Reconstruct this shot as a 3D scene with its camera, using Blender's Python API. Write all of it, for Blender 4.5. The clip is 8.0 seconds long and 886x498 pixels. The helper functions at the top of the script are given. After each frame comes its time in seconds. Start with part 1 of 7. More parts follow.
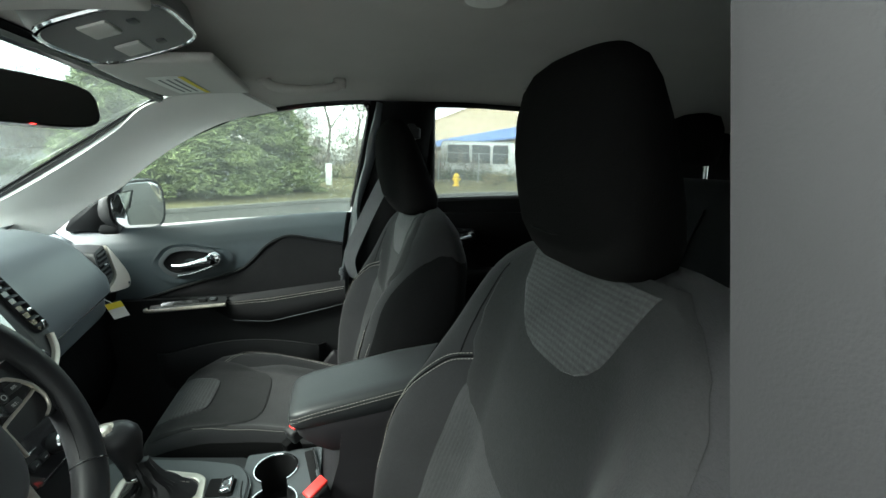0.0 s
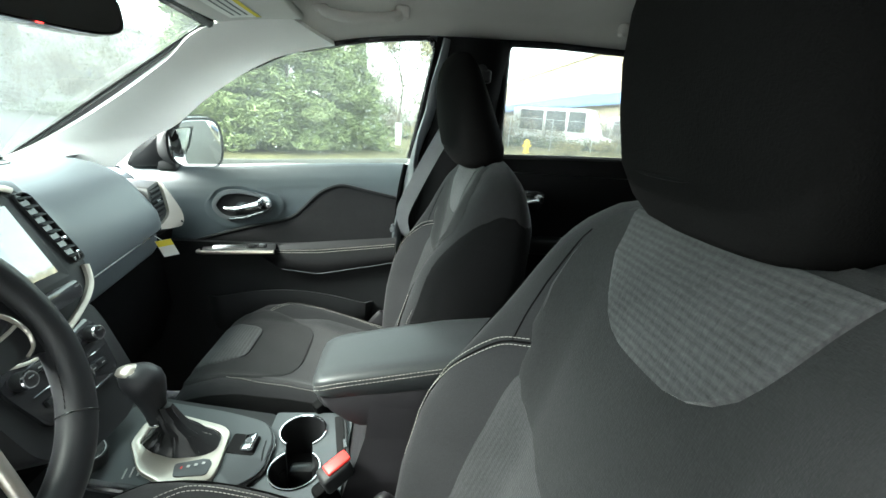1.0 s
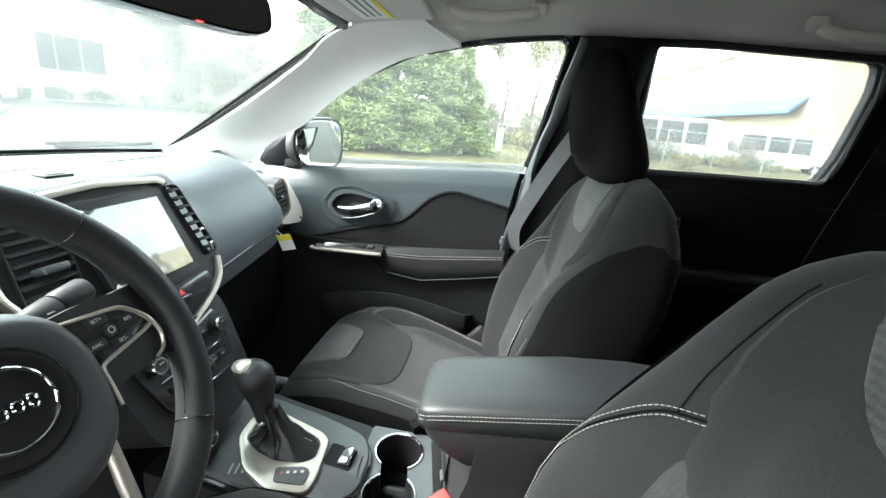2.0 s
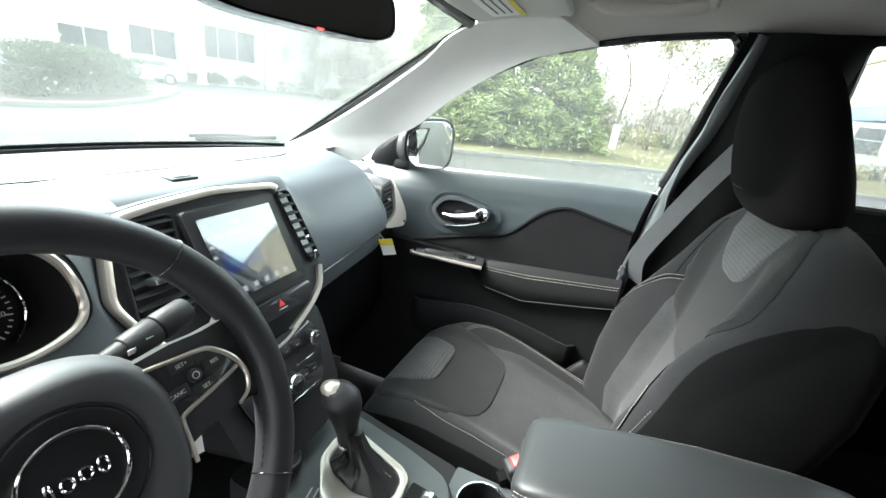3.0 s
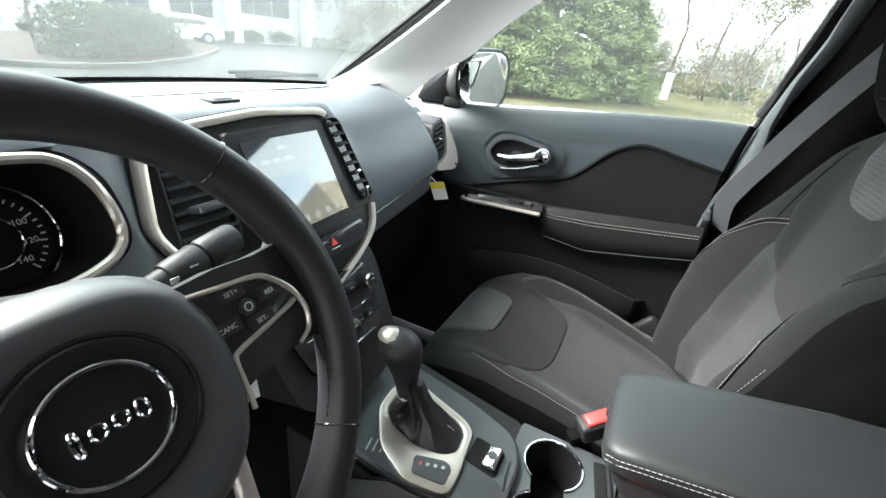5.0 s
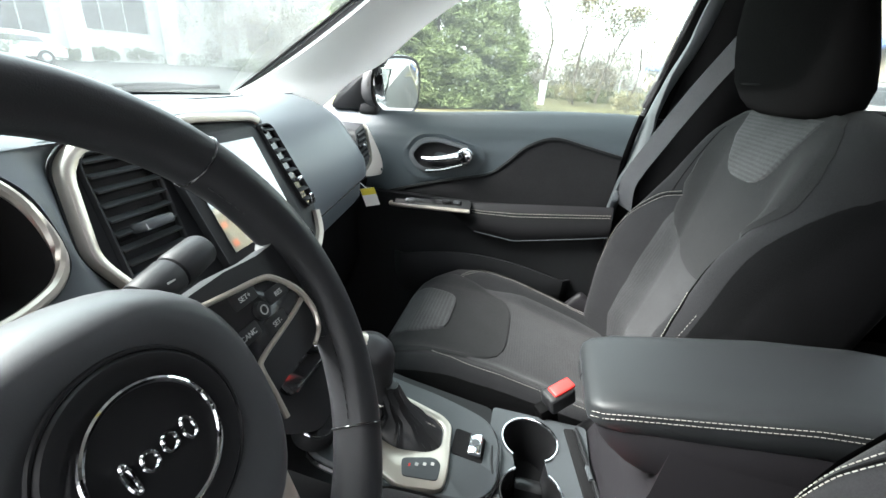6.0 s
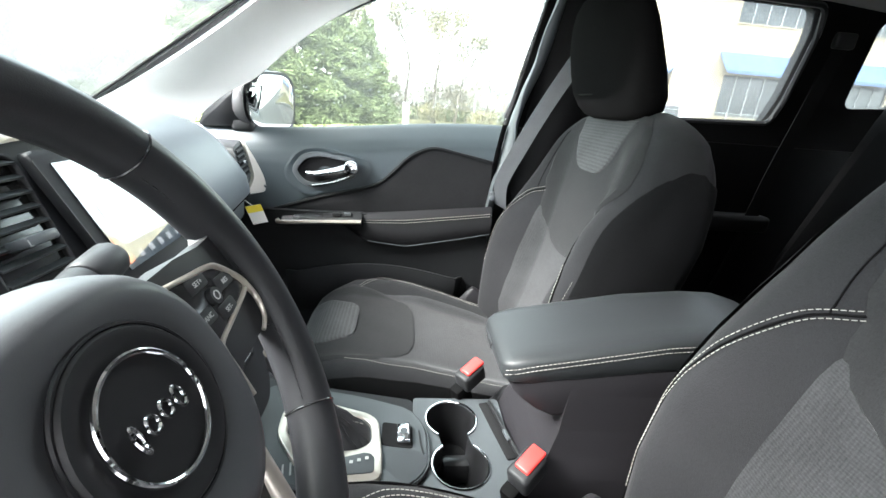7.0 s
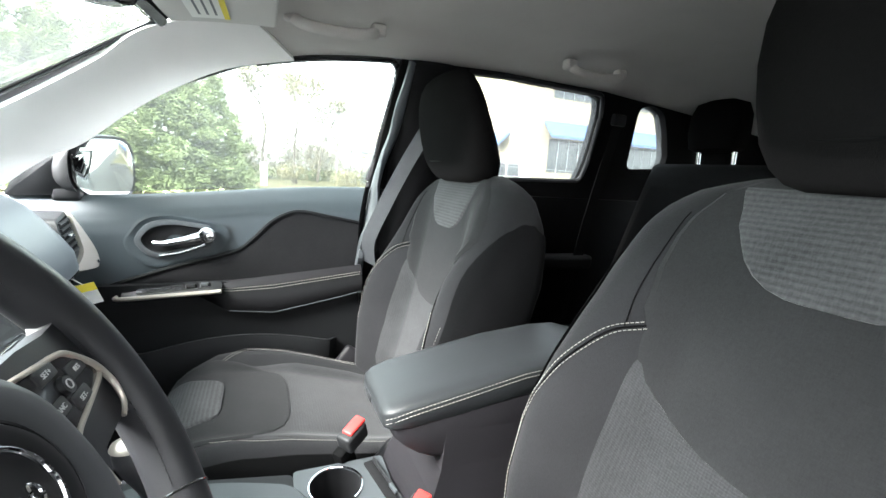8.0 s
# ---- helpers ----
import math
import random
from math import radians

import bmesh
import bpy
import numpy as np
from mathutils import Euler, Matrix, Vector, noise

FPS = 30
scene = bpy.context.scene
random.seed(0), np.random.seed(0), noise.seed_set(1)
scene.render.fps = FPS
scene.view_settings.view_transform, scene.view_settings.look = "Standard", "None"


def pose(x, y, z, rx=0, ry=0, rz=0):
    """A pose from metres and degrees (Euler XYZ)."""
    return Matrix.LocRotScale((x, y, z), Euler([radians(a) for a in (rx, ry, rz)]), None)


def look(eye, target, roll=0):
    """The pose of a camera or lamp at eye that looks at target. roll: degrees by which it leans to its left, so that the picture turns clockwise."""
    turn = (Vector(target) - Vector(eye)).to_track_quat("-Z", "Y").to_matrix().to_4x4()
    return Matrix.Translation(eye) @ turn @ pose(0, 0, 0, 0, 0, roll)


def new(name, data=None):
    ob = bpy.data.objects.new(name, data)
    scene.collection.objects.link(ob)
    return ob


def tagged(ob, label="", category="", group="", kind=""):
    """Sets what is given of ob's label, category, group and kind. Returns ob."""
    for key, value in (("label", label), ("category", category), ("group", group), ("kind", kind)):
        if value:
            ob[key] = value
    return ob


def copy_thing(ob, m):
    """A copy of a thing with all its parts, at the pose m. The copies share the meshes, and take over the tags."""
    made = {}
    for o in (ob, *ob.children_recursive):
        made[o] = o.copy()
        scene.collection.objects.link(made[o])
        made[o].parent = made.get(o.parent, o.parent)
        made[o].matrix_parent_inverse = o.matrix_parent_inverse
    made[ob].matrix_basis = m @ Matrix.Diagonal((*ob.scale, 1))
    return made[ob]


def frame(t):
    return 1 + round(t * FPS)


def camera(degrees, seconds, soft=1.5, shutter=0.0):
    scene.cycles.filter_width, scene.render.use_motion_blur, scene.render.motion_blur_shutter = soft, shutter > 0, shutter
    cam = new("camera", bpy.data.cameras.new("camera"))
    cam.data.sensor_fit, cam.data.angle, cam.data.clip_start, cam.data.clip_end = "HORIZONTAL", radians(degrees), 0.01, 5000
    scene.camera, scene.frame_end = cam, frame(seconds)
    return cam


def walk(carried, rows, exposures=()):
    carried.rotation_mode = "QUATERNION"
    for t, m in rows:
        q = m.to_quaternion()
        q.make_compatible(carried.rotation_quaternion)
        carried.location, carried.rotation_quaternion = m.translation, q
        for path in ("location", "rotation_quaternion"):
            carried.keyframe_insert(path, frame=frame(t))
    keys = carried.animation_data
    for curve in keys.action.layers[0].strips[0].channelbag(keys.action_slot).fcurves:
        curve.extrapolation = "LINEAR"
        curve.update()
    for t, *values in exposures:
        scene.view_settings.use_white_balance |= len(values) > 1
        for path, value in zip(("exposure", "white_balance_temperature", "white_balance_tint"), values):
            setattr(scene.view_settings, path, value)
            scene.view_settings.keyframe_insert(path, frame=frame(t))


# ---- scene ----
cam = camera(92.9, 8.0)
PATH = [
    (0, (0.133, 0.209, 1.395), (2.028, -0.257, 0.956), -2.1),
    (0.5, (0.218, 0.172, 1.364), (2.119, -0.127, 0.82), -1.1),
    (1, (0.256, 0.175, 1.35), (2.16, 0.005, 0.761), 0.4),
    (1.5, (0.292, 0.2, 1.34), (2.205, 0.237, 0.755), 1.0),
    (3, (0.427, 0.279, 1.383), (2.198, 0.959, 0.749), 4.0),
    (3.5, (0.469, 0.293, 1.387), (2.124, 1.161, 0.675), 3.3),
    (4, (0.489, 0.288, 1.36), (2.1, 1.136, 0.532), 3.9),
    (5.3, (0.457, 0.367, 1.313), (2.13, 1.103, 0.501), 1.0),
    (5.5, (0.449, 0.38, 1.309), (2.158, 1.038, 0.505), 0.3),
    (6, (0.431, 0.407, 1.299), (2.238, 0.803, 0.54), 0.9),
    (6.5, (0.407, 0.434, 1.282), (2.266, 0.562, 0.555), 0.7),
    (7, (0.378, 0.441, 1.281), (2.257, 0.281, 0.615), 0.6),
    (7.5, (0.359, 0.45, 1.283), (2.222, -0.009, 0.718), 0.9),
    (8, (0.334, 0.446, 1.295), (2.14, -0.309, 0.885), 0.4),
]
LEVEL = pose(0, -0.077, 0, -3.7, 0, 0)
walk(cam, [(t, LEVEL @ look(eye, target, roll)) for t, eye, target, roll in PATH],
     exposures=[(0.0, 4.85, 6300, -5), (0.5, 5.45, 6300, -5), (1.0, 5.78, 6300, -4), (1.5, 5.93, 6300, 0), (3.0, 5.84, 6400, 5), (3.5, 5.64, 6400, 6), (4.0, 5.58, 6400, 7), (5.5, 5.48, 6350, 8), (6.5, 5.92, 6300, 7), (7.0, 6.1, 6300, 8), (8.0, 6.17, 6300, 8)])

# ---------------------------------------------------------------- world and light
world = bpy.data.worlds.new("overcast_sky")
scene.world = world
world.use_nodes = True
wn = world.node_tree.nodes
sky = wn.new("ShaderNodeTexSky")
sky.sky_type = "NISHITA"
sky.sun_disc = False
sky.sun_elevation = radians(42)
sky.sun_rotation = radians(-8)
sky.dust_density = 1.5
sky.air_density = 1.0
pale = wn.new("ShaderNodeHueSaturation")
pale.inputs["Saturation"].default_value = 0.22
world.node_tree.links.new(sky.outputs[0], pale.inputs["Color"])
world.node_tree.links.new(pale.outputs[0], wn["Background"].inputs["Color"])
wn["Background"].inputs["Strength"].default_value = 0.15

sun = new("sun", bpy.data.lights.new("sun", "SUN"))
sun.data.energy = 0.5
sun.data.angle = radians(35)
sun.data.color = (1.0, 0.97, 0.93)
sun.rotation_euler = (radians(-48), 0, radians(8))


# ---------------------------------------------------------------- materials
def nodes_of(name):
    m = bpy.data.materials.new(name)
    m.use_nodes = True
    return m, m.node_tree.nodes, m.node_tree.links, m.node_tree.nodes["Principled BSDF"]


def surface(name, colour, rough=0.5, metal=0.0, grain=400.0, bump=0.15, vary=0.12, blotch=8.0, sheen=0.0, coat=0.0, depth=0.0006, spec=0.5, per_piece=0.0):
    """A surface with fine grain in its relief and two scales of change in its colour and gloss."""
    m, n, l, b = nodes_of(name)
    tc = n.new("ShaderNodeTexCoord")
    big, fine = n.new("ShaderNodeTexNoise"), n.new("ShaderNodeTexNoise")
    big.inputs["Scale"].default_value, big.inputs["Detail"].default_value = blotch, 5.0
    fine.inputs["Scale"].default_value, fine.inputs["Detail"].default_value = grain, 3.0
    for t in (big, fine):
        l.new(tc.outputs["Object"], t.inputs["Vector"])
    mix = n.new("ShaderNodeMix")
    mix.data_type = "FLOAT"
    mix.inputs[0].default_value = 0.45
    l.new(big.outputs["Fac"], mix.inputs[2])
    l.new(fine.outputs["Fac"], mix.inputs[3])
    ramp = n.new("ShaderNodeValToRGB")
    lo = [max(0.0, c * (1 - vary * 1.6)) for c in colour]
    hi = [min(1.0, c * (1 + vary * 1.6)) for c in colour]
    ramp.color_ramp.elements[0].position, ramp.color_ramp.elements[1].position = 0.25, 0.75
    ramp.color_ramp.elements[0].color, ramp.color_ramp.elements[1].color = (*lo, 1), (*hi, 1)
    l.new(mix.outputs[0], ramp.inputs["Fac"])
    colour_out = ramp.outputs[0]
    if per_piece:
        info, hs, mr = n.new("ShaderNodeObjectInfo"), n.new("ShaderNodeHueSaturation"), n.new("ShaderNodeMapRange")
        mr.inputs["To Min"].default_value, mr.inputs["To Max"].default_value = 1 - per_piece, 1 + per_piece
        l.new(info.outputs["Random"], mr.inputs["Value"])
        l.new(mr.outputs[0], hs.inputs["Value"])
        l.new(colour_out, hs.inputs["Color"])
        colour_out = hs.outputs[0]
    l.new(colour_out, b.inputs["Base Color"])
    rr = n.new("ShaderNodeMapRange")
    rr.inputs["To Min"].default_value, rr.inputs["To Max"].default_value = max(0.02, rough - 0.08), min(1.0, rough + 0.08)
    l.new(big.outputs["Fac"], rr.inputs["Value"])
    l.new(rr.outputs[0], b.inputs["Roughness"])
    b.inputs["Metallic"].default_value = metal
    b.inputs["Sheen Weight"].default_value = sheen
    b.inputs["Coat Weight"].default_value = coat
    b.inputs["Specular IOR Level"].default_value = spec
    bm_ = n.new("ShaderNodeBump")
    bm_.inputs["Strength"].default_value, bm_.inputs["Distance"].default_value = bump, depth
    l.new(fine.outputs["Fac"], bm_.inputs["Height"])
    l.new(bm_.outputs[0], b.inputs["Normal"])
    return m


def cloth(name, colour, pitch=900.0, ribs=0.0, rib_pitch=420.0, light=(0, 0, 0), sheen=0.3, spec=0.08, grid=0.45):
    """Woven seat cloth: crossed fine threads, with broad soft patches; ribs adds a coarser ribbing, grid a second one across it."""
    m, n, l, b = nodes_of(name)
    tc = n.new("ShaderNodeTexCoord")
    big = n.new("ShaderNodeTexNoise")
    big.inputs["Scale"].default_value, big.inputs["Detail"].default_value = 14.0, 6.0
    l.new(tc.outputs["Object"], big.inputs["Vector"])
    threads = []
    for stretch in ((1.0, 1.0, 0.22), (0.22, 1.0, 1.0)):
        mp_, nz = n.new("ShaderNodeMapping"), n.new("ShaderNodeTexNoise")
        mp_.inputs["Scale"].default_value = stretch
        nz.inputs["Scale"].default_value, nz.inputs["Detail"].default_value = pitch * 0.55, 2.0
        l.new(tc.outputs["Object"], mp_.inputs["Vector"])
        l.new(mp_.outputs[0], nz.inputs["Vector"])
        threads.append(nz.outputs["Fac"])
    add = n.new("ShaderNodeMath")
    add.operation = "ADD"
    l.new(threads[0], add.inputs[0])
    l.new(threads[1], add.inputs[1])
    height, top = add.outputs[0], 2.0
    for bands, k, s_ in (("Z", ribs, rib_pitch), ("X", ribs * grid, rib_pitch * 0.8)):
        if k:
            w, ma = n.new("ShaderNodeTexWave"), n.new("ShaderNodeMath")
            w.bands_direction = bands
            w.inputs["Scale"].default_value, w.inputs["Distortion"].default_value, w.inputs["Detail Scale"].default_value = s_ / 6.283, 1.0, 3.0
            turn = n.new("ShaderNodeMapping")
            turn.inputs["Rotation"].default_value = (radians(-45), 0, 0)
            l.new(tc.outputs["Object"], turn.inputs["Vector"])
            l.new(turn.outputs[0], w.inputs["Vector"])
            ma.operation, ma.inputs[1].default_value = "MULTIPLY_ADD", k
            l.new(w.outputs["Fac"], ma.inputs[0])
            l.new(height, ma.inputs[2])
            height, top = ma.outputs[0], top + k
    mr = n.new("ShaderNodeMapRange")
    mr.inputs["From Max"].default_value = top
    l.new(height, mr.inputs["Value"])
    mix = n.new("ShaderNodeMix")
    mix.data_type = "FLOAT"
    mix.inputs[0].default_value = 0.3
    l.new(mr.outputs[0], mix.inputs[2])
    l.new(big.outputs["Fac"], mix.inputs[3])
    ramp = n.new("ShaderNodeValToRGB")
    ramp.color_ramp.elements[0].position, ramp.color_ramp.elements[1].position = 0.28, 0.72
    hi = light if any(light) else [c_ * 1.35 for c_ in colour]
    ramp.color_ramp.elements[0].color, ramp.color_ramp.elements[1].color = (*[c_ * 0.7 for c_ in colour], 1), (*hi, 1)
    l.new(mix.outputs[0], ramp.inputs["Fac"])
    l.new(ramp.outputs[0], b.inputs["Base Color"])
    b.inputs["Roughness"].default_value = 0.9
    b.inputs["Sheen Weight"].default_value = sheen
    b.inputs["Sheen Roughness"].default_value = 0.5
    b.inputs["Specular IOR Level"].default_value = spec
    bump = n.new("ShaderNodeBump")
    bump.inputs["Strength"].default_value, bump.inputs["Distance"].default_value = 0.45, 0.0008
    l.new(height, bump.inputs["Height"])
    l.new(bump.outputs[0], b.inputs["Normal"])
    return m


def glass(name, tint, mist=0.0, gloss=0.02):
    """One face of a pane: it lets the light straight through, mirrors more towards grazing, and a film of damp scatters some."""
    m, n, l, b = nodes_of(name)
    n.remove(b)
    clear, shine, film, mist_mix, gl_mix, face = (n.new("ShaderNodeBsdfTransparent"), n.new("ShaderNodeBsdfGlossy"), n.new("ShaderNodeBsdfTranslucent"),
                                                  n.new("ShaderNodeMixShader"), n.new("ShaderNodeMixShader"), n.new("ShaderNodeLayerWeight"))
    clear.inputs["Color"].default_value = (*tint, 1)
    shine.inputs["Roughness"].default_value = 0.02
    film.inputs["Color"].default_value = (0.9, 0.95, 0.93, 1)
    tc, spots, mul = n.new("ShaderNodeTexCoord"), n.new("ShaderNodeTexNoise"), n.new("ShaderNodeMapRange")
    spots.inputs["Scale"].default_value, spots.inputs["Detail"].default_value = 3.5, 7.0
    l.new(tc.outputs["Object"], spots.inputs["Vector"])
    mul.inputs["From Min"].default_value, mul.inputs["From Max"].default_value = 0.3, 0.7
    mul.inputs["To Min"].default_value, mul.inputs["To Max"].default_value = mist * 0.5, mist * 1.5
    l.new(spots.outputs["Fac"], mul.inputs["Value"])
    l.new(mul.outputs[0], mist_mix.inputs[0])
    l.new(clear.outputs[0], mist_mix.inputs[1])
    l.new(film.outputs[0], mist_mix.inputs[2])
    face.inputs["Blend"].default_value = 0.5
    p5, sc = n.new("ShaderNodeMath"), n.new("ShaderNodeMath")
    p5.operation, p5.inputs[1].default_value = "POWER", 5.0
    sc.operation, sc.inputs[1].default_value, sc.inputs[2].default_value = "MULTIPLY_ADD", 0.5, gloss
    l.new(face.outputs["Facing"], p5.inputs[0])
    l.new(p5.outputs[0], sc.inputs[0])
    l.new(sc.outputs[0], gl_mix.inputs[0])
    l.new(mist_mix.outputs[0], gl_mix.inputs[1])
    l.new(shine.outputs[0], gl_mix.inputs[2])
    l.new(gl_mix.outputs[0], n["Material Output"].inputs["Surface"])
    return m


def mirror_glass(name, shade=0.9):
    m, n, l, b = nodes_of(name)
    b.inputs["Base Color"].default_value = (shade, shade * 1.02, shade * 1.02, 1)
    b.inputs["Metallic"].default_value, b.inputs["Roughness"].default_value = 1.0, 0.02
    return m


def glow(name, colour, strength, rough=0.08):
    m, n, l, b = nodes_of(name)
    b.inputs["Base Color"].default_value = (*[c * 0.06 for c in colour], 1)
    b.inputs["Coat Weight"].default_value, b.inputs["Coat IOR"].default_value = 1.0, 1.9
    b.inputs["Emission Color"].default_value = (*colour, 1)
    b.inputs["Emission Strength"].default_value = strength
    b.inputs["Roughness"].default_value = rough
    return m


def leaf_mat(name, colour, spread=0.35):
    m, n, l, b = nodes_of(name)
    geo, ramp = n.new("ShaderNodeNewGeometry"), n.new("ShaderNodeValToRGB")
    ramp.color_ramp.elements[0].color = (*[c * (1 - spread) for c in colour], 1)
    ramp.color_ramp.elements[1].color = (*[min(1, c * (1 + spread)) for c in colour], 1)
    l.new(geo.outputs["Random Per Island"], ramp.inputs["Fac"])
    l.new(ramp.outputs[0], b.inputs["Base Color"])
    b.inputs["Roughness"].default_value = 0.65
    return m


BLACK_PLASTIC = surface("black_grained_plastic", (0.0135, 0.0140, 0.0148), 0.48, grain=900, bump=0.3, vary=0.1, spec=0.28)
SOFT_DASH = surface("soft_dash_skin", (0.061, 0.071, 0.076), 0.40, grain=1100, bump=0.3, vary=0.08, depth=0.0005)
DOOR_SKIN = surface("door_skin", (0.039, 0.050, 0.055), 0.40, grain=1000, bump=0.3, vary=0.08, depth=0.0005, spec=0.45)
DOOR_LOW = surface("lower_door_plastic", (0.010, 0.0105, 0.011), 0.5, grain=900, bump=0.3, vary=0.1, spec=0.15)
DEEP_BLACK = surface("black_carpet", (0.014, 0.014, 0.0145), 0.95, grain=500, bump=0.6, vary=0.3, spec=0.03)
GLOSS_BLACK = surface("gloss_black", (0.017, 0.017, 0.018), 0.12, grain=30, bump=0.0, vary=0.05, coat=0.3)
LEATHER = surface("black_leather", (0.0190, 0.0195, 0.0210), 0.38, grain=1300, bump=0.22, vary=0.1, depth=0.0005, spec=0.26)
COVER = surface("airbag_cover_skin", (0.030, 0.0315, 0.0335), 0.44, grain=1800, bump=0.2, vary=0.06, depth=0.0003, spec=0.5)
CONSOLE_GREY = surface("overhead_console_plastic", (0.20, 0.20, 0.20), 0.5, grain=900, bump=0.2, vary=0.05)
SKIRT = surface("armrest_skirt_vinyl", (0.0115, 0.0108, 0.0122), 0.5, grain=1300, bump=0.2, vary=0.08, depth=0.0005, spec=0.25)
HUB_BLACK = surface("hub_black", (0.0085, 0.0085, 0.0092), 0.40, grain=1800, bump=0.08, vary=0.05, depth=0.0003, spec=0.2)
DIAL_BLACK = surface("dial_black", (0.008, 0.008, 0.008), 0.6, grain=900, bump=0.05, vary=0.05, spec=0.08)
PILLAR_GREY = surface("grey_pillar_plastic", (0.0050, 0.0049, 0.0054), 0.6, grain=900, bump=0.2, vary=0.05, spec=0.2)
CUP = surface("cup_holder_rubber", (0.007, 0.0072, 0.0075), 0.30, grain=900, bump=0.1, vary=0.05)
# near black with hardly any sheen: the dim rear is put into the colour
REAR_LINING = surface("shaded_rear_lining", (0.006, 0.006, 0.0062), 0.9, grain=900, bump=0.3, vary=0.1, spec=0.03)
SEAT_DARK = cloth("dark_seat_cloth", (0.0168, 0.0168, 0.0174), 1500, sheen=0.07)
SEAT_BOLSTER = cloth("bolster_cloth", (0.0152, 0.0151, 0.0161), 1700, sheen=0.07)
# much darker than the front seat cloth, to paint the shade in the rear
REAR_CLOTH = cloth("shaded_rear_cloth", (0.0065, 0.0065, 0.0068), 1700, sheen=0.02, spec=0.04)
ARM_VINYL = surface("armrest_vinyl", (0.0120, 0.0134, 0.0142), 0.44, grain=1300, bump=0.2, vary=0.08, depth=0.0005, spec=0.36)
SEAT_INSERT = cloth("ribbed_insert_cloth", (0.0205, 0.0206, 0.0214), 1300, ribs=0.3, rib_pitch=700.0, light=(0.044, 0.0442, 0.046), sheen=0.10, grid=0.8)
SEAT_PATCH = cloth("grid_patch_cloth", (0.030, 0.030, 0.0308), 1100, ribs=0.5, rib_pitch=330.0, light=(0.070, 0.070, 0.072), sheen=0.11, grid=0.3)
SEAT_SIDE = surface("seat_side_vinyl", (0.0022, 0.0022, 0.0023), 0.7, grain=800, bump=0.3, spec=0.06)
EDGE_SHADE = surface("edge_shade", (0.0030, 0.0030, 0.0033), 0.9, grain=400, bump=0.1, spec=0.0)
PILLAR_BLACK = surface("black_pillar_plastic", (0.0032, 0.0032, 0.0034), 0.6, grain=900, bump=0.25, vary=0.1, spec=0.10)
ARM_SHADED = surface("door_armrest_shaded", (0.0062, 0.0062, 0.0066), 0.5, grain=1300, bump=0.2, vary=0.08, depth=0.0005, spec=0.16)
FLANK_SHADE = cloth("shaded_flank_cloth", (0.0052, 0.0052, 0.0055), 1700, sheen=0.02, spec=0.03)
HEAD_CLOTH = cloth("headrest_cloth", (0.0052, 0.0051, 0.0051), 1500, sheen=0.0, spec=0.01)
THREAD = surface("pale_thread", (0.27, 0.26, 0.235), 0.8, grain=3000, bump=0.2)
VISOR_CLOTH = surface("visor_cloth", (0.56, 0.545, 0.515), 0.9, grain=1200, bump=0.3, vary=0.04, sheen=0.05)
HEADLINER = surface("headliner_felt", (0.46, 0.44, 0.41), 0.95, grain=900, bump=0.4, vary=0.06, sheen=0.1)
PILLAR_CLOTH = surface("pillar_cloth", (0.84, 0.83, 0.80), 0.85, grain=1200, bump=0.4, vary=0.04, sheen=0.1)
SILVER = surface("satin_silver_paint", (0.52, 0.48, 0.42), 0.32, metal=0.75, grain=2500, bump=0.03, vary=0.04)
CHROME = surface("chrome", (0.82, 0.83, 0.85), 0.08, metal=1.0, grain=40, bump=0.0, vary=0.03)
BOOT = surface("boot_leather", (0.013, 0.0132, 0.0138), 0.34, grain=700, bump=0.35, vary=0.12, depth=0.0008, spec=0.45)
GREY_PANEL = surface("grey_console_plastic", (0.052, 0.058, 0.062), 0.42, grain=1200, bump=0.25, vary=0.08)
BELT_WEB = cloth("seat_belt_webbing", (0.11, 0.115, 0.12), 2600, sheen=0.15)
GREY_STRIP = surface("grey_door_seal", (0.085, 0.093, 0.098), 0.5, grain=400, bump=0.1)
RED = surface("red_release_button", (0.62, 0.035, 0.03), 0.4, grain=300, bump=0.05, vary=0.05)
ORANGE = glow("orange_needle", (1.0, 0.10, 0.02), 0.045, 0.4)
WHITE_PRINT = surface("white_print", (0.4, 0.4, 0.39), 0.6, grain=300, bump=0.0, vary=0.03)
PAPER = surface("white_card", (0.8, 0.8, 0.76), 0.7, grain=300, bump=0.05, vary=0.03)
YELLOW = surface("yellow_card", (0.75, 0.62, 0.05), 0.7, grain=300, bump=0.05, vary=0.03)
DIM_MIRROR = mirror_glass("dimmed_mirror", 0.10)
WET_MIRROR = mirror_glass("wet_mirror", 0.5)
PANE = glass("window_glass", (0.415, 0.44, 0.422), mist=0.008)
REAR_PANE = glass("tinted_glass", (0.32, 0.335, 0.33), mist=0.010)
SCREEN_GLASS = glass("windscreen_glass", (0.37, 0.40, 0.39), mist=0.009)
DROP = glass("rain_water", (0.8, 0.82, 0.82), mist=0.25, gloss=0.1)
ASPHALT = surface("wet_asphalt", (0.070, 0.067, 0.062), 0.75, grain=60, bump=0.5, vary=0.2, blotch=0.35, depth=0.004, spec=0.2)


# ---------------------------------------------------------------- mesh helpers
WORLD = {}


def thing(name, at, label, category, group="", kind=""):
    """A top-level thing: an Empty at its base."""
    ob = new(name)
    ob.empty_display_size = 0.05
    ob.location = at
    WORLD[ob] = Matrix.Translation(at)
    return tagged(ob, label, category, group, kind)


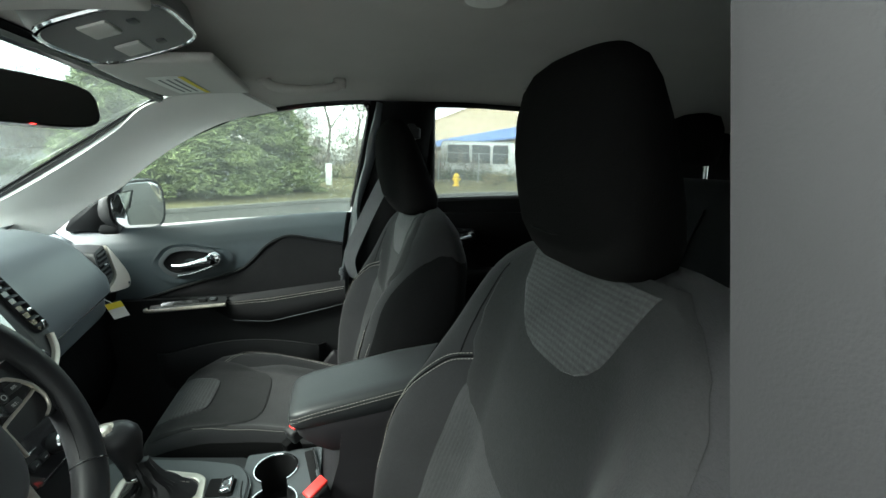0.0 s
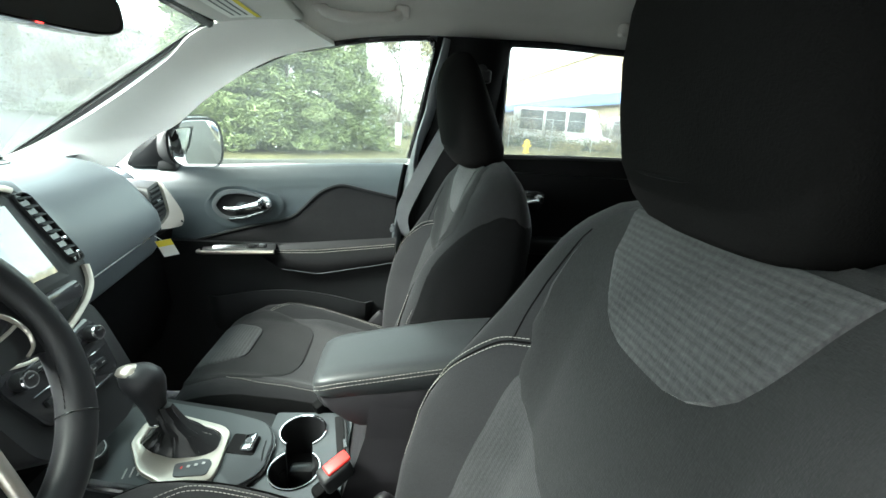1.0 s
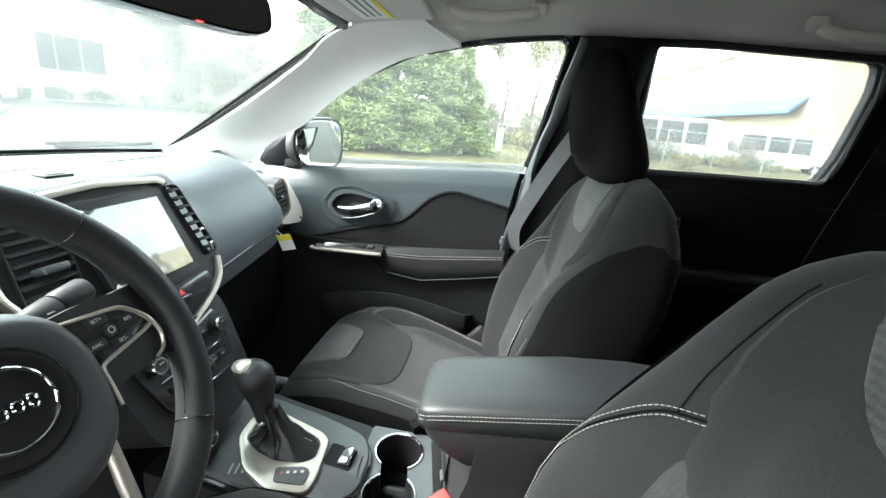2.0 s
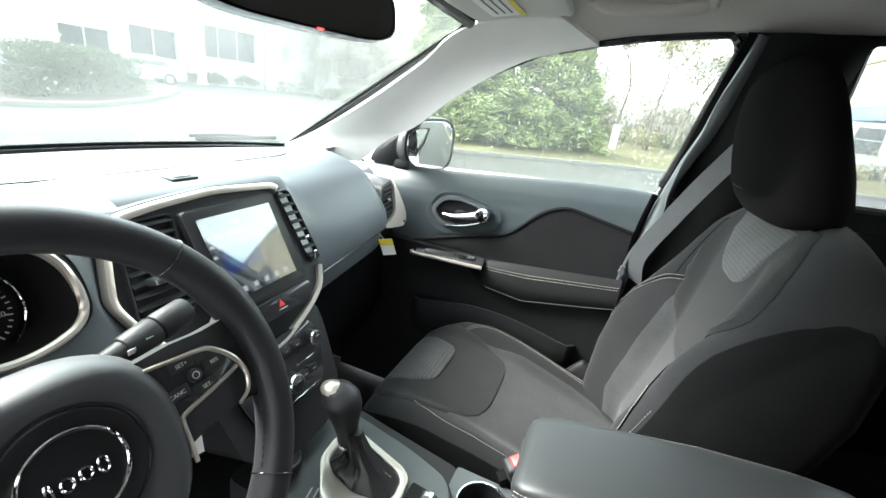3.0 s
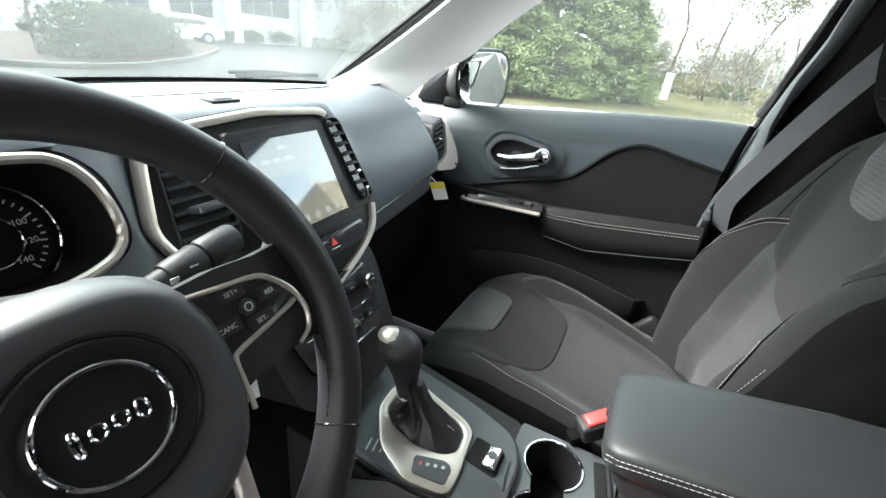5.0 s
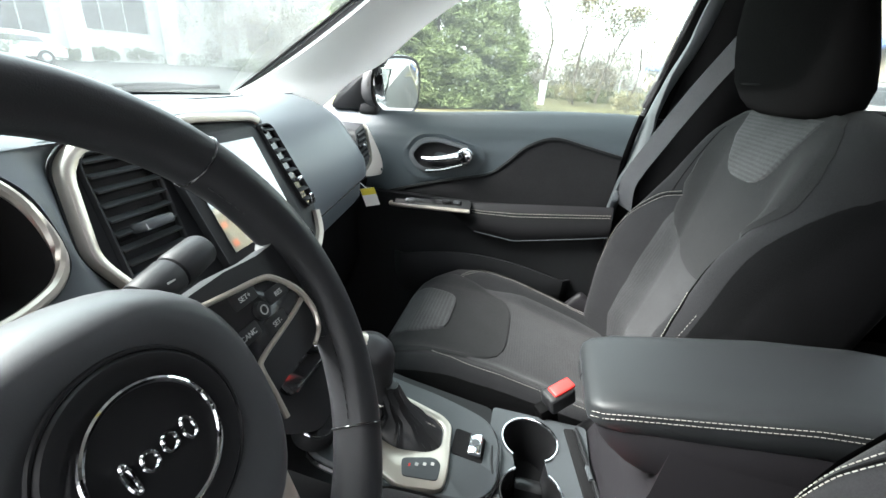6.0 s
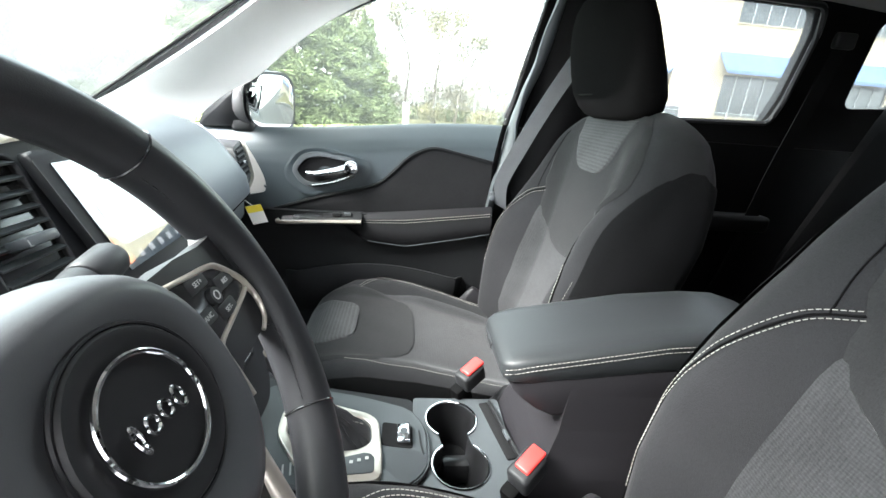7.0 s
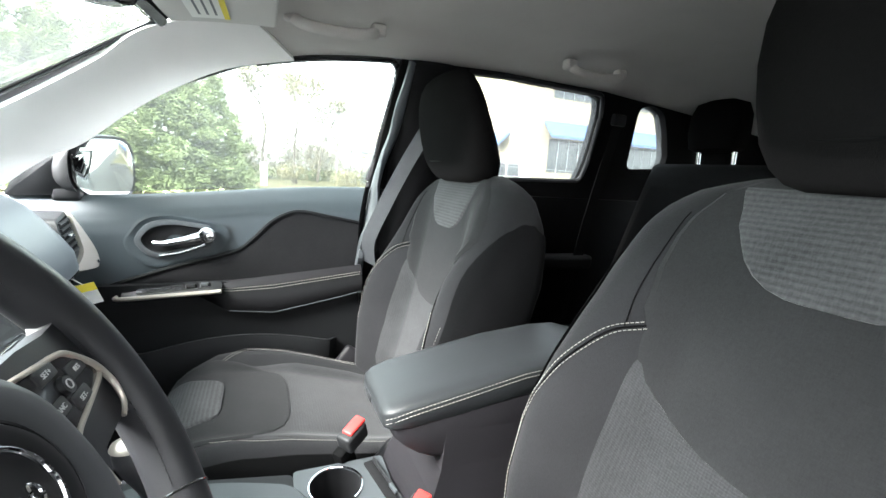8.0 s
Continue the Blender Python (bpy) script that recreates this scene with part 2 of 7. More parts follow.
def link_mesh(name, bm, material, smooth=True):
    me = bpy.data.meshes.new(name)
    bmesh.ops.recalc_face_normals(bm, faces=bm.faces)
    for f in bm.faces:
        f.smooth = smooth
    if smooth:
        for e in bm.edges:
            if len(e.link_faces) == 2 and e.calc_face_angle(0) > 0.7:
                e.smooth = False
    bm.to_mesh(me)
    bm.free()
    me.materials.append(material)
    return me


def part(name, bm, material, parent, label="", smooth=True):
    """One mesh, given in world coordinates, under a thing or a part."""
    m = WORLD[parent]
    bm.transform(m.inverted())
    ob = new(name, link_mesh(name, bm, material, smooth))
    ob.parent = parent
    WORLD[ob] = m.copy()
    return tagged(ob, label)


def solid(name, bm, material, label, category, kind="", group="", smooth=True):
    """A top-level thing that is one mesh, with its origin at its base."""
    zs = [v.co.z for v in bm.verts]
    c = sum((v.co for v in bm.verts), Vector()) / len(bm.verts)
    at = Vector((c.x, c.y, min(zs)))
    bm.transform(Matrix.Translation(-at))
    ob = new(name, link_mesh(name, bm, material, smooth))
    ob.location = at
    WORLD[ob] = Matrix.Translation(at)
    return tagged(ob, label, category, group, kind)


def join(*bms):
    out = bmesh.new()
    for b in bms:
        me = bpy.data.meshes.new("tmp")
        b.to_mesh(me)
        b.free()
        out.from_mesh(me)
        bpy.data.meshes.remove(me)
    return out


def box(cx, cy, cz, sx, sy, sz, bevel=0.0, seg=2, rot=None):
    """A box by its middle and full sizes, its edges rounded."""
    bm = bmesh.new()
    bmesh.ops.create_cube(bm, size=1.0, matrix=Matrix.Diagonal((sx, sy, sz, 1)))
    if bevel:
        bmesh.ops.bevel(bm, geom=bm.edges[:], offset=bevel, segments=seg, profile=0.5, affect="EDGES")
    m = Matrix.Translation((cx, cy, cz))
    if rot is not None:
        m = m @ rot
    bm.transform(m)
    return bm


def cyl(p, q, r0, r1=None, n=24, bevel=0.0):
    p, q = Vector(p), Vector(q)
    bm = bmesh.new()
    d = q - p
    bmesh.ops.create_cone(bm, cap_ends=True, segments=n, radius1=r0, radius2=r0 if r1 is None else r1, depth=d.length)
    if bevel:
        es = [e for e in bm.edges if any(len(f.verts) > 4 for f in e.link_faces)]
        bmesh.ops.bevel(bm, geom=es, offset=bevel, segments=2, profile=0.5, affect="EDGES")
    bm.transform(Matrix.Translation((p + q) / 2) @ d.to_track_quat("Z", "Y").to_matrix().to_4x4())
    return bm


def loft(rings, closed=True, caps=True):
    """Skin over rings of equally many points."""
    bm = bmesh.new()
    vs = [[bm.verts.new(p) for p in r] for r in rings]
    k = len(rings[0])
    for a, b in zip(vs, vs[1:]):
        for i in range(k if closed else k - 1):
            j = (i + 1) % k
            bm.faces.new((a[i], a[j], b[j], b[i]))
    if caps and closed:
        bm.faces.new(vs[0][::-1])
        bm.faces.new(vs[-1])
    return bm


def tube(points, r, n=10, closed=False, flat=1.0, up=(0, 0, 1)):
    """A round (or flattened) rod along points; r a number or a function of the way along, 0 to 1."""
    pts = [Vector(p) for p in points]
    rings = []
    k = len(pts)
    for i, p in enumerate(pts):
        a, b = (pts[i - 1], pts[(i + 1) % k]) if closed else (pts[max(0, i - 1)], pts[min(k - 1, i + 1)])
        d = (b - a).normalized()
        side = d.cross(Vector(up))
        side = side.normalized() if side.length > 1e-4 else d.orthogonal().normalized()
        nrm = side.cross(d)
        rad = r(i / (k - 1)) if callable(r) else r
        rings.append([p + side * (rad * math.cos(2 * math.pi * j / n)) + nrm * (rad * flat * math.sin(2 * math.pi * j / n)) for j in range(n)])
    if closed:
        rings.append(rings[0])
        bm = loft(rings, True, False)
        bmesh.ops.remove_doubles(bm, verts=bm.verts, dist=1e-6)
        return bm
    return loft(rings)


def bez(*pts, n=12):
    """A smooth line through the given points."""
    P = [Vector(p) for p in pts]
    P = [2 * P[0] - P[1]] + P + [2 * P[-1] - P[-2]]
    out = []
    for i in range(1, len(P) - 2):
        a, b, c, d = P[i - 1:i + 3]
        for j in range(n):
            t = j / n
            out.append(0.5 * ((2 * b) + (c - a) * t + (2 * a - 5 * b + 4 * c - d) * t * t + (3 * b - a - 3 * c + d) * t ** 3))
    out.append(P[-2])
    return out


def sheet(fn, nu, nv, thick=0.0, closed=False):
    """A surface fn(u, v), u and v from 0 to 1, given a thickness."""
    bm = bmesh.new()
    vs = [[bm.verts.new(fn(i / nu, j / nv)) for i in range(nu + 1)] for j in range(nv + 1)]
    for j in range(nv):
        for i in range(nu):
            bm.faces.new((vs[j][i], vs[j][i + 1], vs[j + 1][i + 1], vs[j + 1][i]))
    if thick:
        bmesh.ops.recalc_face_normals(bm, faces=bm.faces)
        bmesh.ops.solidify(bm, geom=bm.faces[:], thickness=thick)
    return bm


def slab(outline, depth, bevel=0.0, seg=2):
    """A flat-faced piece: outline (3D points in a plane) pushed along depth, its rim rounded."""
    bm = bmesh.new()
    d = Vector(depth)
    a = [bm.verts.new(Vector(p)) for p in outline]
    b = [bm.verts.new(Vector(p) + d) for p in outline]
    top = bm.faces.new(a)
    bm.faces.new(b[::-1])
    k = len(a)
    for i in range(k):
        bm.faces.new((a[i], b[i], b[(i + 1) % k], a[(i + 1) % k]))
    if bevel:
        bmesh.ops.bevel(bm, geom=list(top.edges), offset=bevel, segments=seg, profile=0.5, affect="EDGES")
    return bm


def frame_slab(outer, inner, depth, bevel=0.0):
    """A flat frame between two outlines of equally many points."""
    d = Vector(depth)
    o, i_ = [Vector(p) for p in outer], [Vector(p) for p in inner]
    bm = loft([[p + d for p in o], o, i_, [p + d for p in i_], [p + d for p in o]], True, False)
    bmesh.ops.remove_doubles(bm, verts=bm.verts, dist=1e-6)
    if bevel:
        es = [e for e in bm.edges if len(e.link_faces) == 2 and e.calc_face_angle(0) > 0.9]
        bmesh.ops.bevel(bm, geom=es, offset=bevel, segments=2, profile=0.5, affect="EDGES")
    return bm


def stitches(points, length=0.0042, gap=0.0018, r=0.0007, lift=(0, 0, 0)):
    """A sewn seam: short threads one after another along a line."""
    pts = [Vector(p) + Vector(lift) for p in points]
    bm = bmesh.new()
    dist, cur = [0.0], 0.0
    for a, b in zip(pts, pts[1:]):
        cur += (b - a).length
        dist.append(cur)

    def at(s):
        for i in range(len(pts) - 1):
            if dist[i + 1] >= s:
                return pts[i].lerp(pts[i + 1], (s - dist[i]) / max(1e-9, dist[i + 1] - dist[i]))
        return pts[-1]
    s = 0.0
    while s + length < cur:
        a, b = at(s), at(s + length)
        d = (b - a).normalized()
        side = d.orthogonal().normalized() * r
        up = d.cross(side)
        va = [bm.verts.new(a + o) for o in (side, up, -side, -up)]
        vb = [bm.verts.new(b + o) for o in (side, up, -side, -up)]
        for i in range(4):
            bm.faces.new((va[i], va[(i + 1) % 4], vb[(i + 1) % 4], vb[i]))
        bm.faces.new(va[::-1])
        bm.faces.new(vb)
        s += length + gap
    return bm


def lerp_table(x, table):
    """Straight lines between the (x, value) rows of a table, eased."""
    if x <= table[0][0]:
        return table[0][1]
    for (a, va), (b, vb) in zip(table, table[1:]):
        if x <= b:
            return va + (vb - va) * (x - a) / (b - a)
    return table[-1][1]


def smooth01(t):
    t = max(0.0, min(1.0, t))
    return t * t * (3 - 2 * t)


def arc_poly(pts, radius, n=5):
    """A closed outline with its corners rounded."""
    P = [Vector(p) for p in pts]
    out = []
    for i, p in enumerate(P):
        a, b = P[i - 1], P[(i + 1) % len(P)]
        da, db = (a - p), (b - p)
        r = min(radius, da.length * 0.45, db.length * 0.45)
        s, e = p + da.normalized() * r, p + db.normalized() * r
        for j in range(n + 1):
            t = j / n
            out.append((1 - t) ** 2 * s + 2 * t * (1 - t) * p + t * t * e)
    return out


def lettering(name, body, size, m, material, parent, label=""):
    """Printed characters in the built-in font, as a mesh, at the pose m."""
    cu = bpy.data.curves.new(name, "FONT")
    cu.body, cu.size, cu.align_x, cu.align_y, cu.extrude = body, size, "CENTER", "CENTER", 0.0002
    tmp = bpy.data.objects.new("tmp_text", cu)
    me = bpy.data.meshes.new_from_object(tmp)
    bpy.data.objects.remove(tmp)
    bpy.data.curves.remove(cu)
    bm = bmesh.new()
    bm.from_mesh(me)
    bpy.data.meshes.remove(me)
    bm.transform(m)
    return part(name, bm, material, parent, label, smooth=False)


# ---------------------------------------------------------------- car shell
C = 0.885                                   # the car's middle plane


def mx(p):
    """A point mirrored to the other side of the car."""
    return Vector((2 * C - p[0], p[1], p[2]))


def mirror_bm(bm):
    bm.transform(Matrix.Translation((2 * C, 0, 0)) @ Matrix.Diagonal((-1, 1, 1, 1)))
    return bm


def shift_bm(bm, d):
    bm.transform(Matrix.Translation(d))
    return bm


def side_x(z):
    """The upper side of the cabin leans in towards the roof."""
    return 1.60 - 0.24 * (z - 1.19)


def holed_wall(outer, holes, place, thick):
    """A wall with openings through it, from outlines in its own plane."""
    bm = bmesh.new()
    es = []
    for ring in (outer, *holes):
        vs = [bm.verts.new(place(*p)) for p in ring]
        es += [bm.edges.new((vs[i], vs[(i + 1) % len(vs)])) for i in range(len(vs))]
    bmesh.ops.triangle_fill(bm, edges=es, use_beauty=True)
    bmesh.ops.recalc_face_normals(bm, faces=bm.faces)
    if sum(f.normal.x * f.calc_area() for f in bm.faces) > 0:
        bmesh.ops.reverse_faces(bm, faces=bm.faces)
    ret = bmesh.ops.extrude_face_region(bm, geom=bm.faces[:])
    bmesh.ops.translate(bm, vec=Vector((thick, 0, 0)), verts=[g for g in ret["geom"] if isinstance(g, bmesh.types.BMVert)])
    return bm


def flat2(pts, r=0.03):
    return [(p.x, p.y) for p in arc_poly([(y, z, 0) for y, z in pts], r)]


# floor, firewall and tunnel
solid("floor", box(C, -0.3, 0.38, 1.42, 2.9, 0.04), DEEP_BLACK, "black carpeted car floor", "floor", "structure")
solid("wall_front", box(C, 1.12, 0.77, 1.42, 0.04, 0.74), DEEP_BLACK, "black carpeted firewall of the footwell", "wall", "structure")

# side line of the openings' upper edge, front to rear, and the inner line of the roof rail
EDGE = bez((1.530, 0.990, 1.150), (1.562, 0.905, 1.236), (1.577, 0.836, 1.284), (1.560, 0.745, 1.358), (1.545, 0.653, 1.421), (1.534, 0.569, 1.467),
           (1.527, 0.496, 1.494), (1.519, 0.326, 1.533), (1.513, 0.136, 1.556), (1.512, -0.086, 1.560), (1.510, -0.233, 1.566), (1.512, -0.593, 1.560), (1.53, -1.1, 1.53), (1.56, -1.75, 1.47), n=10)
INNER = bez((1.487, 1.236, 1.160), (1.480, 1.150, 1.204), (1.467, 1.065, 1.249), (1.447, 0.965, 1.305), (1.422, 0.855, 1.371), (1.394, 0.750, 1.438),
            (1.356, 0.634, 1.514), (1.390, 0.400, 1.572), (1.400, 0.180, 1.592), (1.400, -0.086, 1.600), (1.400, -0.233, 1.602), (1.400, -0.593, 1.597), (1.41, -1.1, 1.57), (1.43, -1.75, 1.50), n=10)


def rail_sheet(i0, i1, bulge):
    def fn(u, v):
        f = i0 + (i1 - i0) * v
        k = min(int(f), len(EDGE) - 2)
        a, b = EDGE[k].lerp(EDGE[k + 1], f - k), INNER[k].lerp(INNER[k + 1], f - k)
        p = a.lerp(b, u)
        inward = Vector((-0.8, -0.25, -0.25))
        return p + inward * ((bulge - 0.009 * smooth01((v - 0.75) / 0.25)) * math.sin(math.pi * u) ** 0.8)
    return sheet(fn, 10, int((i1 - i0) * 1.5), 0.012)


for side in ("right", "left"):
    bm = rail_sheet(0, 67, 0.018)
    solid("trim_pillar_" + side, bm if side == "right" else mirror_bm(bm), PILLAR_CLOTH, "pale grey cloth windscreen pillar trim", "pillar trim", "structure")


def headliner_fn(u, v):
    """Across from rail to rail and from the windscreen to the tail."""
    f = 62 + (len(EDGE) - 1 - 62) * v
    k = min(int(f), len(EDGE) - 2)
    a, b = EDGE[k].lerp(EDGE[k + 1], f - k), INNER[k].lerp(INNER[k + 1], f - k)
    s = (u - 0.5) * 2
    out = abs(s)
    if out > 0.8:
        p = b.lerp(a, (out - 0.8) / 0.2) + Vector((-0.6, 0, -0.5)) * (0.010 * math.sin(math.pi * (out - 0.8) / 0.2))
    else:
        w = (b.x - C) * out / 0.8
        p = Vector((C + w, b.y + 0.06 * (1 - (out / 0.8) ** 2) * max(0, 1 - v * 6), b.z + 0.035 * (1 - (out / 0.8) ** 2)))
    return p if s > 0 else mx(p)


solid("ceiling", sheet(headliner_fn, 40, 70, -0.02), HEADLINER, "grey felt headliner of the car roof", "headliner", "structure")

# windscreen: bowed pane, with a black ceramic edge along pillars, foot and head
WS_T, WS_B = Vector((1.352, 0.636, 1.516)), Vector((1.490, 1.240, 1.160))


def ws_fn(u, v):
    s = (u - 0.5) * 2
    edge = WS_B.lerp(WS_T, v) + Vector((0.018, 0, -0.012)) * math.sin(math.pi * v)
    p = Vector((C + (edge.x - C) * s, edge.y + (0.115 - 0.05 * v) * (1 - s * s), edge.z + 0.03 * (1 - s * s) * (0.25 + v) + 0.02 * math.sin(math.pi * v)))
    return p


windscreen = thing("window_1", (C, 1.3, 1.16), "misted, rain-spotted windscreen with a black edge", "windscreen", kind="structure")
ws = part("pane", sheet(ws_fn, 24, 14, 0.004), SCREEN_GLASS, windscreen, "misty glass pane with rain drops")
ws.visible_shadow = False
for name, line, r in (("edge_right", [ws_fn(1, i / 20) for i in range(21)], 0.005), ("edge_left", [ws_fn(0, i / 20) for i in range(21)], 0.005),
                      ("edge_foot", [ws_fn(i / 40, 0.0) for i in range(41)], 0.010), ("edge_head", [ws_fn(i / 40, 1.0) for i in range(41)], 0.012)):
    part("black_edge", tube([p + Vector((0, -0.006, -0.004)) for p in line], r, 8), GLOSS_BLACK, windscreen, "black ceramic glass edge")

def ws_band(u, v, side):
    """The black printed band from the pane's edge out under the pillar trim."""
    a = ws_fn(0.992, v) + Vector((0, -0.002, -0.005))
    y = ws_fn(1, v).y
    k = min(range(len(INNER) - 1), key=lambda i: abs(INNER[i].y - y))
    p = a.lerp(INNER[k] + Vector((0.030, 0.006, 0.006)), u)
    return p if side > 0 else mx(p)


for s in (1, -1):
    part("side_band", sheet(lambda u, v: ws_band(u, v, s), 4, 30, 0.003), DEEP_BLACK, windscreen, "black printed glass band")
part("foot_band", sheet(lambda u, v: ws_fn(u, 0.035 * v - 0.01) + Vector((0, -0.006, -0.003)), 40, 3, 0.003), DEEP_BLACK, windscreen, "black printed glass band")
part("header_trim", sheet(lambda u, v: ws_fn(u, 1.0).lerp(headliner_fn(0.1 + 0.8 * u, 0.012), v) + Vector((0, 0.004, 0.006)), 40, 3, 0.004), HEADLINER, windscreen, "grey header trim")
part("head_band", sheet(lambda u, v: ws_fn(u, 0.985 + 0.05 * v) + Vector((0, -0.004, -0.005)), 40, 4, 0.003), DEEP_BLACK, windscreen, "black printed glass band")

# side walls behind the front doors: pillars, rear doors and quarters with their openings
REAR_WIN = flat2([(-0.088, 1.552), (-0.24, 1.557), (-0.596, 1.552), (-0.612, 1.49), (-0.612, 1.335), (-0.598, 1.262), (-0.32, 1.254), (-0.11, 1.245)], 0.022)
QUARTER = flat2([(-0.775, 1.530), (-0.83, 1.545), (-0.90, 1.528), (-0.945, 1.46), (-0.992, 1.372), (-0.985, 1.33), (-0.80, 1.318)], 0.03)
up_out = [(0.105, 1.555), (0.165, 1.20), (0.165, 1.17), (-1.75, 1.17), (-1.75, 1.47), (-1.1, 1.53), (-0.6, 1.562), (-0.2, 1.566)]
up_left = [(0.123, 1.555), (0.145, 1.20), (0.145, 1.17)] + up_out[3:]
for side in ("right", "left"):
    fix = (lambda b: b) if side == "right" else (lambda b: shift_bm(mirror_bm(b), (0, -0.0175, 0)))
    w = thing("wall_" + side, (C + (0.66 if side == "right" else -0.66), -0.7, 0.40), "black plastic pillars and rear door lining", "side lining", kind="structure")
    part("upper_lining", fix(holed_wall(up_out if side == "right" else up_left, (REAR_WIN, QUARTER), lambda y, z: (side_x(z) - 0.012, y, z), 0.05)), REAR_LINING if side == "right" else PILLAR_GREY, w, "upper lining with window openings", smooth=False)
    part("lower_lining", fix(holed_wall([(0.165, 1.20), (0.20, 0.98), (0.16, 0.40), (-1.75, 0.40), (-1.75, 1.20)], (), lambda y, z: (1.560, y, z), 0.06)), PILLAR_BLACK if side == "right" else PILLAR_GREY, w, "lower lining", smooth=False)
    for nm, ring in (("rear_pane", REAR_WIN), ("quarter_pane", QUARTER)):
        g = part(nm, fix(slab([(side_x(z) + 0.012, y, z) for y, z in ring], (0.004, 0, 0))), REAR_PANE, w, "slightly tinted side glass", smooth=False)
        g.visible_shadow = False
    # rear door: arm rest, pull and chrome lever
    part("rear_arm_rest", fix(box(1.535, -0.42, 0.975, 0.07, 0.46, 0.05, 0.015, 3)), BLACK_PLASTIC, w)
    part("handle_surround", fix(slab(arc_poly([(1.549, -0.10, 1.155), (1.549, -0.28, 1.145), (1.549, -0.26, 1.075), (1.549, -0.12, 1.07)], 0.04), (0.012, 0, 0), 0.004)), GLOSS_BLACK, w)
    part("rear_door_handle", fix(join(tube(bez((1.538, -0.14, 1.105), (1.528, -0.19, 1.112), (1.528, -0.24, 1.122)), lambda s: 0.010 + 0.006 * s, 10, flat=0.5), cyl((1.548, -0.245, 1.122), (1.528, -0.245, 1.122), 0.019, 0.016, 18, 0.003))), CHROME, w, "chrome door lever")
    part("window_trim", fix(tube([(side_x(z) - 0.014, y, z) for y, z in REAR_WIN], 0.008, 6, closed=True)), BLACK_PLASTIC, w)
    # centre pillar: rounded black cover with a pale grey door seal along its front
    pil = lambda u, v: Vector((side_x(1.555 - 1.155 * v) - 0.016 - 0.022 * math.sin(math.pi * u) ** 0.7 - (0.05 * smooth01((v - 0.25) / 0.2)), 0.075 + 0.085 * min(1, v * 1.6) - u * (0.16 + 0.06 * v), 1.555 - 1.155 * v))
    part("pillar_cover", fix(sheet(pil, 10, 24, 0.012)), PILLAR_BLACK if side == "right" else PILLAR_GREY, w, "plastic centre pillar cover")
    if side == "right":
        part("door_seal", fix(tube(bez((1.496, 0.073, 1.548), (1.510, 0.091, 1.46), (1.530, 0.108, 1.37), (1.546, 0.134, 1.29), (1.550, 0.154, 1.21), (1.546, 0.170, 1.10), (1.552, 0.190, 1.02), (1.560, 0.205, 0.80)), 0.025, 10, flat=0.45)), GREY_STRIP, w, "pale grey rubber door seal")
    else:
        # dark bead added to imitate the shaded front edge of the pillar
        part("door_seal", fix(tube([(side_x(z) - 0.014, 0.091 + 0.022 * (1.555 - z) / 0.355, z) for z in [1.555 - 0.04 * i for i in range(11)]], 0.015, 12)), EDGE_SHADE, w, "dark bead added as shade on the pillar edge")

# sill and kick panel on the open driver's side
solid("trim_sill", box(0.205, 0.55, 0.43, 0.07, 0.80, 0.10, 0.015), BLACK_PLASTIC, "black door sill of the open doorway", "sill", "structure")
solid("trim_kick_left", box(0.185, 1.06, 0.78, 0.04, 0.20, 0.74, 0.01), BLACK_PLASTIC, "black kick panel under the dashboard", "kick panel", "structure")
solid("trim_kick_right", box(1.575, 1.075, 0.78, 0.04, 0.13, 0.74, 0.01), BLACK_PLASTIC, "black kick panel under the dashboard", "kick panel", "structure")

# tail: panel with a window opening
tail = thing("wall_rear", (C, -1.75, 0.4), "black tailgate lining with a rear window", "tailgate", kind="structure")
tail_hole = [(p.x, p.y) for p in arc_poly([(C - 0.52, 1.46, 0), (C + 0.52, 1.46, 0), (C + 0.58, 1.20, 0), (C - 0.58, 1.20, 0)], 0.06)]
part("lining", join(*[holed_wall([(0.16, 0.40), (1.61, 0.40), (1.60, 1.2), (1.55, 1.52), (0.22, 1.52), (0.17, 1.2)], (tail_hole,), lambda x, z: (0, x, z), 0.05)]), BLACK_PLASTIC, tail, smooth=False).matrix_local = Matrix.Translation(-Vector((C, -1.75, 0.4))) @ Matrix(((0, 1, 0, 0), (-1, 0, 0, -1.75), (0, 0, 1, 0), (0, 0, 0, 1))) @ Matrix.Translation((C, -1.75, 0.4))
tg = part("rear_pane", slab([(x, -1.78, z) for x, z in tail_hole], (0, 0.004, 0)), REAR_PANE, tail, "slightly tinted rear glass", smooth=False)
tg.visible_shadow = False

# ---------------------------------------------------------------- front passenger door
door = thing("door_1", (1.56, 0.5, 0.45), "dark grey front passenger door, closed, with cloth inset", "car door", kind="structure")
BELT = lambda y: 1.202 - 0.036 * smooth01((y - 0.17) / 0.75) * 1.4
REAR_Y = lambda z: lerp_table(z, [(0.40, 0.16), (0.96, 0.205), (1.20, 0.165)])


def door_fn(u, v):
    """From the sill up the lining to the shoulder under the window; v 0 at the sill."""
    rows = [(0.42, 1.555), (0.60, 1.550), (0.80, 1.548), (0.96, 1.549), (1.06, 1.547), (1.10, 1.549), (1.13, 1.556), (1.155, 1.569), (1.175, 1.584), (1.190, 1.596), (1.196, 1.604), (1.190, 1.612)]
    f = v * (len(rows) - 1)
    k = min(int(f), len(rows) - 2)
    z = rows[k][0] + (rows[k + 1][0] - rows[k][0]) * (f - k)
    x = rows[k][1] + (rows[k + 1][1] - rows[k][1]) * (f - k)
    yr = REAR_Y(z)
    y = yr + (1.02 - yr) * u
    z += (BELT(y) - 1.196) * smooth01((z - 0.9) / 0.28)
    return Vector((x, y, z))


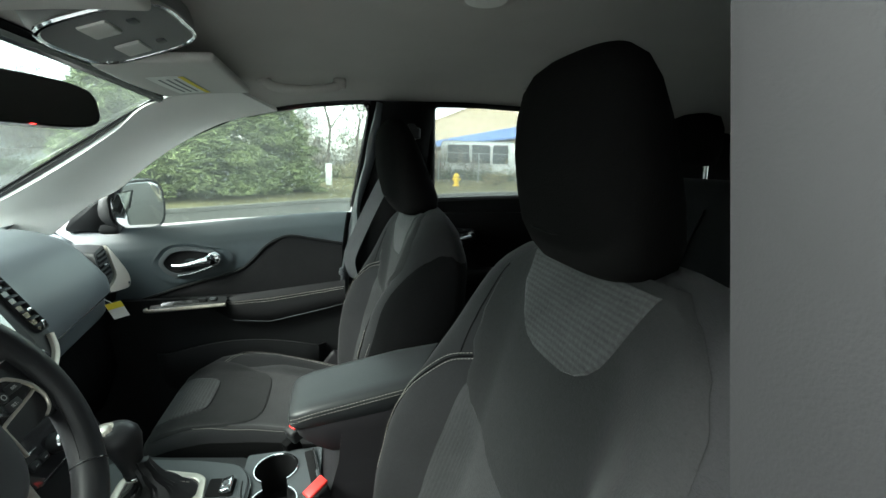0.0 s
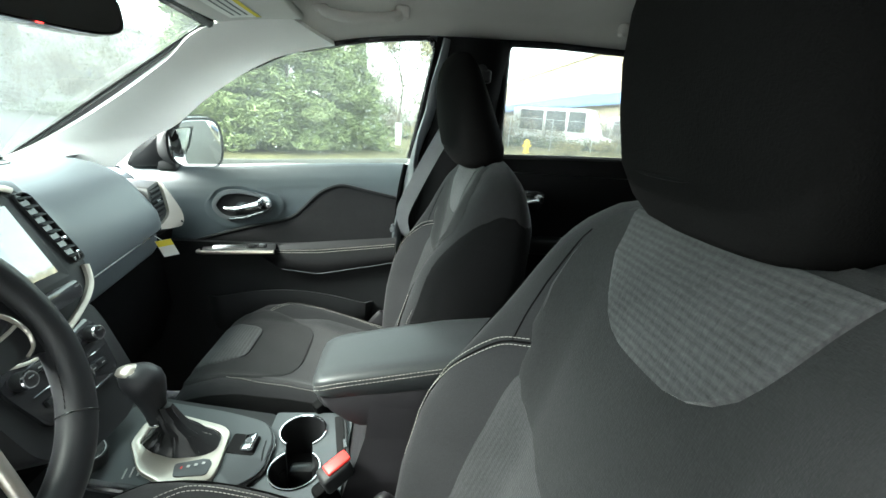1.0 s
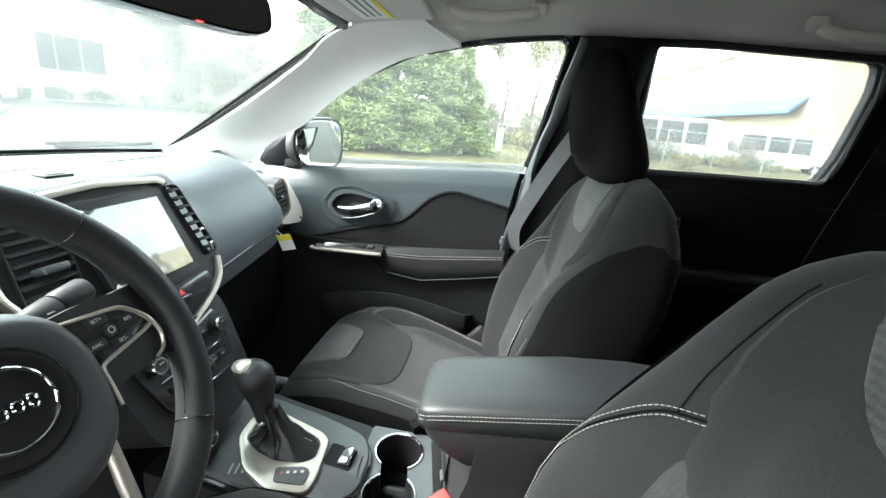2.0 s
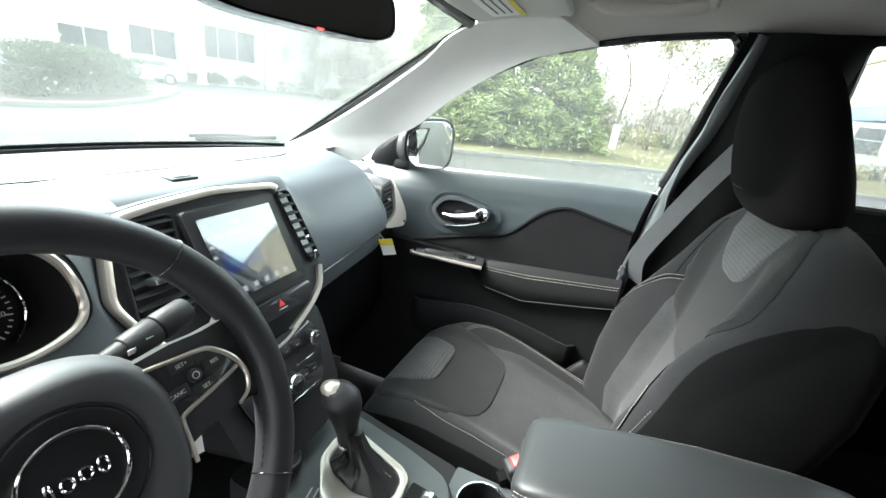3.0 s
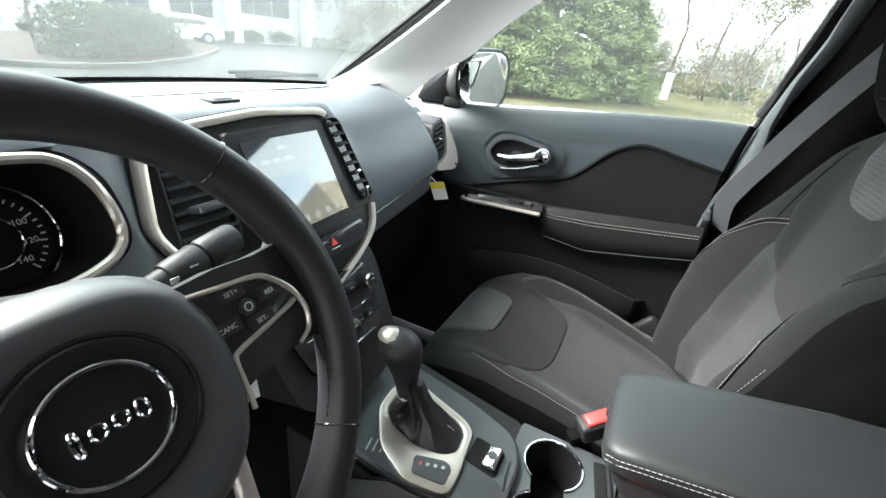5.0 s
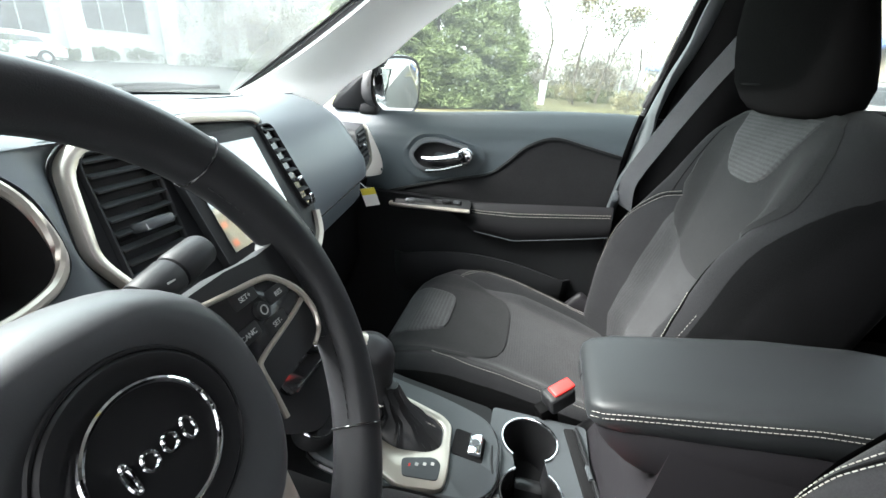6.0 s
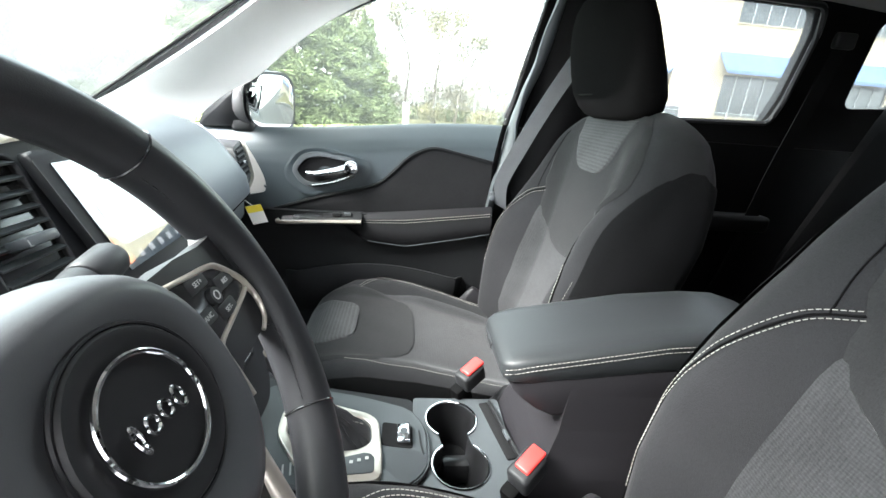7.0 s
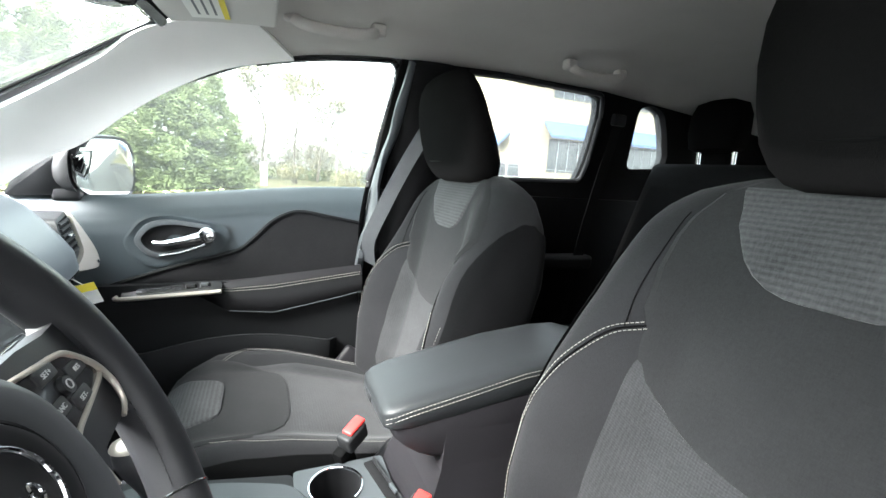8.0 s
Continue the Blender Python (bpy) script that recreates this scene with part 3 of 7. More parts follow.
part("lining", sheet(lambda u, v: door_fn(u, 0.265 + 0.735 * v), 30, 26, 0.03), DOOR_SKIN, door, "dark grey grained door lining")
part("lower_lining", sheet(lambda u, v: door_fn(u, 0.265 * v) + Vector((0.002, 0, 0)), 30, 10, 0.03), DOOR_LOW, door, "black lower door lining")
WIN = [(0.885, 1.155), (0.72, 1.165), (0.572, 1.178), (0.35, 1.19), (0.17, 1.202), (0.150, 1.289), (0.106, 1.528), (0.125, 1.553), (0.326, 1.530), (0.496, 1.492), (0.653, 1.421), (0.745, 1.358), (0.836, 1.284)]
g = part("window_pane", slab([(side_x(z) + 0.014, y, z) for y, z in WIN], (0.004, 0, 0)), PANE, door, "clear side glass with rain drops", smooth=False)
g.visible_shadow = False
part("window_seal", tube([(side_x(p.y) + 0.006, p.x, p.y) for p in arc_poly([(y, z, 0) for y, z in WIN], 0.02) if p.y > 1.215], 0.009, 6), GLOSS_BLACK, door, "black window rubber")
part("sail_panel", slab(arc_poly([(1.585, 0.992, 1.146), (1.587, 0.880, 1.152), (1.577, 0.838, 1.292), (1.578, 0.905, 1.248), (1.575, 0.965, 1.188)], 0.012), (0.03, 0, 0), 0.004), BLACK_PLASTIC, door, "black mirror corner panel")

part("roof_seal", tube([p + Vector((0.012, 0, -0.002)) for p in EDGE[62:86]], 0.012, 6), BLACK_PLASTIC, door, "black roof seal")

# cloth inset with the wavy upper edge
inset_top = bez((0, 0.800, 0.934), (0, 0.705, 0.966), (0, 0.62, 0.991), (0, 0.523, 1.018), (0, 0.481, 1.049), (0, 0.437, 1.094), (0, 0.398, 1.118), (0, 0.358, 1.127), (0, 0.290, 1.115), (0, 0.200, 1.098), n=6)
inset_low = bez((0, 0.785, 0.925), (0, 0.60, 0.940), (0, 0.40, 0.955), (0, 0.205, 0.975), n=18)


def inset_fn(u, v):
    a, b = inset_low[round(u * 54)], inset_top[round(u * 54)]
    p = a.lerp(b, v)
    return Vector((1.5435 - 0.004 * math.sin(math.pi * min(1, v * 1.1)), p.y, p.z))


part("cloth_inset", sheet(inset_fn, 54, 8, -0.008), cloth("door_cloth", (0.013, 0.013, 0.0137), 1400, sheen=0.08), door, "black cloth inset")
part("inset_groove", tube([Vector((1.5440, p.y, p.z + 0.004)) for p in inset_top], 0.0048, 6, flat=1.2), DOOR_LOW, door, "dark groove round the inset")

# dark strip added in place of the shade in the gap behind the door
part("edge_rubber", tube(bez((1.552, 0.176, 1.205), (1.550, 0.187, 1.14), (1.549, 0.197, 1.05), (1.549, 0.204, 0.98), (1.552, 0.212, 0.86)), 0.0075, 8), EDGE_SHADE, door, "dark strip standing in for the shaded gap behind the door")

# lever in its recess: a six-sided dished bezel
DX = 1.5405


def dring(pts, x, r=0.028):
    return arc_poly([(x, y, z) for y, z in pts], r, 7)


dish = dring([(0.768, 1.050), (0.728, 1.110), (0.655, 1.121), (0.545, 1.092), (0.531, 1.062), (0.557, 1.016), (0.705, 0.980), (0.752, 1.008)], DX)
bez_o = dring([(0.746, 1.053), (0.714, 1.097), (0.668, 1.105), (0.580, 1.091), (0.563, 1.068), (0.576, 1.038), (0.690, 1.005), (0.722, 1.018)], DX)
bez_i = dring([(0.731, 1.053), (0.706, 1.085), (0.664, 1.093), (0.588, 1.081), (0.575, 1.067), (0.586, 1.047), (0.688, 1.019), (0.714, 1.029)], DX)
mid_h = Vector((DX, 0.652, 1.054))
part("handle_dish", loft([[p + Vector((0.0015, 0, 0)) for p in dish], [p.lerp(q, 0.35) + Vector((-0.0006, 0, 0)) for p, q in zip(dish, bez_o)], [p.lerp(q, 0.8) + Vector((0.0028, 0, 0)) for p, q in zip(dish, bez_o)], [p + Vector((0.0032, 0, 0)) for p in bez_o]], caps=False), DOOR_SKIN, door, "dished surround of the door lever")
part("handle_frame", frame_slab([p + Vector((-0.0035, 0, 0)) for p in bez_o], [p + Vector((-0.0045, 0, 0)) for p in bez_i], (0.010, 0, 0), 0.0016), GREY_PANEL, door, "dark grey handle bezel")
part("handle_recess", loft([[p + Vector((-0.002, 0, 0)) for p in bez_i], [mid_h + (p - mid_h) * 0.92 + Vector((0.004, 0, 0)) for p in bez_i], [mid_h + (p - mid_h) * 0.3 + Vector((0.006, 0, 0)) for p in bez_i]], caps=False), DEEP_BLACK, door)
lever = part("lever", join(tube(bez((1.534, 0.697, 1.048), (1.522, 0.672, 1.050), (1.517, 0.635, 1.057), (1.520, 0.600, 1.066)), lambda s: 0.0115 + 0.0085 * s, 14, flat=0.6), cyl((1.540, 0.585, 1.067), (1.519, 0.585, 1.067), 0.0225, 0.019, 24, 0.004)), CHROME, door, "chrome door lever")
part("lever_foot", tube(bez((1.534, 0.690, 1.014), (1.530, 0.64, 1.024), (1.530, 0.590, 1.043)), 0.0035, 8), CHROME, door, "chrome lower edge")
part("lock_mark", cyl((1.5195, 0.622, 1.060), (1.5125, 0.622, 1.060), 0.004, n=12), RED, lever, "red lock mark")

# arm rest with the switch plate, stitched pad and pull cup
arm = lambda u, v: Vector((1.548 - 0.052 * math.sin(math.pi * min(1.0, v * 0.62 + 0.08)) ** 0.6 * smooth01(u / 0.12) * (0.55 + 0.45 * smooth01((u - 0.25) / 0.2)),
                           0.785 - 0.59 * u, lerp_table(u, [(0, 0.928), (0.4, 0.945), (1, 0.982)]) - v * lerp_table(u, [(0, 0.016), (0.3, 0.03), (0.42, 0.075), (0.6, 0.098), (0.85, 0.085), (1, 0.075)])))
# lit top and shaded front are put into two tones of one vinyl
part("arm_rest", sheet(arm, 40, 10, -0.006), ARM_SHADED, door, "padded black arm rest, its front shaded by colour")
part("arm_pad_top", sheet(lambda u, v: arm(0.40 + 0.60 * u, 0.21 * v) + Vector((-0.0012, 0, 0.0012)), 24, 5, -0.003), SKIRT, door, "soft top of the arm rest, paler to look lit")
part("arm_welt", tube([arm(0.42 + 0.0193 * i, 0.985) + Vector((-0.001, 0, 0.001)) for i in range(31)], 0.0014, 5), GREY_PANEL, door, "thin grey welt under the arm rest")
part("arm_seam", stitches([arm(u / 30, 0.22) + Vector((-0.0008, 0, 0)) for u in range(11, 31)], 0.005, 0.0022, 0.0008), THREAD, door, "pale sewn seam")
part("arm_seam", stitches([arm(u / 30, 0.29) + Vector((-0.0008, 0, 0)) for u in range(12, 31)], 0.005, 0.0022, 0.0007), THREAD, door, "pale sewn seam")
plate = part("switch_plate", slab(arc_poly([(1.500, 0.768, 0.917), (1.486, 0.553, 0.932), (1.516, 0.553, 0.952), (1.532, 0.768, 0.934)], 0.012), (0, 0, -0.006), 0.002), BLACK_PLASTIC, door, "black window switch plate with a silver edge")
part("edge_strip", tube(bez((1.516, 0.778, 0.920), (1.501, 0.768, 0.9165), (1.492, 0.67, 0.9235), (1.485, 0.553, 0.9310)), lambda s: 0.0035 + 0.0022 * smooth01(s / 0.2), 8), SILVER, plate, "satin silver edge strip")
part("switch_well", slab(arc_poly([(1.508, 0.738, 0.9245), (1.499, 0.578, 0.9365), (1.512, 0.578, 0.9455), (1.522, 0.738, 0.9330)], 0.006), (0, 0, 0.0022), 0.001), GLOSS_BLACK, plate)
part("window_switch", box(1.508, 0.622, 0.9430, 0.012, 0.022, 0.010, 0.003), BLACK_PLASTIC, plate)
part("lock_switch", box(1.507, 0.592, 0.9450, 0.012, 0.018, 0.009, 0.003), GREY_PANEL, plate)
# map pocket along the foot of the door
poc = lambda u, v: Vector((1.548 - 0.055 * math.sin(math.pi * min(1, 0.5 + v * 0.5)) * smooth01(u / 0.15) * smooth01((1 - u) / 0.1), 0.80 - 0.56 * u, 0.60 + (0.16 + 0.05 * math.sin(math.pi * u)) * (1 - v)))
part("map_pocket", sheet(poc, 24, 8, 0.006), BLACK_PLASTIC, door, "black map pocket")
part("pocket_edge", tube(bez((1.543, 0.60, 0.835), (1.537, 0.56, 0.822), (1.532, 0.45, 0.826), (1.530, 0.33, 0.855), (1.530, 0.215, 0.888)), 0.0025, 6), GREY_PANEL, door)

# ---------------------------------------------------------------- outside mirror
OM_TURN = Matrix.Translation((1.629, 0.853, 1.215)) @ Matrix.Rotation(radians(-26), 4, "Z") @ Matrix.Translation((-1.66, -0.83, -1.215))


def turned(bm):
    bm.transform(OM_TURN)
    return bm


om = thing("door_mirror", (1.66, 0.86, 1.13), "dark door mirror with rain-wet glass", "door mirror")
mo = [Vector((1.70 + 0.098 * math.copysign(abs(math.cos(a)) ** 0.6, math.cos(a)), 0.83, 1.215 + 0.078 * math.copysign(abs(math.sin(a)) ** 0.7, math.sin(a)) * (1 + 0.15 * math.cos(a)))) for a in [2 * math.pi * i / 32 for i in range(32)]]
cm = Vector((1.70, 0.83, 1.215))
part("housing", turned(loft([[cm + (p - cm) * s + Vector((0, y, 0)) for p in mo] for y, s in ((-0.012, 0.96), (-0.016, 1.02), (0.0, 1.06), (0.05, 1.02), (0.09, 0.80), (0.11, 0.45))])), BLACK_PLASTIC, om, "black mirror housing")
part("mirror_glass", turned(loft([[cm + (p - cm) * 0.93 + Vector((0, -0.0165, 0)) for p in mo], [cm + (p - cm) * 0.90 + Vector((0, -0.019, 0)) for p in mo]])), WET_MIRROR, om, "silvered mirror glass")
part("foot", box(1.615, 0.88, 1.155, 0.06, 0.06, 0.04, 0.012, 3), BLACK_PLASTIC, om)


# ---------------------------------------------------------------- front seats
PX = 1.242                                  # middle of the passenger seat


def back_row(z):
    """Half width, middle of the front face, back face and bolster height of the backrest at height z."""
    w = lerp_table(z, [(0.76, 0.225), (0.85, 0.245), (0.95, 0.256), (1.05, 0.258), (1.12, 0.252), (1.18, 0.236), (1.22, 0.214), (1.245, 0.175), (1.258, 0.125), (1.265, 0.08)])
    f = lerp_table(z, [(0.76, 0.135), (0.85, 0.108), (0.968, 0.080), (1.10, 0.058), (1.14, 0.053), (1.20, 0.042), (1.24, 0.024), (1.265, -0.006)])
    b = lerp_table(z, [(0.76, 0.00), (0.90, -0.045), (1.05, -0.085), (1.15, -0.090), (1.22, -0.068), (1.265, -0.035)])
    h = lerp_table(z, [(0.76, 0.092), (0.85, 0.112), (0.92, 0.115), (0.96, 0.110), (1.00, 0.097), (1.04, 0.078), (1.08, 0.060), (1.12, 0.044), (1.18, 0.026), (1.22, 0.010), (1.25, 0.0)])
    return w, f, b, h


def back_front(x, z, lift=0.0):
    """The front face of the backrest, x from its middle."""
    w, f, b, h = back_row(z)
    u = min(0.999, abs(x) / w)
    mid = (f + b) / 2
    h *= 0.93 + 0.13 * smooth01((x + 0.1) / 0.2) + (0.25 * math.exp(-((z - 1.07) / 0.05) ** 2) if x < 0 else 0.0)
    y = mid + (f + h * smooth01((u - 0.42) / 0.40) - mid) * (1 - u ** 9) ** (1 / 3.4)
    return Vector((PX + x, y + lift, z + lift * 0.2))


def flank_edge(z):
    """Where the flank with painted shade begins, as a share of the half width."""
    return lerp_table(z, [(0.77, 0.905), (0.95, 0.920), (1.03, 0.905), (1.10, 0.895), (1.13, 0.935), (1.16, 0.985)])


def cush_row(y):
    w = lerp_table(y, [(0.10, 0.22), (0.30, 0.238), (0.45, 0.250), (0.56, 0.248), (0.62, 0.232), (0.655, 0.20), (0.67, 0.17)])
    t = lerp_table(y, [(0.10, 0.672), (0.20, 0.690), (0.25, 0.702), (0.33, 0.726), (0.41, 0.747), (0.48, 0.757), (0.56, 0.765), (0.61, 0.760), (0.64, 0.745), (0.66, 0.717), (0.67, 0.69)])
    h = lerp_table(y, [(0.10, 0.03), (0.30, 0.036), (0.50, 0.044), (0.56, 0.030), (0.61, 0.010), (0.66, 0.0)])
    return w, t, h


def cush_top(x, y, lift=0.0):
    w, t, h = cush_row(y)
    u = min(0.999, abs(x) / w)
    z = 0.66 + (t + h * smooth01((u - 0.50) / 0.32) - 0.66) * (1 - u ** 6) ** (1 / 3)
    return Vector((PX + x, y, z + lift))


def strip_patch(face, rows, lift, n=40, sub=6, inner=None):
    """A sewn-on panel lying on a face: rows of (height along the face, half width), refined between; inner gives the other half its own widths."""
    fine = []
    for (a, wa), (b, wb) in zip(rows, rows[1:]):
        fine += [(a + (b - a) * i / sub, wa + (wb - wa) * i / sub) for i in range(sub)]
    fine.append(rows[-1])
    bm = bmesh.new()
    vs = []
    for s, width in fine:
        line = []
        for i in range(n + 1):
            t = i / n * 2 - 1
            hw = lerp_table(s, inner) if inner and t < 0 else width
            edge = min(1.0, (1 - abs(t)) * hw / 0.006)
            line.append(bm.verts.new(face(t * hw, s, lift * (0.15 + 0.85 * edge))))
        vs.append(line)
    for a, b in zip(vs, vs[1:]):
        for i in range(n):
            bm.faces.new((a[i], a[i + 1], b[i + 1], b[i]))
    return bm


def build_seat():
    seat = thing("front_seat", (PX, 0.25, 0.40), "dark grey cloth car seat with pale double stitching", "car seat", "front seats")
    zs = [0.69, 0.72, 0.74, 0.76, 0.78, 0.80, 0.825, 0.85, 0.875, 0.90, 0.925, 0.95, 0.975, 1.0, 1.02, 1.04, 1.06, 1.08, 1.095, 1.11, 1.125, 1.14, 1.165, 1.185, 1.20, 1.215, 1.228, 1.24, 1.25, 1.257, 1.262]
    rings = []
    for z in zs:
        w, f, b, h = back_row(z)
        front = [back_front(w * math.sin(math.pi / 2 * (i / 24 - 1)), z) for i in range(1, 48)]
        mid = (f + b) / 2
        back = []
        for i in range(0, 25):
            u = math.sin(math.pi / 2 * (1 - i / 12))
            back.append(Vector((PX + w * u, mid + (b - mid) * (1 - min(0.9999, abs(u)) ** 3) ** (1 / 3), z)))
        rings.append(front + back)
    backrest = part("backrest", loft(rings), SEAT_BOLSTER, seat)
    part("insert", strip_patch(back_front, [(0.70, 0.130), (0.775, 0.138), (0.82, 0.143), (0.88, 0.147), (0.93, 0.149), (0.975, 0.150), (1.005, 0.150), (1.022, 0.149), (1.032, 0.146)], 0.0055), SEAT_INSERT, backrest, "light grey ribbed cloth insert")
    shield = [(0.951, 0.010), (0.952, 0.030), (0.956, 0.060), (0.963, 0.086), (0.973, 0.108), (0.986, 0.126), (1.004, 0.139), (1.025, 0.147), (1.045, 0.151), (1.068, 0.152), (1.09, 0.160), (1.14, 0.162), (1.18, 0.158), (1.21, 0.150), (1.235, 0.136), (1.252, 0.112)]
    part("shield_panel", strip_patch(back_front, shield, 0.0075, inner=[(z, w) for z, w in shield if z < 1.07] + [(1.09, 0.180), (1.12, 0.205), (1.14, 0.214), (1.18, 0.206), (1.21, 0.186), (1.235, 0.156), (1.252, 0.12)]), SEAT_DARK, backrest, "dark grey cloth panel")
    part("grid_patch", strip_patch(back_front, [(1.135, 0.018), (1.136, 0.038), (1.141, 0.056), (1.151, 0.073), (1.165, 0.086), (1.182, 0.095), (1.20, 0.103), (1.22, 0.108), (1.243, 0.116)], 0.0105), SEAT_PATCH, backrest, "light grid-woven cloth patch")
    for s in (1, -1):
        line = [Vector((p.x, p.y)) for p in bez((0.152, 1.068, 0), (0.176, 1.054, 0), (0.193, 1.024, 0), (0.206, 0.988, 0), (0.216, 0.94, 0), (0.217, 0.885, 0), (0.209, 0.80, 0), n=10)]
        nrm_ = []
        for k in range(len(line)):
            d = line[min(k + 1, len(line) - 1)] - line[max(k - 1, 0)]
            nrm_.append(Vector((-d.y, d.x)).normalized())
        for off in (-0.0042, 0.0042) if s > 0 else (0.0,):
            part("seam", stitches([back_front(s * (p.x + off * q.x), p.y + off * q.y, 0.0026) for p, q in zip(line, nrm_) if s > 0 or p.y < 1.0], 0.0040, 0.0017, 0.00050), THREAD, backrest, "pale sewn seam")
        part("seam_groove", tube([back_front(s * p.x, p.y, 0.0006) for p in line], 0.0014, 5), SEAT_SIDE, backrest)
        shoulder = bez((0.168, 1.062, 0), (0.172, 1.11, 0), (0.166, 1.16, 0), (0.158, 1.21, 0), n=6)
        if s > 0:
            part("shoulder_seam", tube([back_front(s * p.x, p.y, 0.0003) for p in shoulder], 0.0010, 5), SEAT_SIDE, backrest)
        # flank sheet, shade put into its colour, following the backrest round from its front edge
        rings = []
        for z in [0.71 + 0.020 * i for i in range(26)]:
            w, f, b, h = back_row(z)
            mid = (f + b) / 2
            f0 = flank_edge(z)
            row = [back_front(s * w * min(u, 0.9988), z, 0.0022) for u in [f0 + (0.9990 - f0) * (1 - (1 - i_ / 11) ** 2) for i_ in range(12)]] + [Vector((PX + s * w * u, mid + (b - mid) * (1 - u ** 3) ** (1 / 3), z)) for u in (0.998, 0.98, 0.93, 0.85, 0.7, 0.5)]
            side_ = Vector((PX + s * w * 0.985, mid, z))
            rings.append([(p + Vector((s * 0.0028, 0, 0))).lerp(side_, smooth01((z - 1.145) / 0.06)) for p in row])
        part("flank_panel", loft(rings, closed=False), FLANK_SHADE, backrest, "seat flank with shade put into its colour")
        if s < 0:
            part("flank_seam", stitches([back_front(s * back_row(z)[0] * (flank_edge(z) - 0.012), z, 0.0022) for z in [0.78 + 0.02 * i for i in range(11)]], 0.0034, 0.0026, 0.00035), THREAD, backrest, "pale sewn seam")
    # cushion
    ys = [0.09, 0.12, 0.18, 0.25, 0.32, 0.40, 0.46, 0.52, 0.56, 0.59, 0.615, 0.635, 0.65, 0.66, 0.668]
    rings = []
    for y in ys:
        w, t, h = cush_row(y)
        top = [cush_top(w * math.sin(math.pi / 2 * (i / 14 - 1)), y) for i in range(1, 28)]
        low = [Vector((PX + w * 0.985 * math.sin(math.pi / 2 * (1 - i / 8)), y, 0.655 - 0.035 * (1 - abs(1 - i / 8) ** 4))) for i in range(0, 17)]
        rings.append(top + low)
    cushion = part("cushion", loft(rings), SEAT_BOLSTER, seat)
    part("insert", strip_patch(cush_top, [(0.14, 0.135), (0.25, 0.155), (0.38, 0.160), (0.45, 0.150), (0.53, 0.140)], 0.0045), SEAT_INSERT, cushion, "light grey ribbed cloth insert")
    part("shield_panel", strip_patch(cush_top, [(0.406, 0.055), (0.410, 0.088), (0.420, 0.112), (0.440, 0.130), (0.475, 0.145), (0.52, 0.160), (0.57, 0.172), (0.62, 0.165), (0.648, 0.14), (0.66, 0.12)], 0.0065), SEAT_DARK, cushion, "dark grey cloth panel")
    part("grid_patch", strip_patch(cush_top, [(0.535, 0.050), (0.539, 0.070), (0.550, 0.082), (0.59, 0.098), (0.625, 0.106), (0.645, 0.100), (0.655, 0.09)], 0.0095), SEAT_PATCH, cushion, "light grid-woven cloth patch")
    for s in (1, -1):
        line = [Vector((p.x, p.y)) for p in bez((0.172, 0.20, 0), (0.184, 0.30, 0), (0.192, 0.41, 0), (0.192, 0.48, 0), (0.176, 0.525, 0), (0.158, 0.548, 0), n=12)]
        for off in (0.0, 0.008) if s > 0 else (0.0,):
            part("seam", stitches([cush_top(s * (p.x + off), p.y, 0.0024) for p in line], 0.0040, 0.0016, 0.0005), THREAD, cushion, "pale sewn seam")
    for s in (1, -1):
        edge = [Vector((PX + s * (cush_row(y)[0] + 0.0005), y, 0.695)) for y in [0.12 + 0.02 * i for i in range(25)]]
        part("piping", tube(edge, 0.0022, 6), SEAT_SIDE, cushion)
        # cushion sides near black: the shade below the bolsters is in the colour
        part("side_flank", sheet(lambda u, v, s=s: cush_top(s * cush_row(0.11 + 0.535 * u)[0] * (0.885 + 0.112 * v), 0.11 + 0.535 * u, 0.0024), 24, 8, 0.002 * s), SEAT_SIDE, cushion, "cushion side with shade put into its colour")
        part("side_band", sheet(lambda u, v, s=s: Vector((PX + s * (cush_row(0.10 + 0.545 * u)[0] + 0.0022), 0.10 + 0.545 * u, 0.700 - 0.062 * v)), 24, 3, 0.003 * s), SEAT_SIDE, cushion, "cushion side with shade put into its colour")
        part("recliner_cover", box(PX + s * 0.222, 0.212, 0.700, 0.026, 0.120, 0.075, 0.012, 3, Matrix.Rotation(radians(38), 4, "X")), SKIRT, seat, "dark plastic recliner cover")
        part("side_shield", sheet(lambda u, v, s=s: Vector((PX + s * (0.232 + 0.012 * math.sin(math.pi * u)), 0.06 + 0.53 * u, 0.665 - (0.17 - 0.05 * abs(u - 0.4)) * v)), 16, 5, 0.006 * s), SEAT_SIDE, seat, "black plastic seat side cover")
    part("base", join(box(PX - 0.18, 0.33, 0.50, 0.05, 0.46, 0.26, 0.012), box(PX + 0.18, 0.33, 0.50, 0.05, 0.46, 0.26, 0.012), box(PX, 0.33, 0.60, 0.40, 0.42, 0.06, 0.01)), SEAT_SIDE, seat)
    # headrest on two chrome posts
    rings = []
    for z, w, t, c in [(1.243, 0.075, 0.030, 0.020), (1.250, 0.100, 0.048, 0.020), (1.265, 0.118, 0.060, 0.022), (1.29, 0.130, 0.067, 0.030), (1.33, 0.137, 0.064, 0.043), (1.37, 0.139, 0.058, 0.056), (1.41, 0.135, 0.050, 0.066),
                       (1.44, 0.125, 0.041, 0.072), (1.46, 0.109, 0.031, 0.074), (1.472, 0.083, 0.020, 0.073), (1.478, 0.045, 0.010, 0.071)]:
        rings.append([Vector((PX + 0.95 * w * math.copysign(abs(math.cos(a)) ** 0.66, math.cos(a)), c + t * math.copysign(abs(math.sin(a)) ** 0.85, math.sin(a)), z)) for a in [2 * math.pi * i / 40 for i in range(40)]])
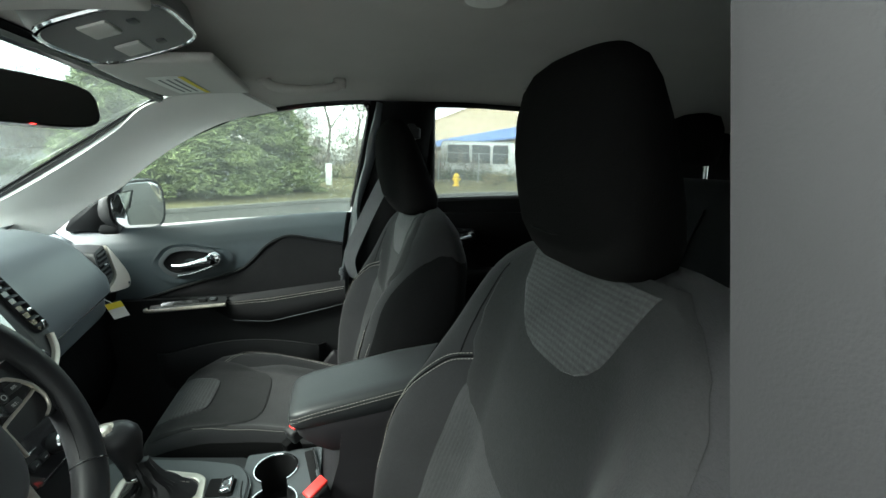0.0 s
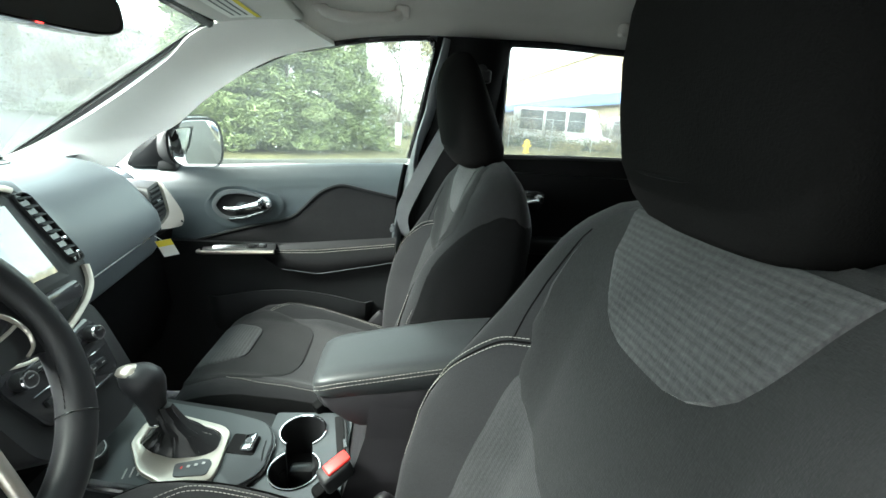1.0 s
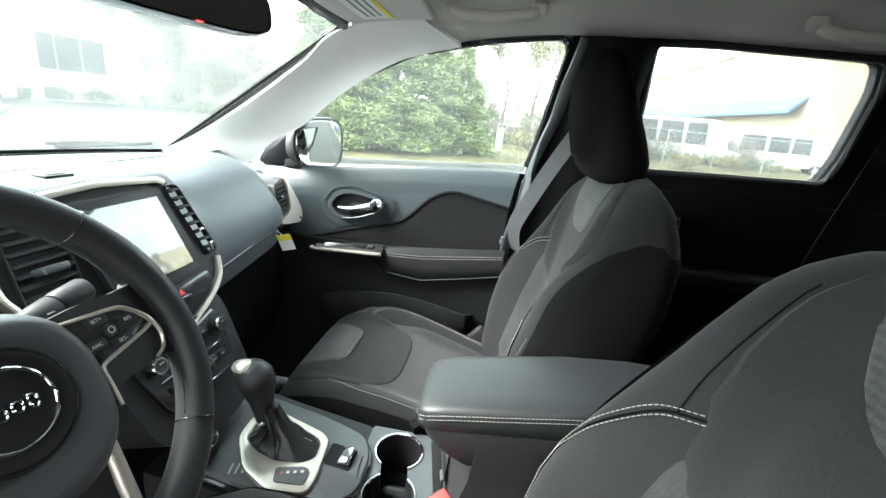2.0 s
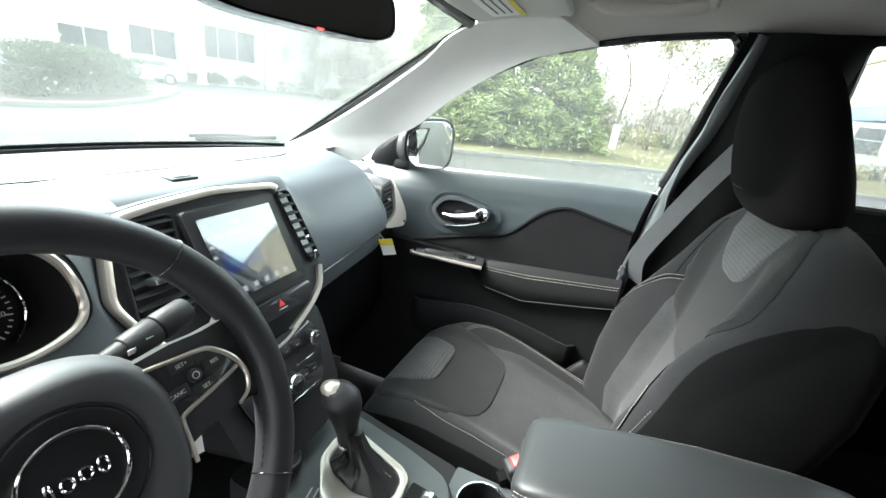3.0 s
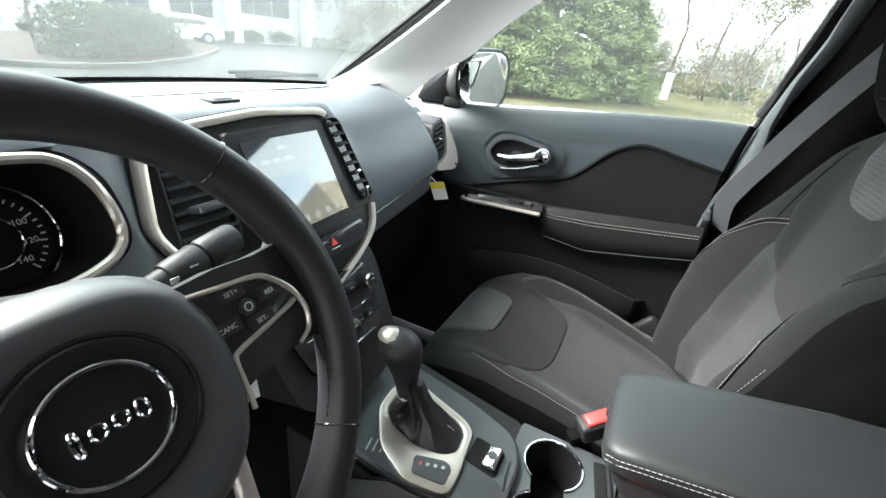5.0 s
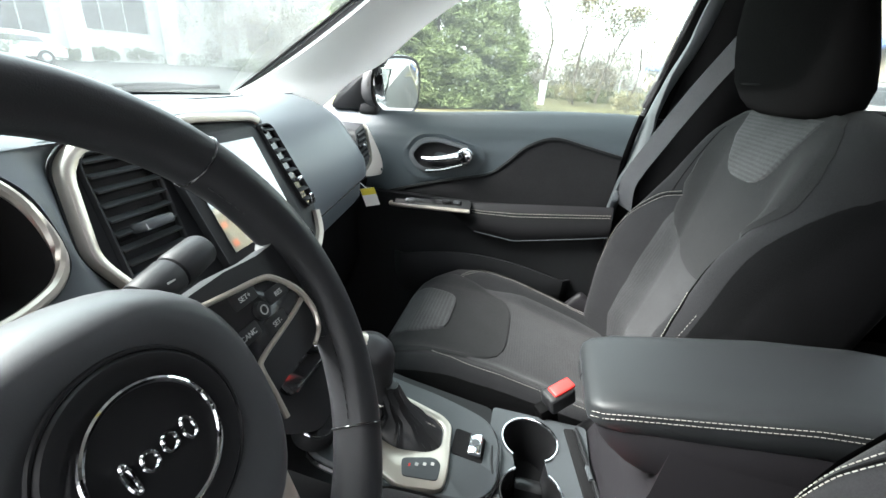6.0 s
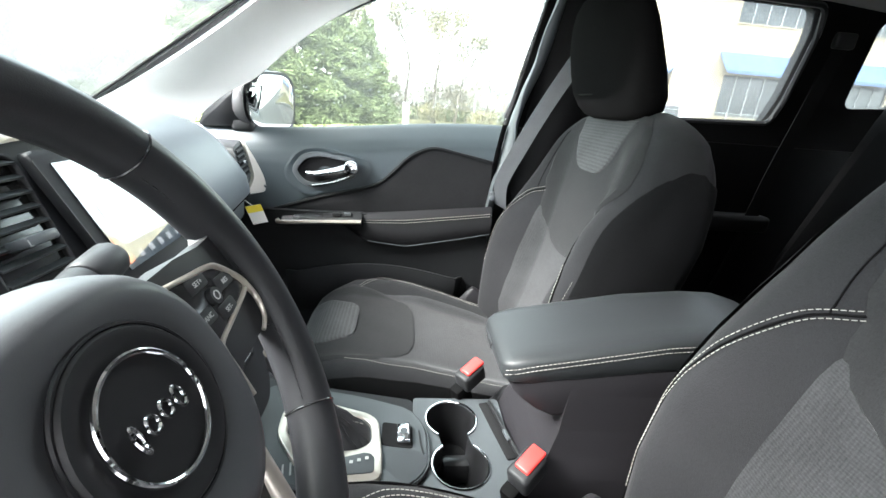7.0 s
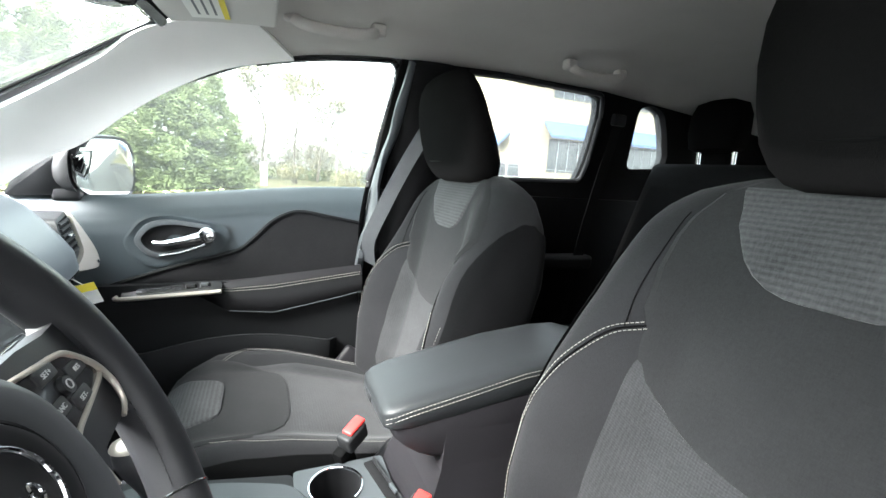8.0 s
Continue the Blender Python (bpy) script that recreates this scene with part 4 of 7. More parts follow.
    head = part("headrest", loft(rings), HEAD_CLOTH, seat, "black cloth headrest")
    fy = lambda z: lerp_table(z, [(1.26, 0.081), (1.29, 0.0975), (1.33, 0.1075), (1.37, 0.1145), (1.41, 0.1165), (1.44, 0.1135)])
    seam = [Vector((PX + x, fy(z) - 2.2 * abs(x) ** 2.0, z)) for x, z in [(-0.075, 1.42), (-0.082, 1.37), (-0.080, 1.315), (-0.066, 1.292), (-0.035, 1.287), (0.0, 1.286), (0.035, 1.287), (0.066, 1.292), (0.080, 1.315), (0.082, 1.37), (0.075, 1.42)]]
    part("seam_groove", tube(bez(*seam, n=6), 0.0016, 5), SEAT_SIDE, head)
    for s in (1, -1):
        part("post", cyl((PX + s * 0.065, 0.0, 1.18), (PX + s * 0.065, 0.008, 1.26), 0.0065, n=14), CHROME, seat, "chrome headrest post")
    return seat


seat_p = build_seat()
tagged(seat_p, "dark grey cloth passenger seat with pale double stitching")
DRV = Vector((-0.712, -0.046, 0.030))
PIV = Matrix.Translation((PX, 0.10, 0.80))
seat_d = copy_thing(seat_p, Matrix.Translation(DRV) @ PIV @ Matrix.Rotation(radians(4), 4, "X") @ PIV.inverted() @ Matrix.Translation(seat_p.location))
for ob in seat_d.children_recursive:
    if ob.name.startswith("headrest"):
        # this headrest is a little smaller to the eye: pushed down on its posts
        base = Matrix.Translation((0, -0.23, 0.838))
        ob.matrix_local = ob.matrix_local @ base @ Matrix.Diagonal((0.80, 0.95, 0.93, 1)) @ base.inverted()
tagged(seat_d, "dark grey cloth driver's seat beside the open doorway")

# buckles and belts
def buckle(name, x, y, z, label):
    b = thing(name, (x, y, z - 0.09), label, "belt buckle", "belt buckles")
    r = Matrix.Rotation(radians(37), 4, "Z") @ Matrix.Rotation(radians(-18), 4, "X")
    part("stalk", box(x, y + 0.008, z - 0.068, 0.024, 0.034, 0.09, 0.006, 2, r), SEAT_SIDE, b)
    part("shell", box(x, y, z - 0.010, 0.033, 0.049, 0.032, 0.006, 3, r), BLACK_PLASTIC, b)
    part("button", box(x, y - 0.002, z + 0.0085, 0.022, 0.040, 0.007, 0.003, 3, r), RED, b, "red release button")


buckle("belt_buckle", 1.008, 0.311, 0.803, "black belt buckle with red button by the passenger seat")
buckle("belt_buckle", 0.790, 0.268, 0.815, "black belt buckle with red button by the driver's seat")

belt = thing("seat_belt", (1.49, 0.05, 0.95), "grey webbing seat belt hanging on the centre pillar", "seat belt")
web = bez((1.468, -0.012, 1.455), (1.474, 0.070, 1.31), (1.478, 0.116, 1.22), (1.480, 0.146, 1.155), (1.486, 0.172, 1.095), (1.505, 0.180, 1.05), (1.545, 0.165, 0.98), n=10)
part("webbing", loft([[p + Vector((0.002, -0.019, -0.010)), p + Vector((0.004, -0.019, -0.010)), p + Vector((0.002, 0.017, 0.009)), p + Vector((0, 0.017, 0.009))] for p in web]), BELT_WEB, belt, "grey woven webbing")
part("loop", join(box(1.476, -0.014, 1.462, 0.02, 0.062, 0.035, 0.008, 3), cyl((1.468, -0.017, 1.475), (1.488, -0.017, 1.475), 0.016)), BLACK_PLASTIC, belt)
part("belt_stop", join(cyl((1.470, 0.206, 1.020), (1.486, 0.206, 1.020), 0.008, 0.008, 18, 0.002), cyl((1.470, 0.206, 1.030), (1.486, 0.206, 1.030), 0.006, 0.006, 18, 0.002)), GREY_PANEL, belt, "grey belt stop button")


# ---------------------------------------------------------------- dashboard
dash = thing("dashboard", (C, 0.95, 0.60), "dark grey soft-skinned dashboard with a silver centre frame", "dashboard")


def dash_row(x):
    """The dashboard's section at x: from the windscreen's foot back to its lip and down to the knee panel."""
    t = (x - C) / 0.604
    yb = 1.345 - 0.105 * t * t
    end = smooth01((abs(x - C) - 0.46) / 0.16)                 # it falls back towards the doors
    brow = smooth01((0.16 - abs(x - 0.533)) / 0.07)            # hood over the dials
    mid = smooth01((0.19 - abs(x - C)) / 0.06)                 # centre stack
    zc = 0.975 + 0.14 * max(0.0, abs(x - C) - 0.12) if x > C else 1.00
    lip = 0.845 + 0.11 * end - 0.075 * brow - 0.02 * mid
    top = 1.190 - 0.032 * end + 0.022 * brow + 0.006 * mid
    soft = smooth01((x - 1.02) / 0.08)
    shoulder = [(0.085, 0.004), (0.03, 0.0), (0.010, -0.006), (0.0, -0.019), (-0.012, -0.045)]
    broad = [(0.125, 0.001), (0.080, -0.007), (0.042, -0.021), (0.014, -0.040), (-0.006, -0.062)]
    sh = [(lip + a[0] + (b[0] - a[0]) * soft, top + a[1] + (b[1] - a[1]) * soft) for a, b in zip(shoulder, broad)]
    return [(yb, 1.150), (yb - 0.03, 1.158), (yb - 0.16, 1.170 + 0.012 * (1 - t * t)), (1.02 + 0.03 * end, 1.183 + 0.008 * (1 - t * t) + 0.010 * brow), *sh[:4], (sh[4][0] + 0.13 * brow, sh[4][1]), (lip - 0.035 + 0.15 * brow, 1.10 - 0.012 * soft), (lip - 0.052 + 0.16 * brow, zc + 0.035), (lip - 0.057 + 0.16 * brow, zc + 0.008), (lip - 0.055 + 0.16 * brow, zc), (lip - 0.042 + 0.16 * brow, zc - 0.004),
            (lip - 0.040 + 0.16 * brow, zc - 0.05), (lip - 0.030 + 0.15 * brow, zc - 0.064), (0.86, zc - 0.068), (0.885, 0.88), (0.875, 0.74), (0.92, 0.62), (1.05, 0.60), (yb - 0.05, 0.90)]


xs = [0.20 + 1.37 * i / 96 for i in range(97)]
part("pad", loft([[Vector((x, y, z)) for y, z in dash_row(x)[:16]] for x in xs], closed=False), SOFT_DASH, dash, "soft black grained dashboard skin")
part("knee_panel", loft([[Vector((x, y, z)) for y, z in dash_row(x)[15:]] for x in xs], closed=False), DEEP_BLACK, dash, "black lower dashboard panel")
for x in (xs[0], xs[-1]):
    part("end_cap", slab([Vector((x, y, z)) for y, z in dash_row(x)], (0.004, 0, 0)), BLACK_PLASTIC, dash, smooth=False)
part("crease", tube([Vector((x, dash_row(x)[12][0] + 0.001, dash_row(x)[12][1] - 0.001)) for x in [1.07 + 0.43 * i / 40 for i in range(41)]], 0.0022, 6), GLOSS_BLACK, dash)
# defroster slot and light sensor on the top
part("sensor_pad", box(C - 0.018, 0.882, 1.1985, 0.042, 0.028, 0.004, 0.001), BLACK_PLASTIC, dash)
part("sensor_slot", box(C - 0.016, 0.880, 1.2005, 0.024, 0.010, 0.003, 0.001), GLOSS_BLACK, dash)
part("top_panel_seam", tube(bez((0.62, 0.985, 1.1935), (0.75, 0.955, 1.196), (C, 0.948, 1.197), (1.02, 0.955, 1.196), (1.20, 0.985, 1.192), (1.28, 1.06, 1.187)), 0.0012, 5), GLOSS_BLACK, dash)


# centre stack: everything lies on one leaning plane
def sp(x, z, out=0.0):
    """A point of the stack's plane, out towards the seats."""
    return Vector((C + x, 0.800 - 0.50 * (1.178 - z) - out * 0.894, z + out * 0.25))


OUT = [(-0.190, 1.172), (-0.168, 1.187), (-0.123, 1.193), (-0.03, 1.199), (0.082, 1.192), (0.100, 1.180), (0.131, 1.098), (0.129, 1.058), (0.112, 1.022), (0.085, 1.004), (0.046, 0.988), (-0.010, 0.970), (-0.070, 0.968), (-0.130, 0.988), (-0.172, 1.030), (-0.200, 1.078), (-0.210, 1.102), (-0.204, 1.124)]
out_ring = arc_poly([(x, z, 0) for x, z in OUT], 0.018, 4)
ctr = Vector((-0.036, 1.08, 0))
stack = part("centre_panel", loft([[sp(ctr.x + (p.x - ctr.x) * 1.02, ctr.y + (p.y - ctr.y) * 1.02, -0.10) for p in out_ring], [sp(ctr.x + (p.x - ctr.x) * 1.01, ctr.y + (p.y - ctr.y) * 1.01, 0.002) for p in out_ring]]), BLACK_PLASTIC, dash, "black centre stack")
k0 = max(range(len(out_ring)), key=lambda i: out_ring[i].x if out_ring[i].y < 1.062 else -1)
run = [out_ring[(k0 + i) % len(out_ring)] for i in range(len(out_ring))]
run = [p for i, p in enumerate(run) if not (p.x > 0.090 and 1.052 < p.y < 1.186)]


def frame_cut(p):
    """One section of the silver frame: outer edge, crown and inner edge."""
    q = ctr + Vector(((p.x - ctr.x) * 0.938, (p.y - ctr.y) * 0.922, 0))
    m_ = (p + q) / 2
    return [sp(p.x, p.y, -0.004), sp(p.x, p.y, 0.009), sp(p.x + (m_.x - p.x) * 0.4, p.y + (m_.y - p.y) * 0.4, 0.0125), sp(m_.x, m_.y, 0.0132), sp(q.x, q.y, 0.0105), sp(q.x, q.y, -0.004)]


part("silver_frame", loft([frame_cut(p) for p in run]), SILVER, stack, "satin silver frame")
part("inner_face", slab([sp(ctr.x + (p.x - ctr.x) * 0.945, ctr.y + (p.y - ctr.y) * 0.93, 0.004) for p in out_ring], sp(0, 1, -0.01) - sp(0, 1, 0.004)), BLACK_PLASTIC, stack, smooth=False)
def ss(x, z, out=0.0):
    """A point of the screen, which faces a little towards the passenger."""
    return sp(x, z, out - 0.096 * x)


scr_o = arc_poly([(-0.100, 1.176, 0), (0.075, 1.178, 0), (0.086, 1.046, 0), (-0.096, 1.044, 0)], 0.008)
part("screen_surround", slab([ss(p.x, p.y, 0.0135) for p in scr_o], sp(0, 1, 0.0) - sp(0, 1, 0.011), 0.003), BLACK_PLASTIC, stack, "black screen surround")
SCREEN = surface("screen_glass", (0.02, 0.024, 0.028), 0.06, grain=20, bump=0.0, vary=0.02, coat=1.0, spec=0.8)
SCREEN.node_tree.nodes["Principled BSDF"].inputs["Coat IOR"].default_value = 1.9
scr = part("touch_screen", slab([ss(x, z, 0.0155) for x, z in ((-0.083, 1.164), (0.058, 1.164), (0.063, 1.058), (-0.080, 1.058))], sp(0, 1, 0.008) - sp(0, 1, 0.0135)), SCREEN, stack, "glossy touch screen showing a lit menu", smooth=False)
# lit marks on the screen: plain bars and tiles
LIT_BLUE, LIT_ORANGE, LIT_WHITE, LIT_CYAN = glow("screen_blue", (0.02, 0.04, 0.13), 0.02), glow("screen_orange", (0.8, 0.12, 0.02), 0.02), glow("screen_white", (0.6, 0.62, 0.65), 0.012), glow("screen_cyan", (0.03, 0.14, 0.22), 0.02)


def tile(x0, x1, z0, z1, mat):
    part("lit_mark", slab([ss(x, z, 0.0159) for x, z in ((x0, z1), (x1, z1), (x1, z0), (x0, z0))], sp(0, 1, 0.0125) - sp(0, 1, 0.0139)), mat, scr, smooth=False)


tile(-0.066, 0.004, 1.090, 1.122, LIT_BLUE)
tile(-0.056, -0.022, 1.100, 1.108, LIT_CYAN)
for i in range(6):
    tile(-0.076 + i * 0.0225, -0.067 + i * 0.0225, 1.063, 1.070, LIT_ORANGE if i == 0 else LIT_WHITE)
for i, z in enumerate((1.128, 1.115, 1.101)):
    tile(-0.079, -0.072, z - 0.002, z + 0.002, LIT_WHITE)
tile(-0.079, -0.070, 1.084, 1.090, LIT_ORANGE)
for a, b in ((-0.078, -0.074), (-0.066, -0.050), (-0.044, -0.030), (-0.026, -0.008)):
    tile(a, b, 1.137, 1.141, LIT_WHITE)
tile(-0.030, -0.014, 1.150, 1.154, LIT_WHITE)
# hazard switch bar
bar = part("switch_bar", slab([sp(p.x, p.y, 0.014) for p in arc_poly([(-0.078, 1.036, 0), (0.082, 1.039, 0), (0.074, 1.013, 0), (-0.066, 1.010, 0)], 0.010)], sp(0, 1, 0.0) - sp(0, 1, 0.014), 0.003), GLOSS_BLACK, stack, "black switch bar")
part("hazard_mark", slab([sp(x, z, 0.0148) for x, z in ((0.006, 1.032), (0.0120, 1.022), (0.0, 1.022))], sp(0, 1, 0.013) - sp(0, 1, 0.0148)), RED, bar, "red warning triangle", smooth=False)
part("hazard_line", slab([sp(x, z, 0.0148) for x, z in ((-0.003, 1.019), (0.015, 1.019), (0.015, 1.0176), (-0.003, 1.0176))], sp(0, 1, 0.013) - sp(0, 1, 0.0148)), WHITE_PRINT, bar, smooth=False)


SLAT = surface("vent_slat_plastic", (0.034, 0.036, 0.038), 0.4, grain=900, bump=0.1, vary=0.05)


def vent(parent, x0, x1, z0, z1, n, slant, tab_at):
    """An air vent on the stack's plane: well, slats and thumb tab."""
    ring = arc_poly([(x0 + slant, z1, 0), (x1 + slant, z1, 0), (x1 - slant, z0, 0), (x0 - slant, z0, 0)], 0.012)
    v = part("air_vent", frame_slab([sp(p.x, p.y, 0.012) for p in ring], [sp((x0 + x1) / 2 + (p.x - (x0 + x1) / 2) * 0.90, (z0 + z1) / 2 + (p.y - (z0 + z1) / 2) * 0.95, 0.010) for p in ring], sp(0, 1, -0.03) - sp(0, 1, 0.012), 0.002), BLACK_PLASTIC, parent, "black air vent")
    part("well", slab([sp(p.x, p.y, 0.0045) for p in ring], sp(0, 1, -0.01) - sp(0, 1, 0.0045)), GLOSS_BLACK, v, smooth=False)
    for i in range(n):
        z = z0 + (z1 - z0) * (i + 0.7) / (n + 0.4)
        s = slant * (2 * (z - z0) / (z1 - z0) - 1)
        a, b = x0 + s + 0.004, x1 + s - 0.004
        part("slat", loft([[sp(a, z - 0.0012, 0.012), sp(b, z - 0.0012, 0.012), sp(b, z + 0.0020, 0.005), sp(a, z + 0.0020, 0.005)], [sp(a, z + 0.0004, 0.013), sp(b, z + 0.0004, 0.013), sp(b, z + 0.0036, 0.006), sp(a, z + 0.0036, 0.006)]]), SLAT, v, smooth=False)
    x, z = tab_at
    part("thumb_tab", box(*sp(x, z, 0.015 if x > 0 else 0.020), 0.010 if x > 0 else 0.032, 0.008 if x > 0 else 0.020, 0.007 if x > 0 else 0.009, 0.002, 2, Matrix.Rotation(radians(-20), 4, "X")), CHROME if x > 0 else GREY_PANEL, v, "thumb tab")
    if x < 0:
        part("tab_mark", box(*sp(x - 0.0135, z, 0.0285), 0.004, 0.004, 0.007, 0.001, 2, Matrix.Rotation(radians(-20), 4, "X")), WHITE_PRINT, v, "white mark on the tab")


vent(stack, -0.181, -0.108, 1.066, 1.178, 9, 0.009, (-0.148, 1.112))
vent(stack, 0.090, 0.120, 1.060, 1.178, 8, -0.010, (0.106, 1.100))
# chrome end of the narrow vent
part("vent_clip", box(*sp(0.114, 1.070, 0.014), 0.008, 0.006, 0.016, 0.002, 2), CHROME, stack, "chrome clip")

# heater controls
pan = [(-0.085, 0.955), (0.085, 0.955), (0.090, 0.930), (0.072, 0.862), (-0.072, 0.862), (-0.090, 0.930)]
heat = part("heater_panel", slab([sp(p.x - 0.033, p.y + 0.030, 0.012) for p in arc_poly([(x, z, 0) for x, z in pan], 0.012)], sp(0, 1, -0.08) - sp(0, 1, 0.012), 0.004), GLOSS_BLACK, dash, "gloss black heater panel")
part("stack_cheek", slab([sp(p.x - 0.033, p.y + 0.030, 0.004) for p in arc_poly([(-0.115, 0.975, 0), (0.115, 0.975, 0), (0.118, 0.94, 0), (0.105, 0.84, 0), (0.05, 0.80, 0), (-0.05, 0.80, 0), (-0.105, 0.84, 0), (-0.118, 0.94, 0)], 0.02)], sp(0, 1, -0.09) - sp(0, 1, 0.004), 0.004), BLACK_PLASTIC, dash, "black stack cheeks")
nrm = (sp(0, 1, 0.01) - sp(0, 1, 0)).normalized()
for x, z, r in ((0.066, 0.932, 0.0135), (-0.066, 0.932, 0.0135), (0.0, 0.893, 0.0165)):
    p = sp(x - 0.033, z + 0.030, 0.012)
    k = part("knob", cyl(p, p + nrm * 0.017, r, r * 0.88, 28, 0.002), BLACK_PLASTIC, heat, "black rotary knob")
    part("chrome_ring", cyl(p + nrm * 0.0155, p + nrm * 0.0185, r * 0.90, r * 0.84, 28), CHROME, k, "chrome ring")
    part("knob_face", cyl(p + nrm * 0.018, p + nrm * 0.0193, r * 0.74, r * 0.72, 28), GLOSS_BLACK, k)
    for i, dz in enumerate((0.004, -0.004)):
        part("mark", box(*(p + nrm * 0.0195 + Vector((0, 0, dz))), 0.008, 0.0006, 0.0014), WHITE_PRINT, k)
for i, x in enumerate((-0.035, -0.012, 0.012, 0.035)):
    b = part("button", box(*sp(x - 0.033, 0.964, 0.0135), 0.020, 0.008, 0.011, 0.002, 2, Matrix.Rotation(radians(-26), 4, "X")), BLACK_PLASTIC, heat)
    part("mark", box(*sp(x - 0.033, 0.964, 0.0185), 0.006, 0.0006, 0.002), WHITE_PRINT, b)
for s in (1, -1):
    for i, x in enumerate((0.030, 0.050)):
        b = part("button", box(*sp(s * x - 0.033, 0.920, 0.0135), 0.017, 0.008, 0.011, 0.002, 2, Matrix.Rotation(radians(-26), 4, "X")), BLACK_PLASTIC, heat)
        part("mark", box(*sp(s * x - 0.033, 0.920, 0.0185), 0.006, 0.0006, 0.002), WHITE_PRINT, b)
    part("silver_line", box(*sp(s * 0.045 - 0.033, 0.936, 0.0125), 0.040, 0.002, 0.0013, 0.0005, 1), CHROME, heat)
part("silver_line", box(*sp(-0.033, 0.896, 0.0125), 0.11, 0.002, 0.0013, 0.0005, 1), CHROME, heat)

# end vent towards the door, with its silver blade
def vp(x, z, out=0.0):
    """A point of the end vent's leaning face."""
    return Vector((x - 0.10 * out, 0.838 - 0.35 * (1.12 - z) - out, z + 0.2 * out))


ev = part("end_vent", slab(arc_poly([vp(1.398, 1.117, 0.002), vp(1.458, 1.130, 0.002), vp(1.492, 1.046, 0.002), vp(1.470, 1.004, 0.002), vp(1.350, 1.016, 0.002), vp(1.364, 1.05, 0.002)], 0.010), (0.03, 0.11, 0), 0.003), BLACK_PLASTIC, dash, "black end vent")
part("well", slab([vp(1.404, 1.112, 0.003), vp(1.452, 1.120, 0.003), vp(1.430, 1.053, 0.003), vp(1.369, 1.042, 0.003)], (0, 0.01, 0)), DEEP_BLACK, ev, smooth=False)
for i in range(6):
    z = 1.048 + i * 0.0115
    a, b = 1.371 + 0.0058 * i, 1.428 + 0.0040 * i
    part("slat", loft([[vp(a, z, 0.006), vp(b, z + 0.006, 0.006), vp(b, z + 0.010, -0.004), vp(a, z + 0.004, -0.004)], [vp(a, z + 0.003, 0.006), vp(b, z + 0.009, 0.006), vp(b, z + 0.013, -0.004), vp(a, z + 0.007, -0.004)]]), BLACK_PLASTIC, ev, smooth=False)
part("thumb_tab", box(*vp(1.408, 1.084, 0.010), 0.014, 0.010, 0.006, 0.002), CHROME, ev, "thumb tab")
blade = bez((1.456, 1.127, 0), (1.474, 1.088, 0), (1.487, 1.046, 0), (1.480, 1.020, 0), (1.458, 1.007, 0), (1.405, 1.012, 0), (1.346, 1.023, 0), n=5)[:-1] + bez((1.346, 1.023, 0), (1.395, 1.034, 0), (1.425, 1.046, 0), (1.437, 1.062, 0), (1.446, 1.092, 0), (1.456, 1.127, 0), n=5)[:-1]
part("silver_blade", slab([vp(p.x, p.y, 0.010) for p in blade], (0, 0.012, -0.002), 0.0025), SILVER, ev, "satin silver blade")
part("screw", cyl(vp(1.462, 1.017, 0.010), vp(1.462, 1.017, 0.0125), 0.004, n=12), CHROME, ev)

# dials behind the wheel
GX, GZ, GY = 0.533, 1.128, 0.765


def gp(x, z, out=0.0):
    return Vector((GX + x, GY + 0.30 * (z - GZ) - out, z + 0.30 * out))


lobe = [(0.020, 1.0930), (0.045, 1.0865), (0.065, 1.0855), (0.086, 1.0890), (0.105, 1.0960), (0.115, 1.1060), (0.1185, 1.1180), (0.1175, 1.1360), (0.1120, 1.1570), (0.1010, 1.1730), (0.0880, 1.1815), (0.060, 1.1850)]
rim_pts = arc_poly([(x, z, 0) for x, z in lobe] + [(-x, z, 0) for x, z in reversed(lobe)], 0.012, 3)
cl = part("dial_housing", loft([[gp(p.x * s, 1.135 + (p.y - 1.135) * s, o) for p in rim_pts] for s, o in ((1.185, -0.05), (1.105, 0.004), (1.045, 0.014), (0.99, 0.016), (0.945, 0.006), (0.93, -0.03), (0.915, -0.046), (0.3, -0.047))]), DIAL_BLACK, dash, "black hooded dial cluster")
part("silver_rim", tube([gp(p.x, p.y, 0.017) for p in rim_pts], 0.0044, 8, closed=True), SILVER, cl, "satin silver rim")
# dash skin between the dials and the centre stack
skin_a = bez((GX + 0.050, 0.802, 1.2140), *[gp(x, z, 0.008) for x, z in ((0.064, 1.1915), (0.095, 1.1870), (0.112, 1.1765), (0.124, 1.1600), (0.1290, 1.1370), (0.1295, 1.1170), (0.126, 1.1030), (0.114, 1.0910), (0.095, 1.0830), (0.070, 1.0780))], n=4)
skin_b = bez((C - 0.140, 0.860, 1.1985), *[sp(x, z, -0.002) for x, z in ((-0.152, 1.1895), (-0.172, 1.1860), (-0.190, 1.1720), (-0.197, 1.1500), (-0.204, 1.1240), (-0.209, 1.1020), (-0.203, 1.0850), (-0.195, 1.0700), (-0.185, 1.0520), (-0.172, 1.0300))], n=4)
part("dial_fascia", sheet(lambda u, v: skin_a[round(u * 40)].lerp(skin_b[round(u * 40)], v) + Vector((0, -0.004 * math.sin(math.pi * v), 0.002 * math.sin(math.pi * v))), 40, 8, 0.003), SOFT_DASH, dash, "soft dark dashboard skin beside the dials")
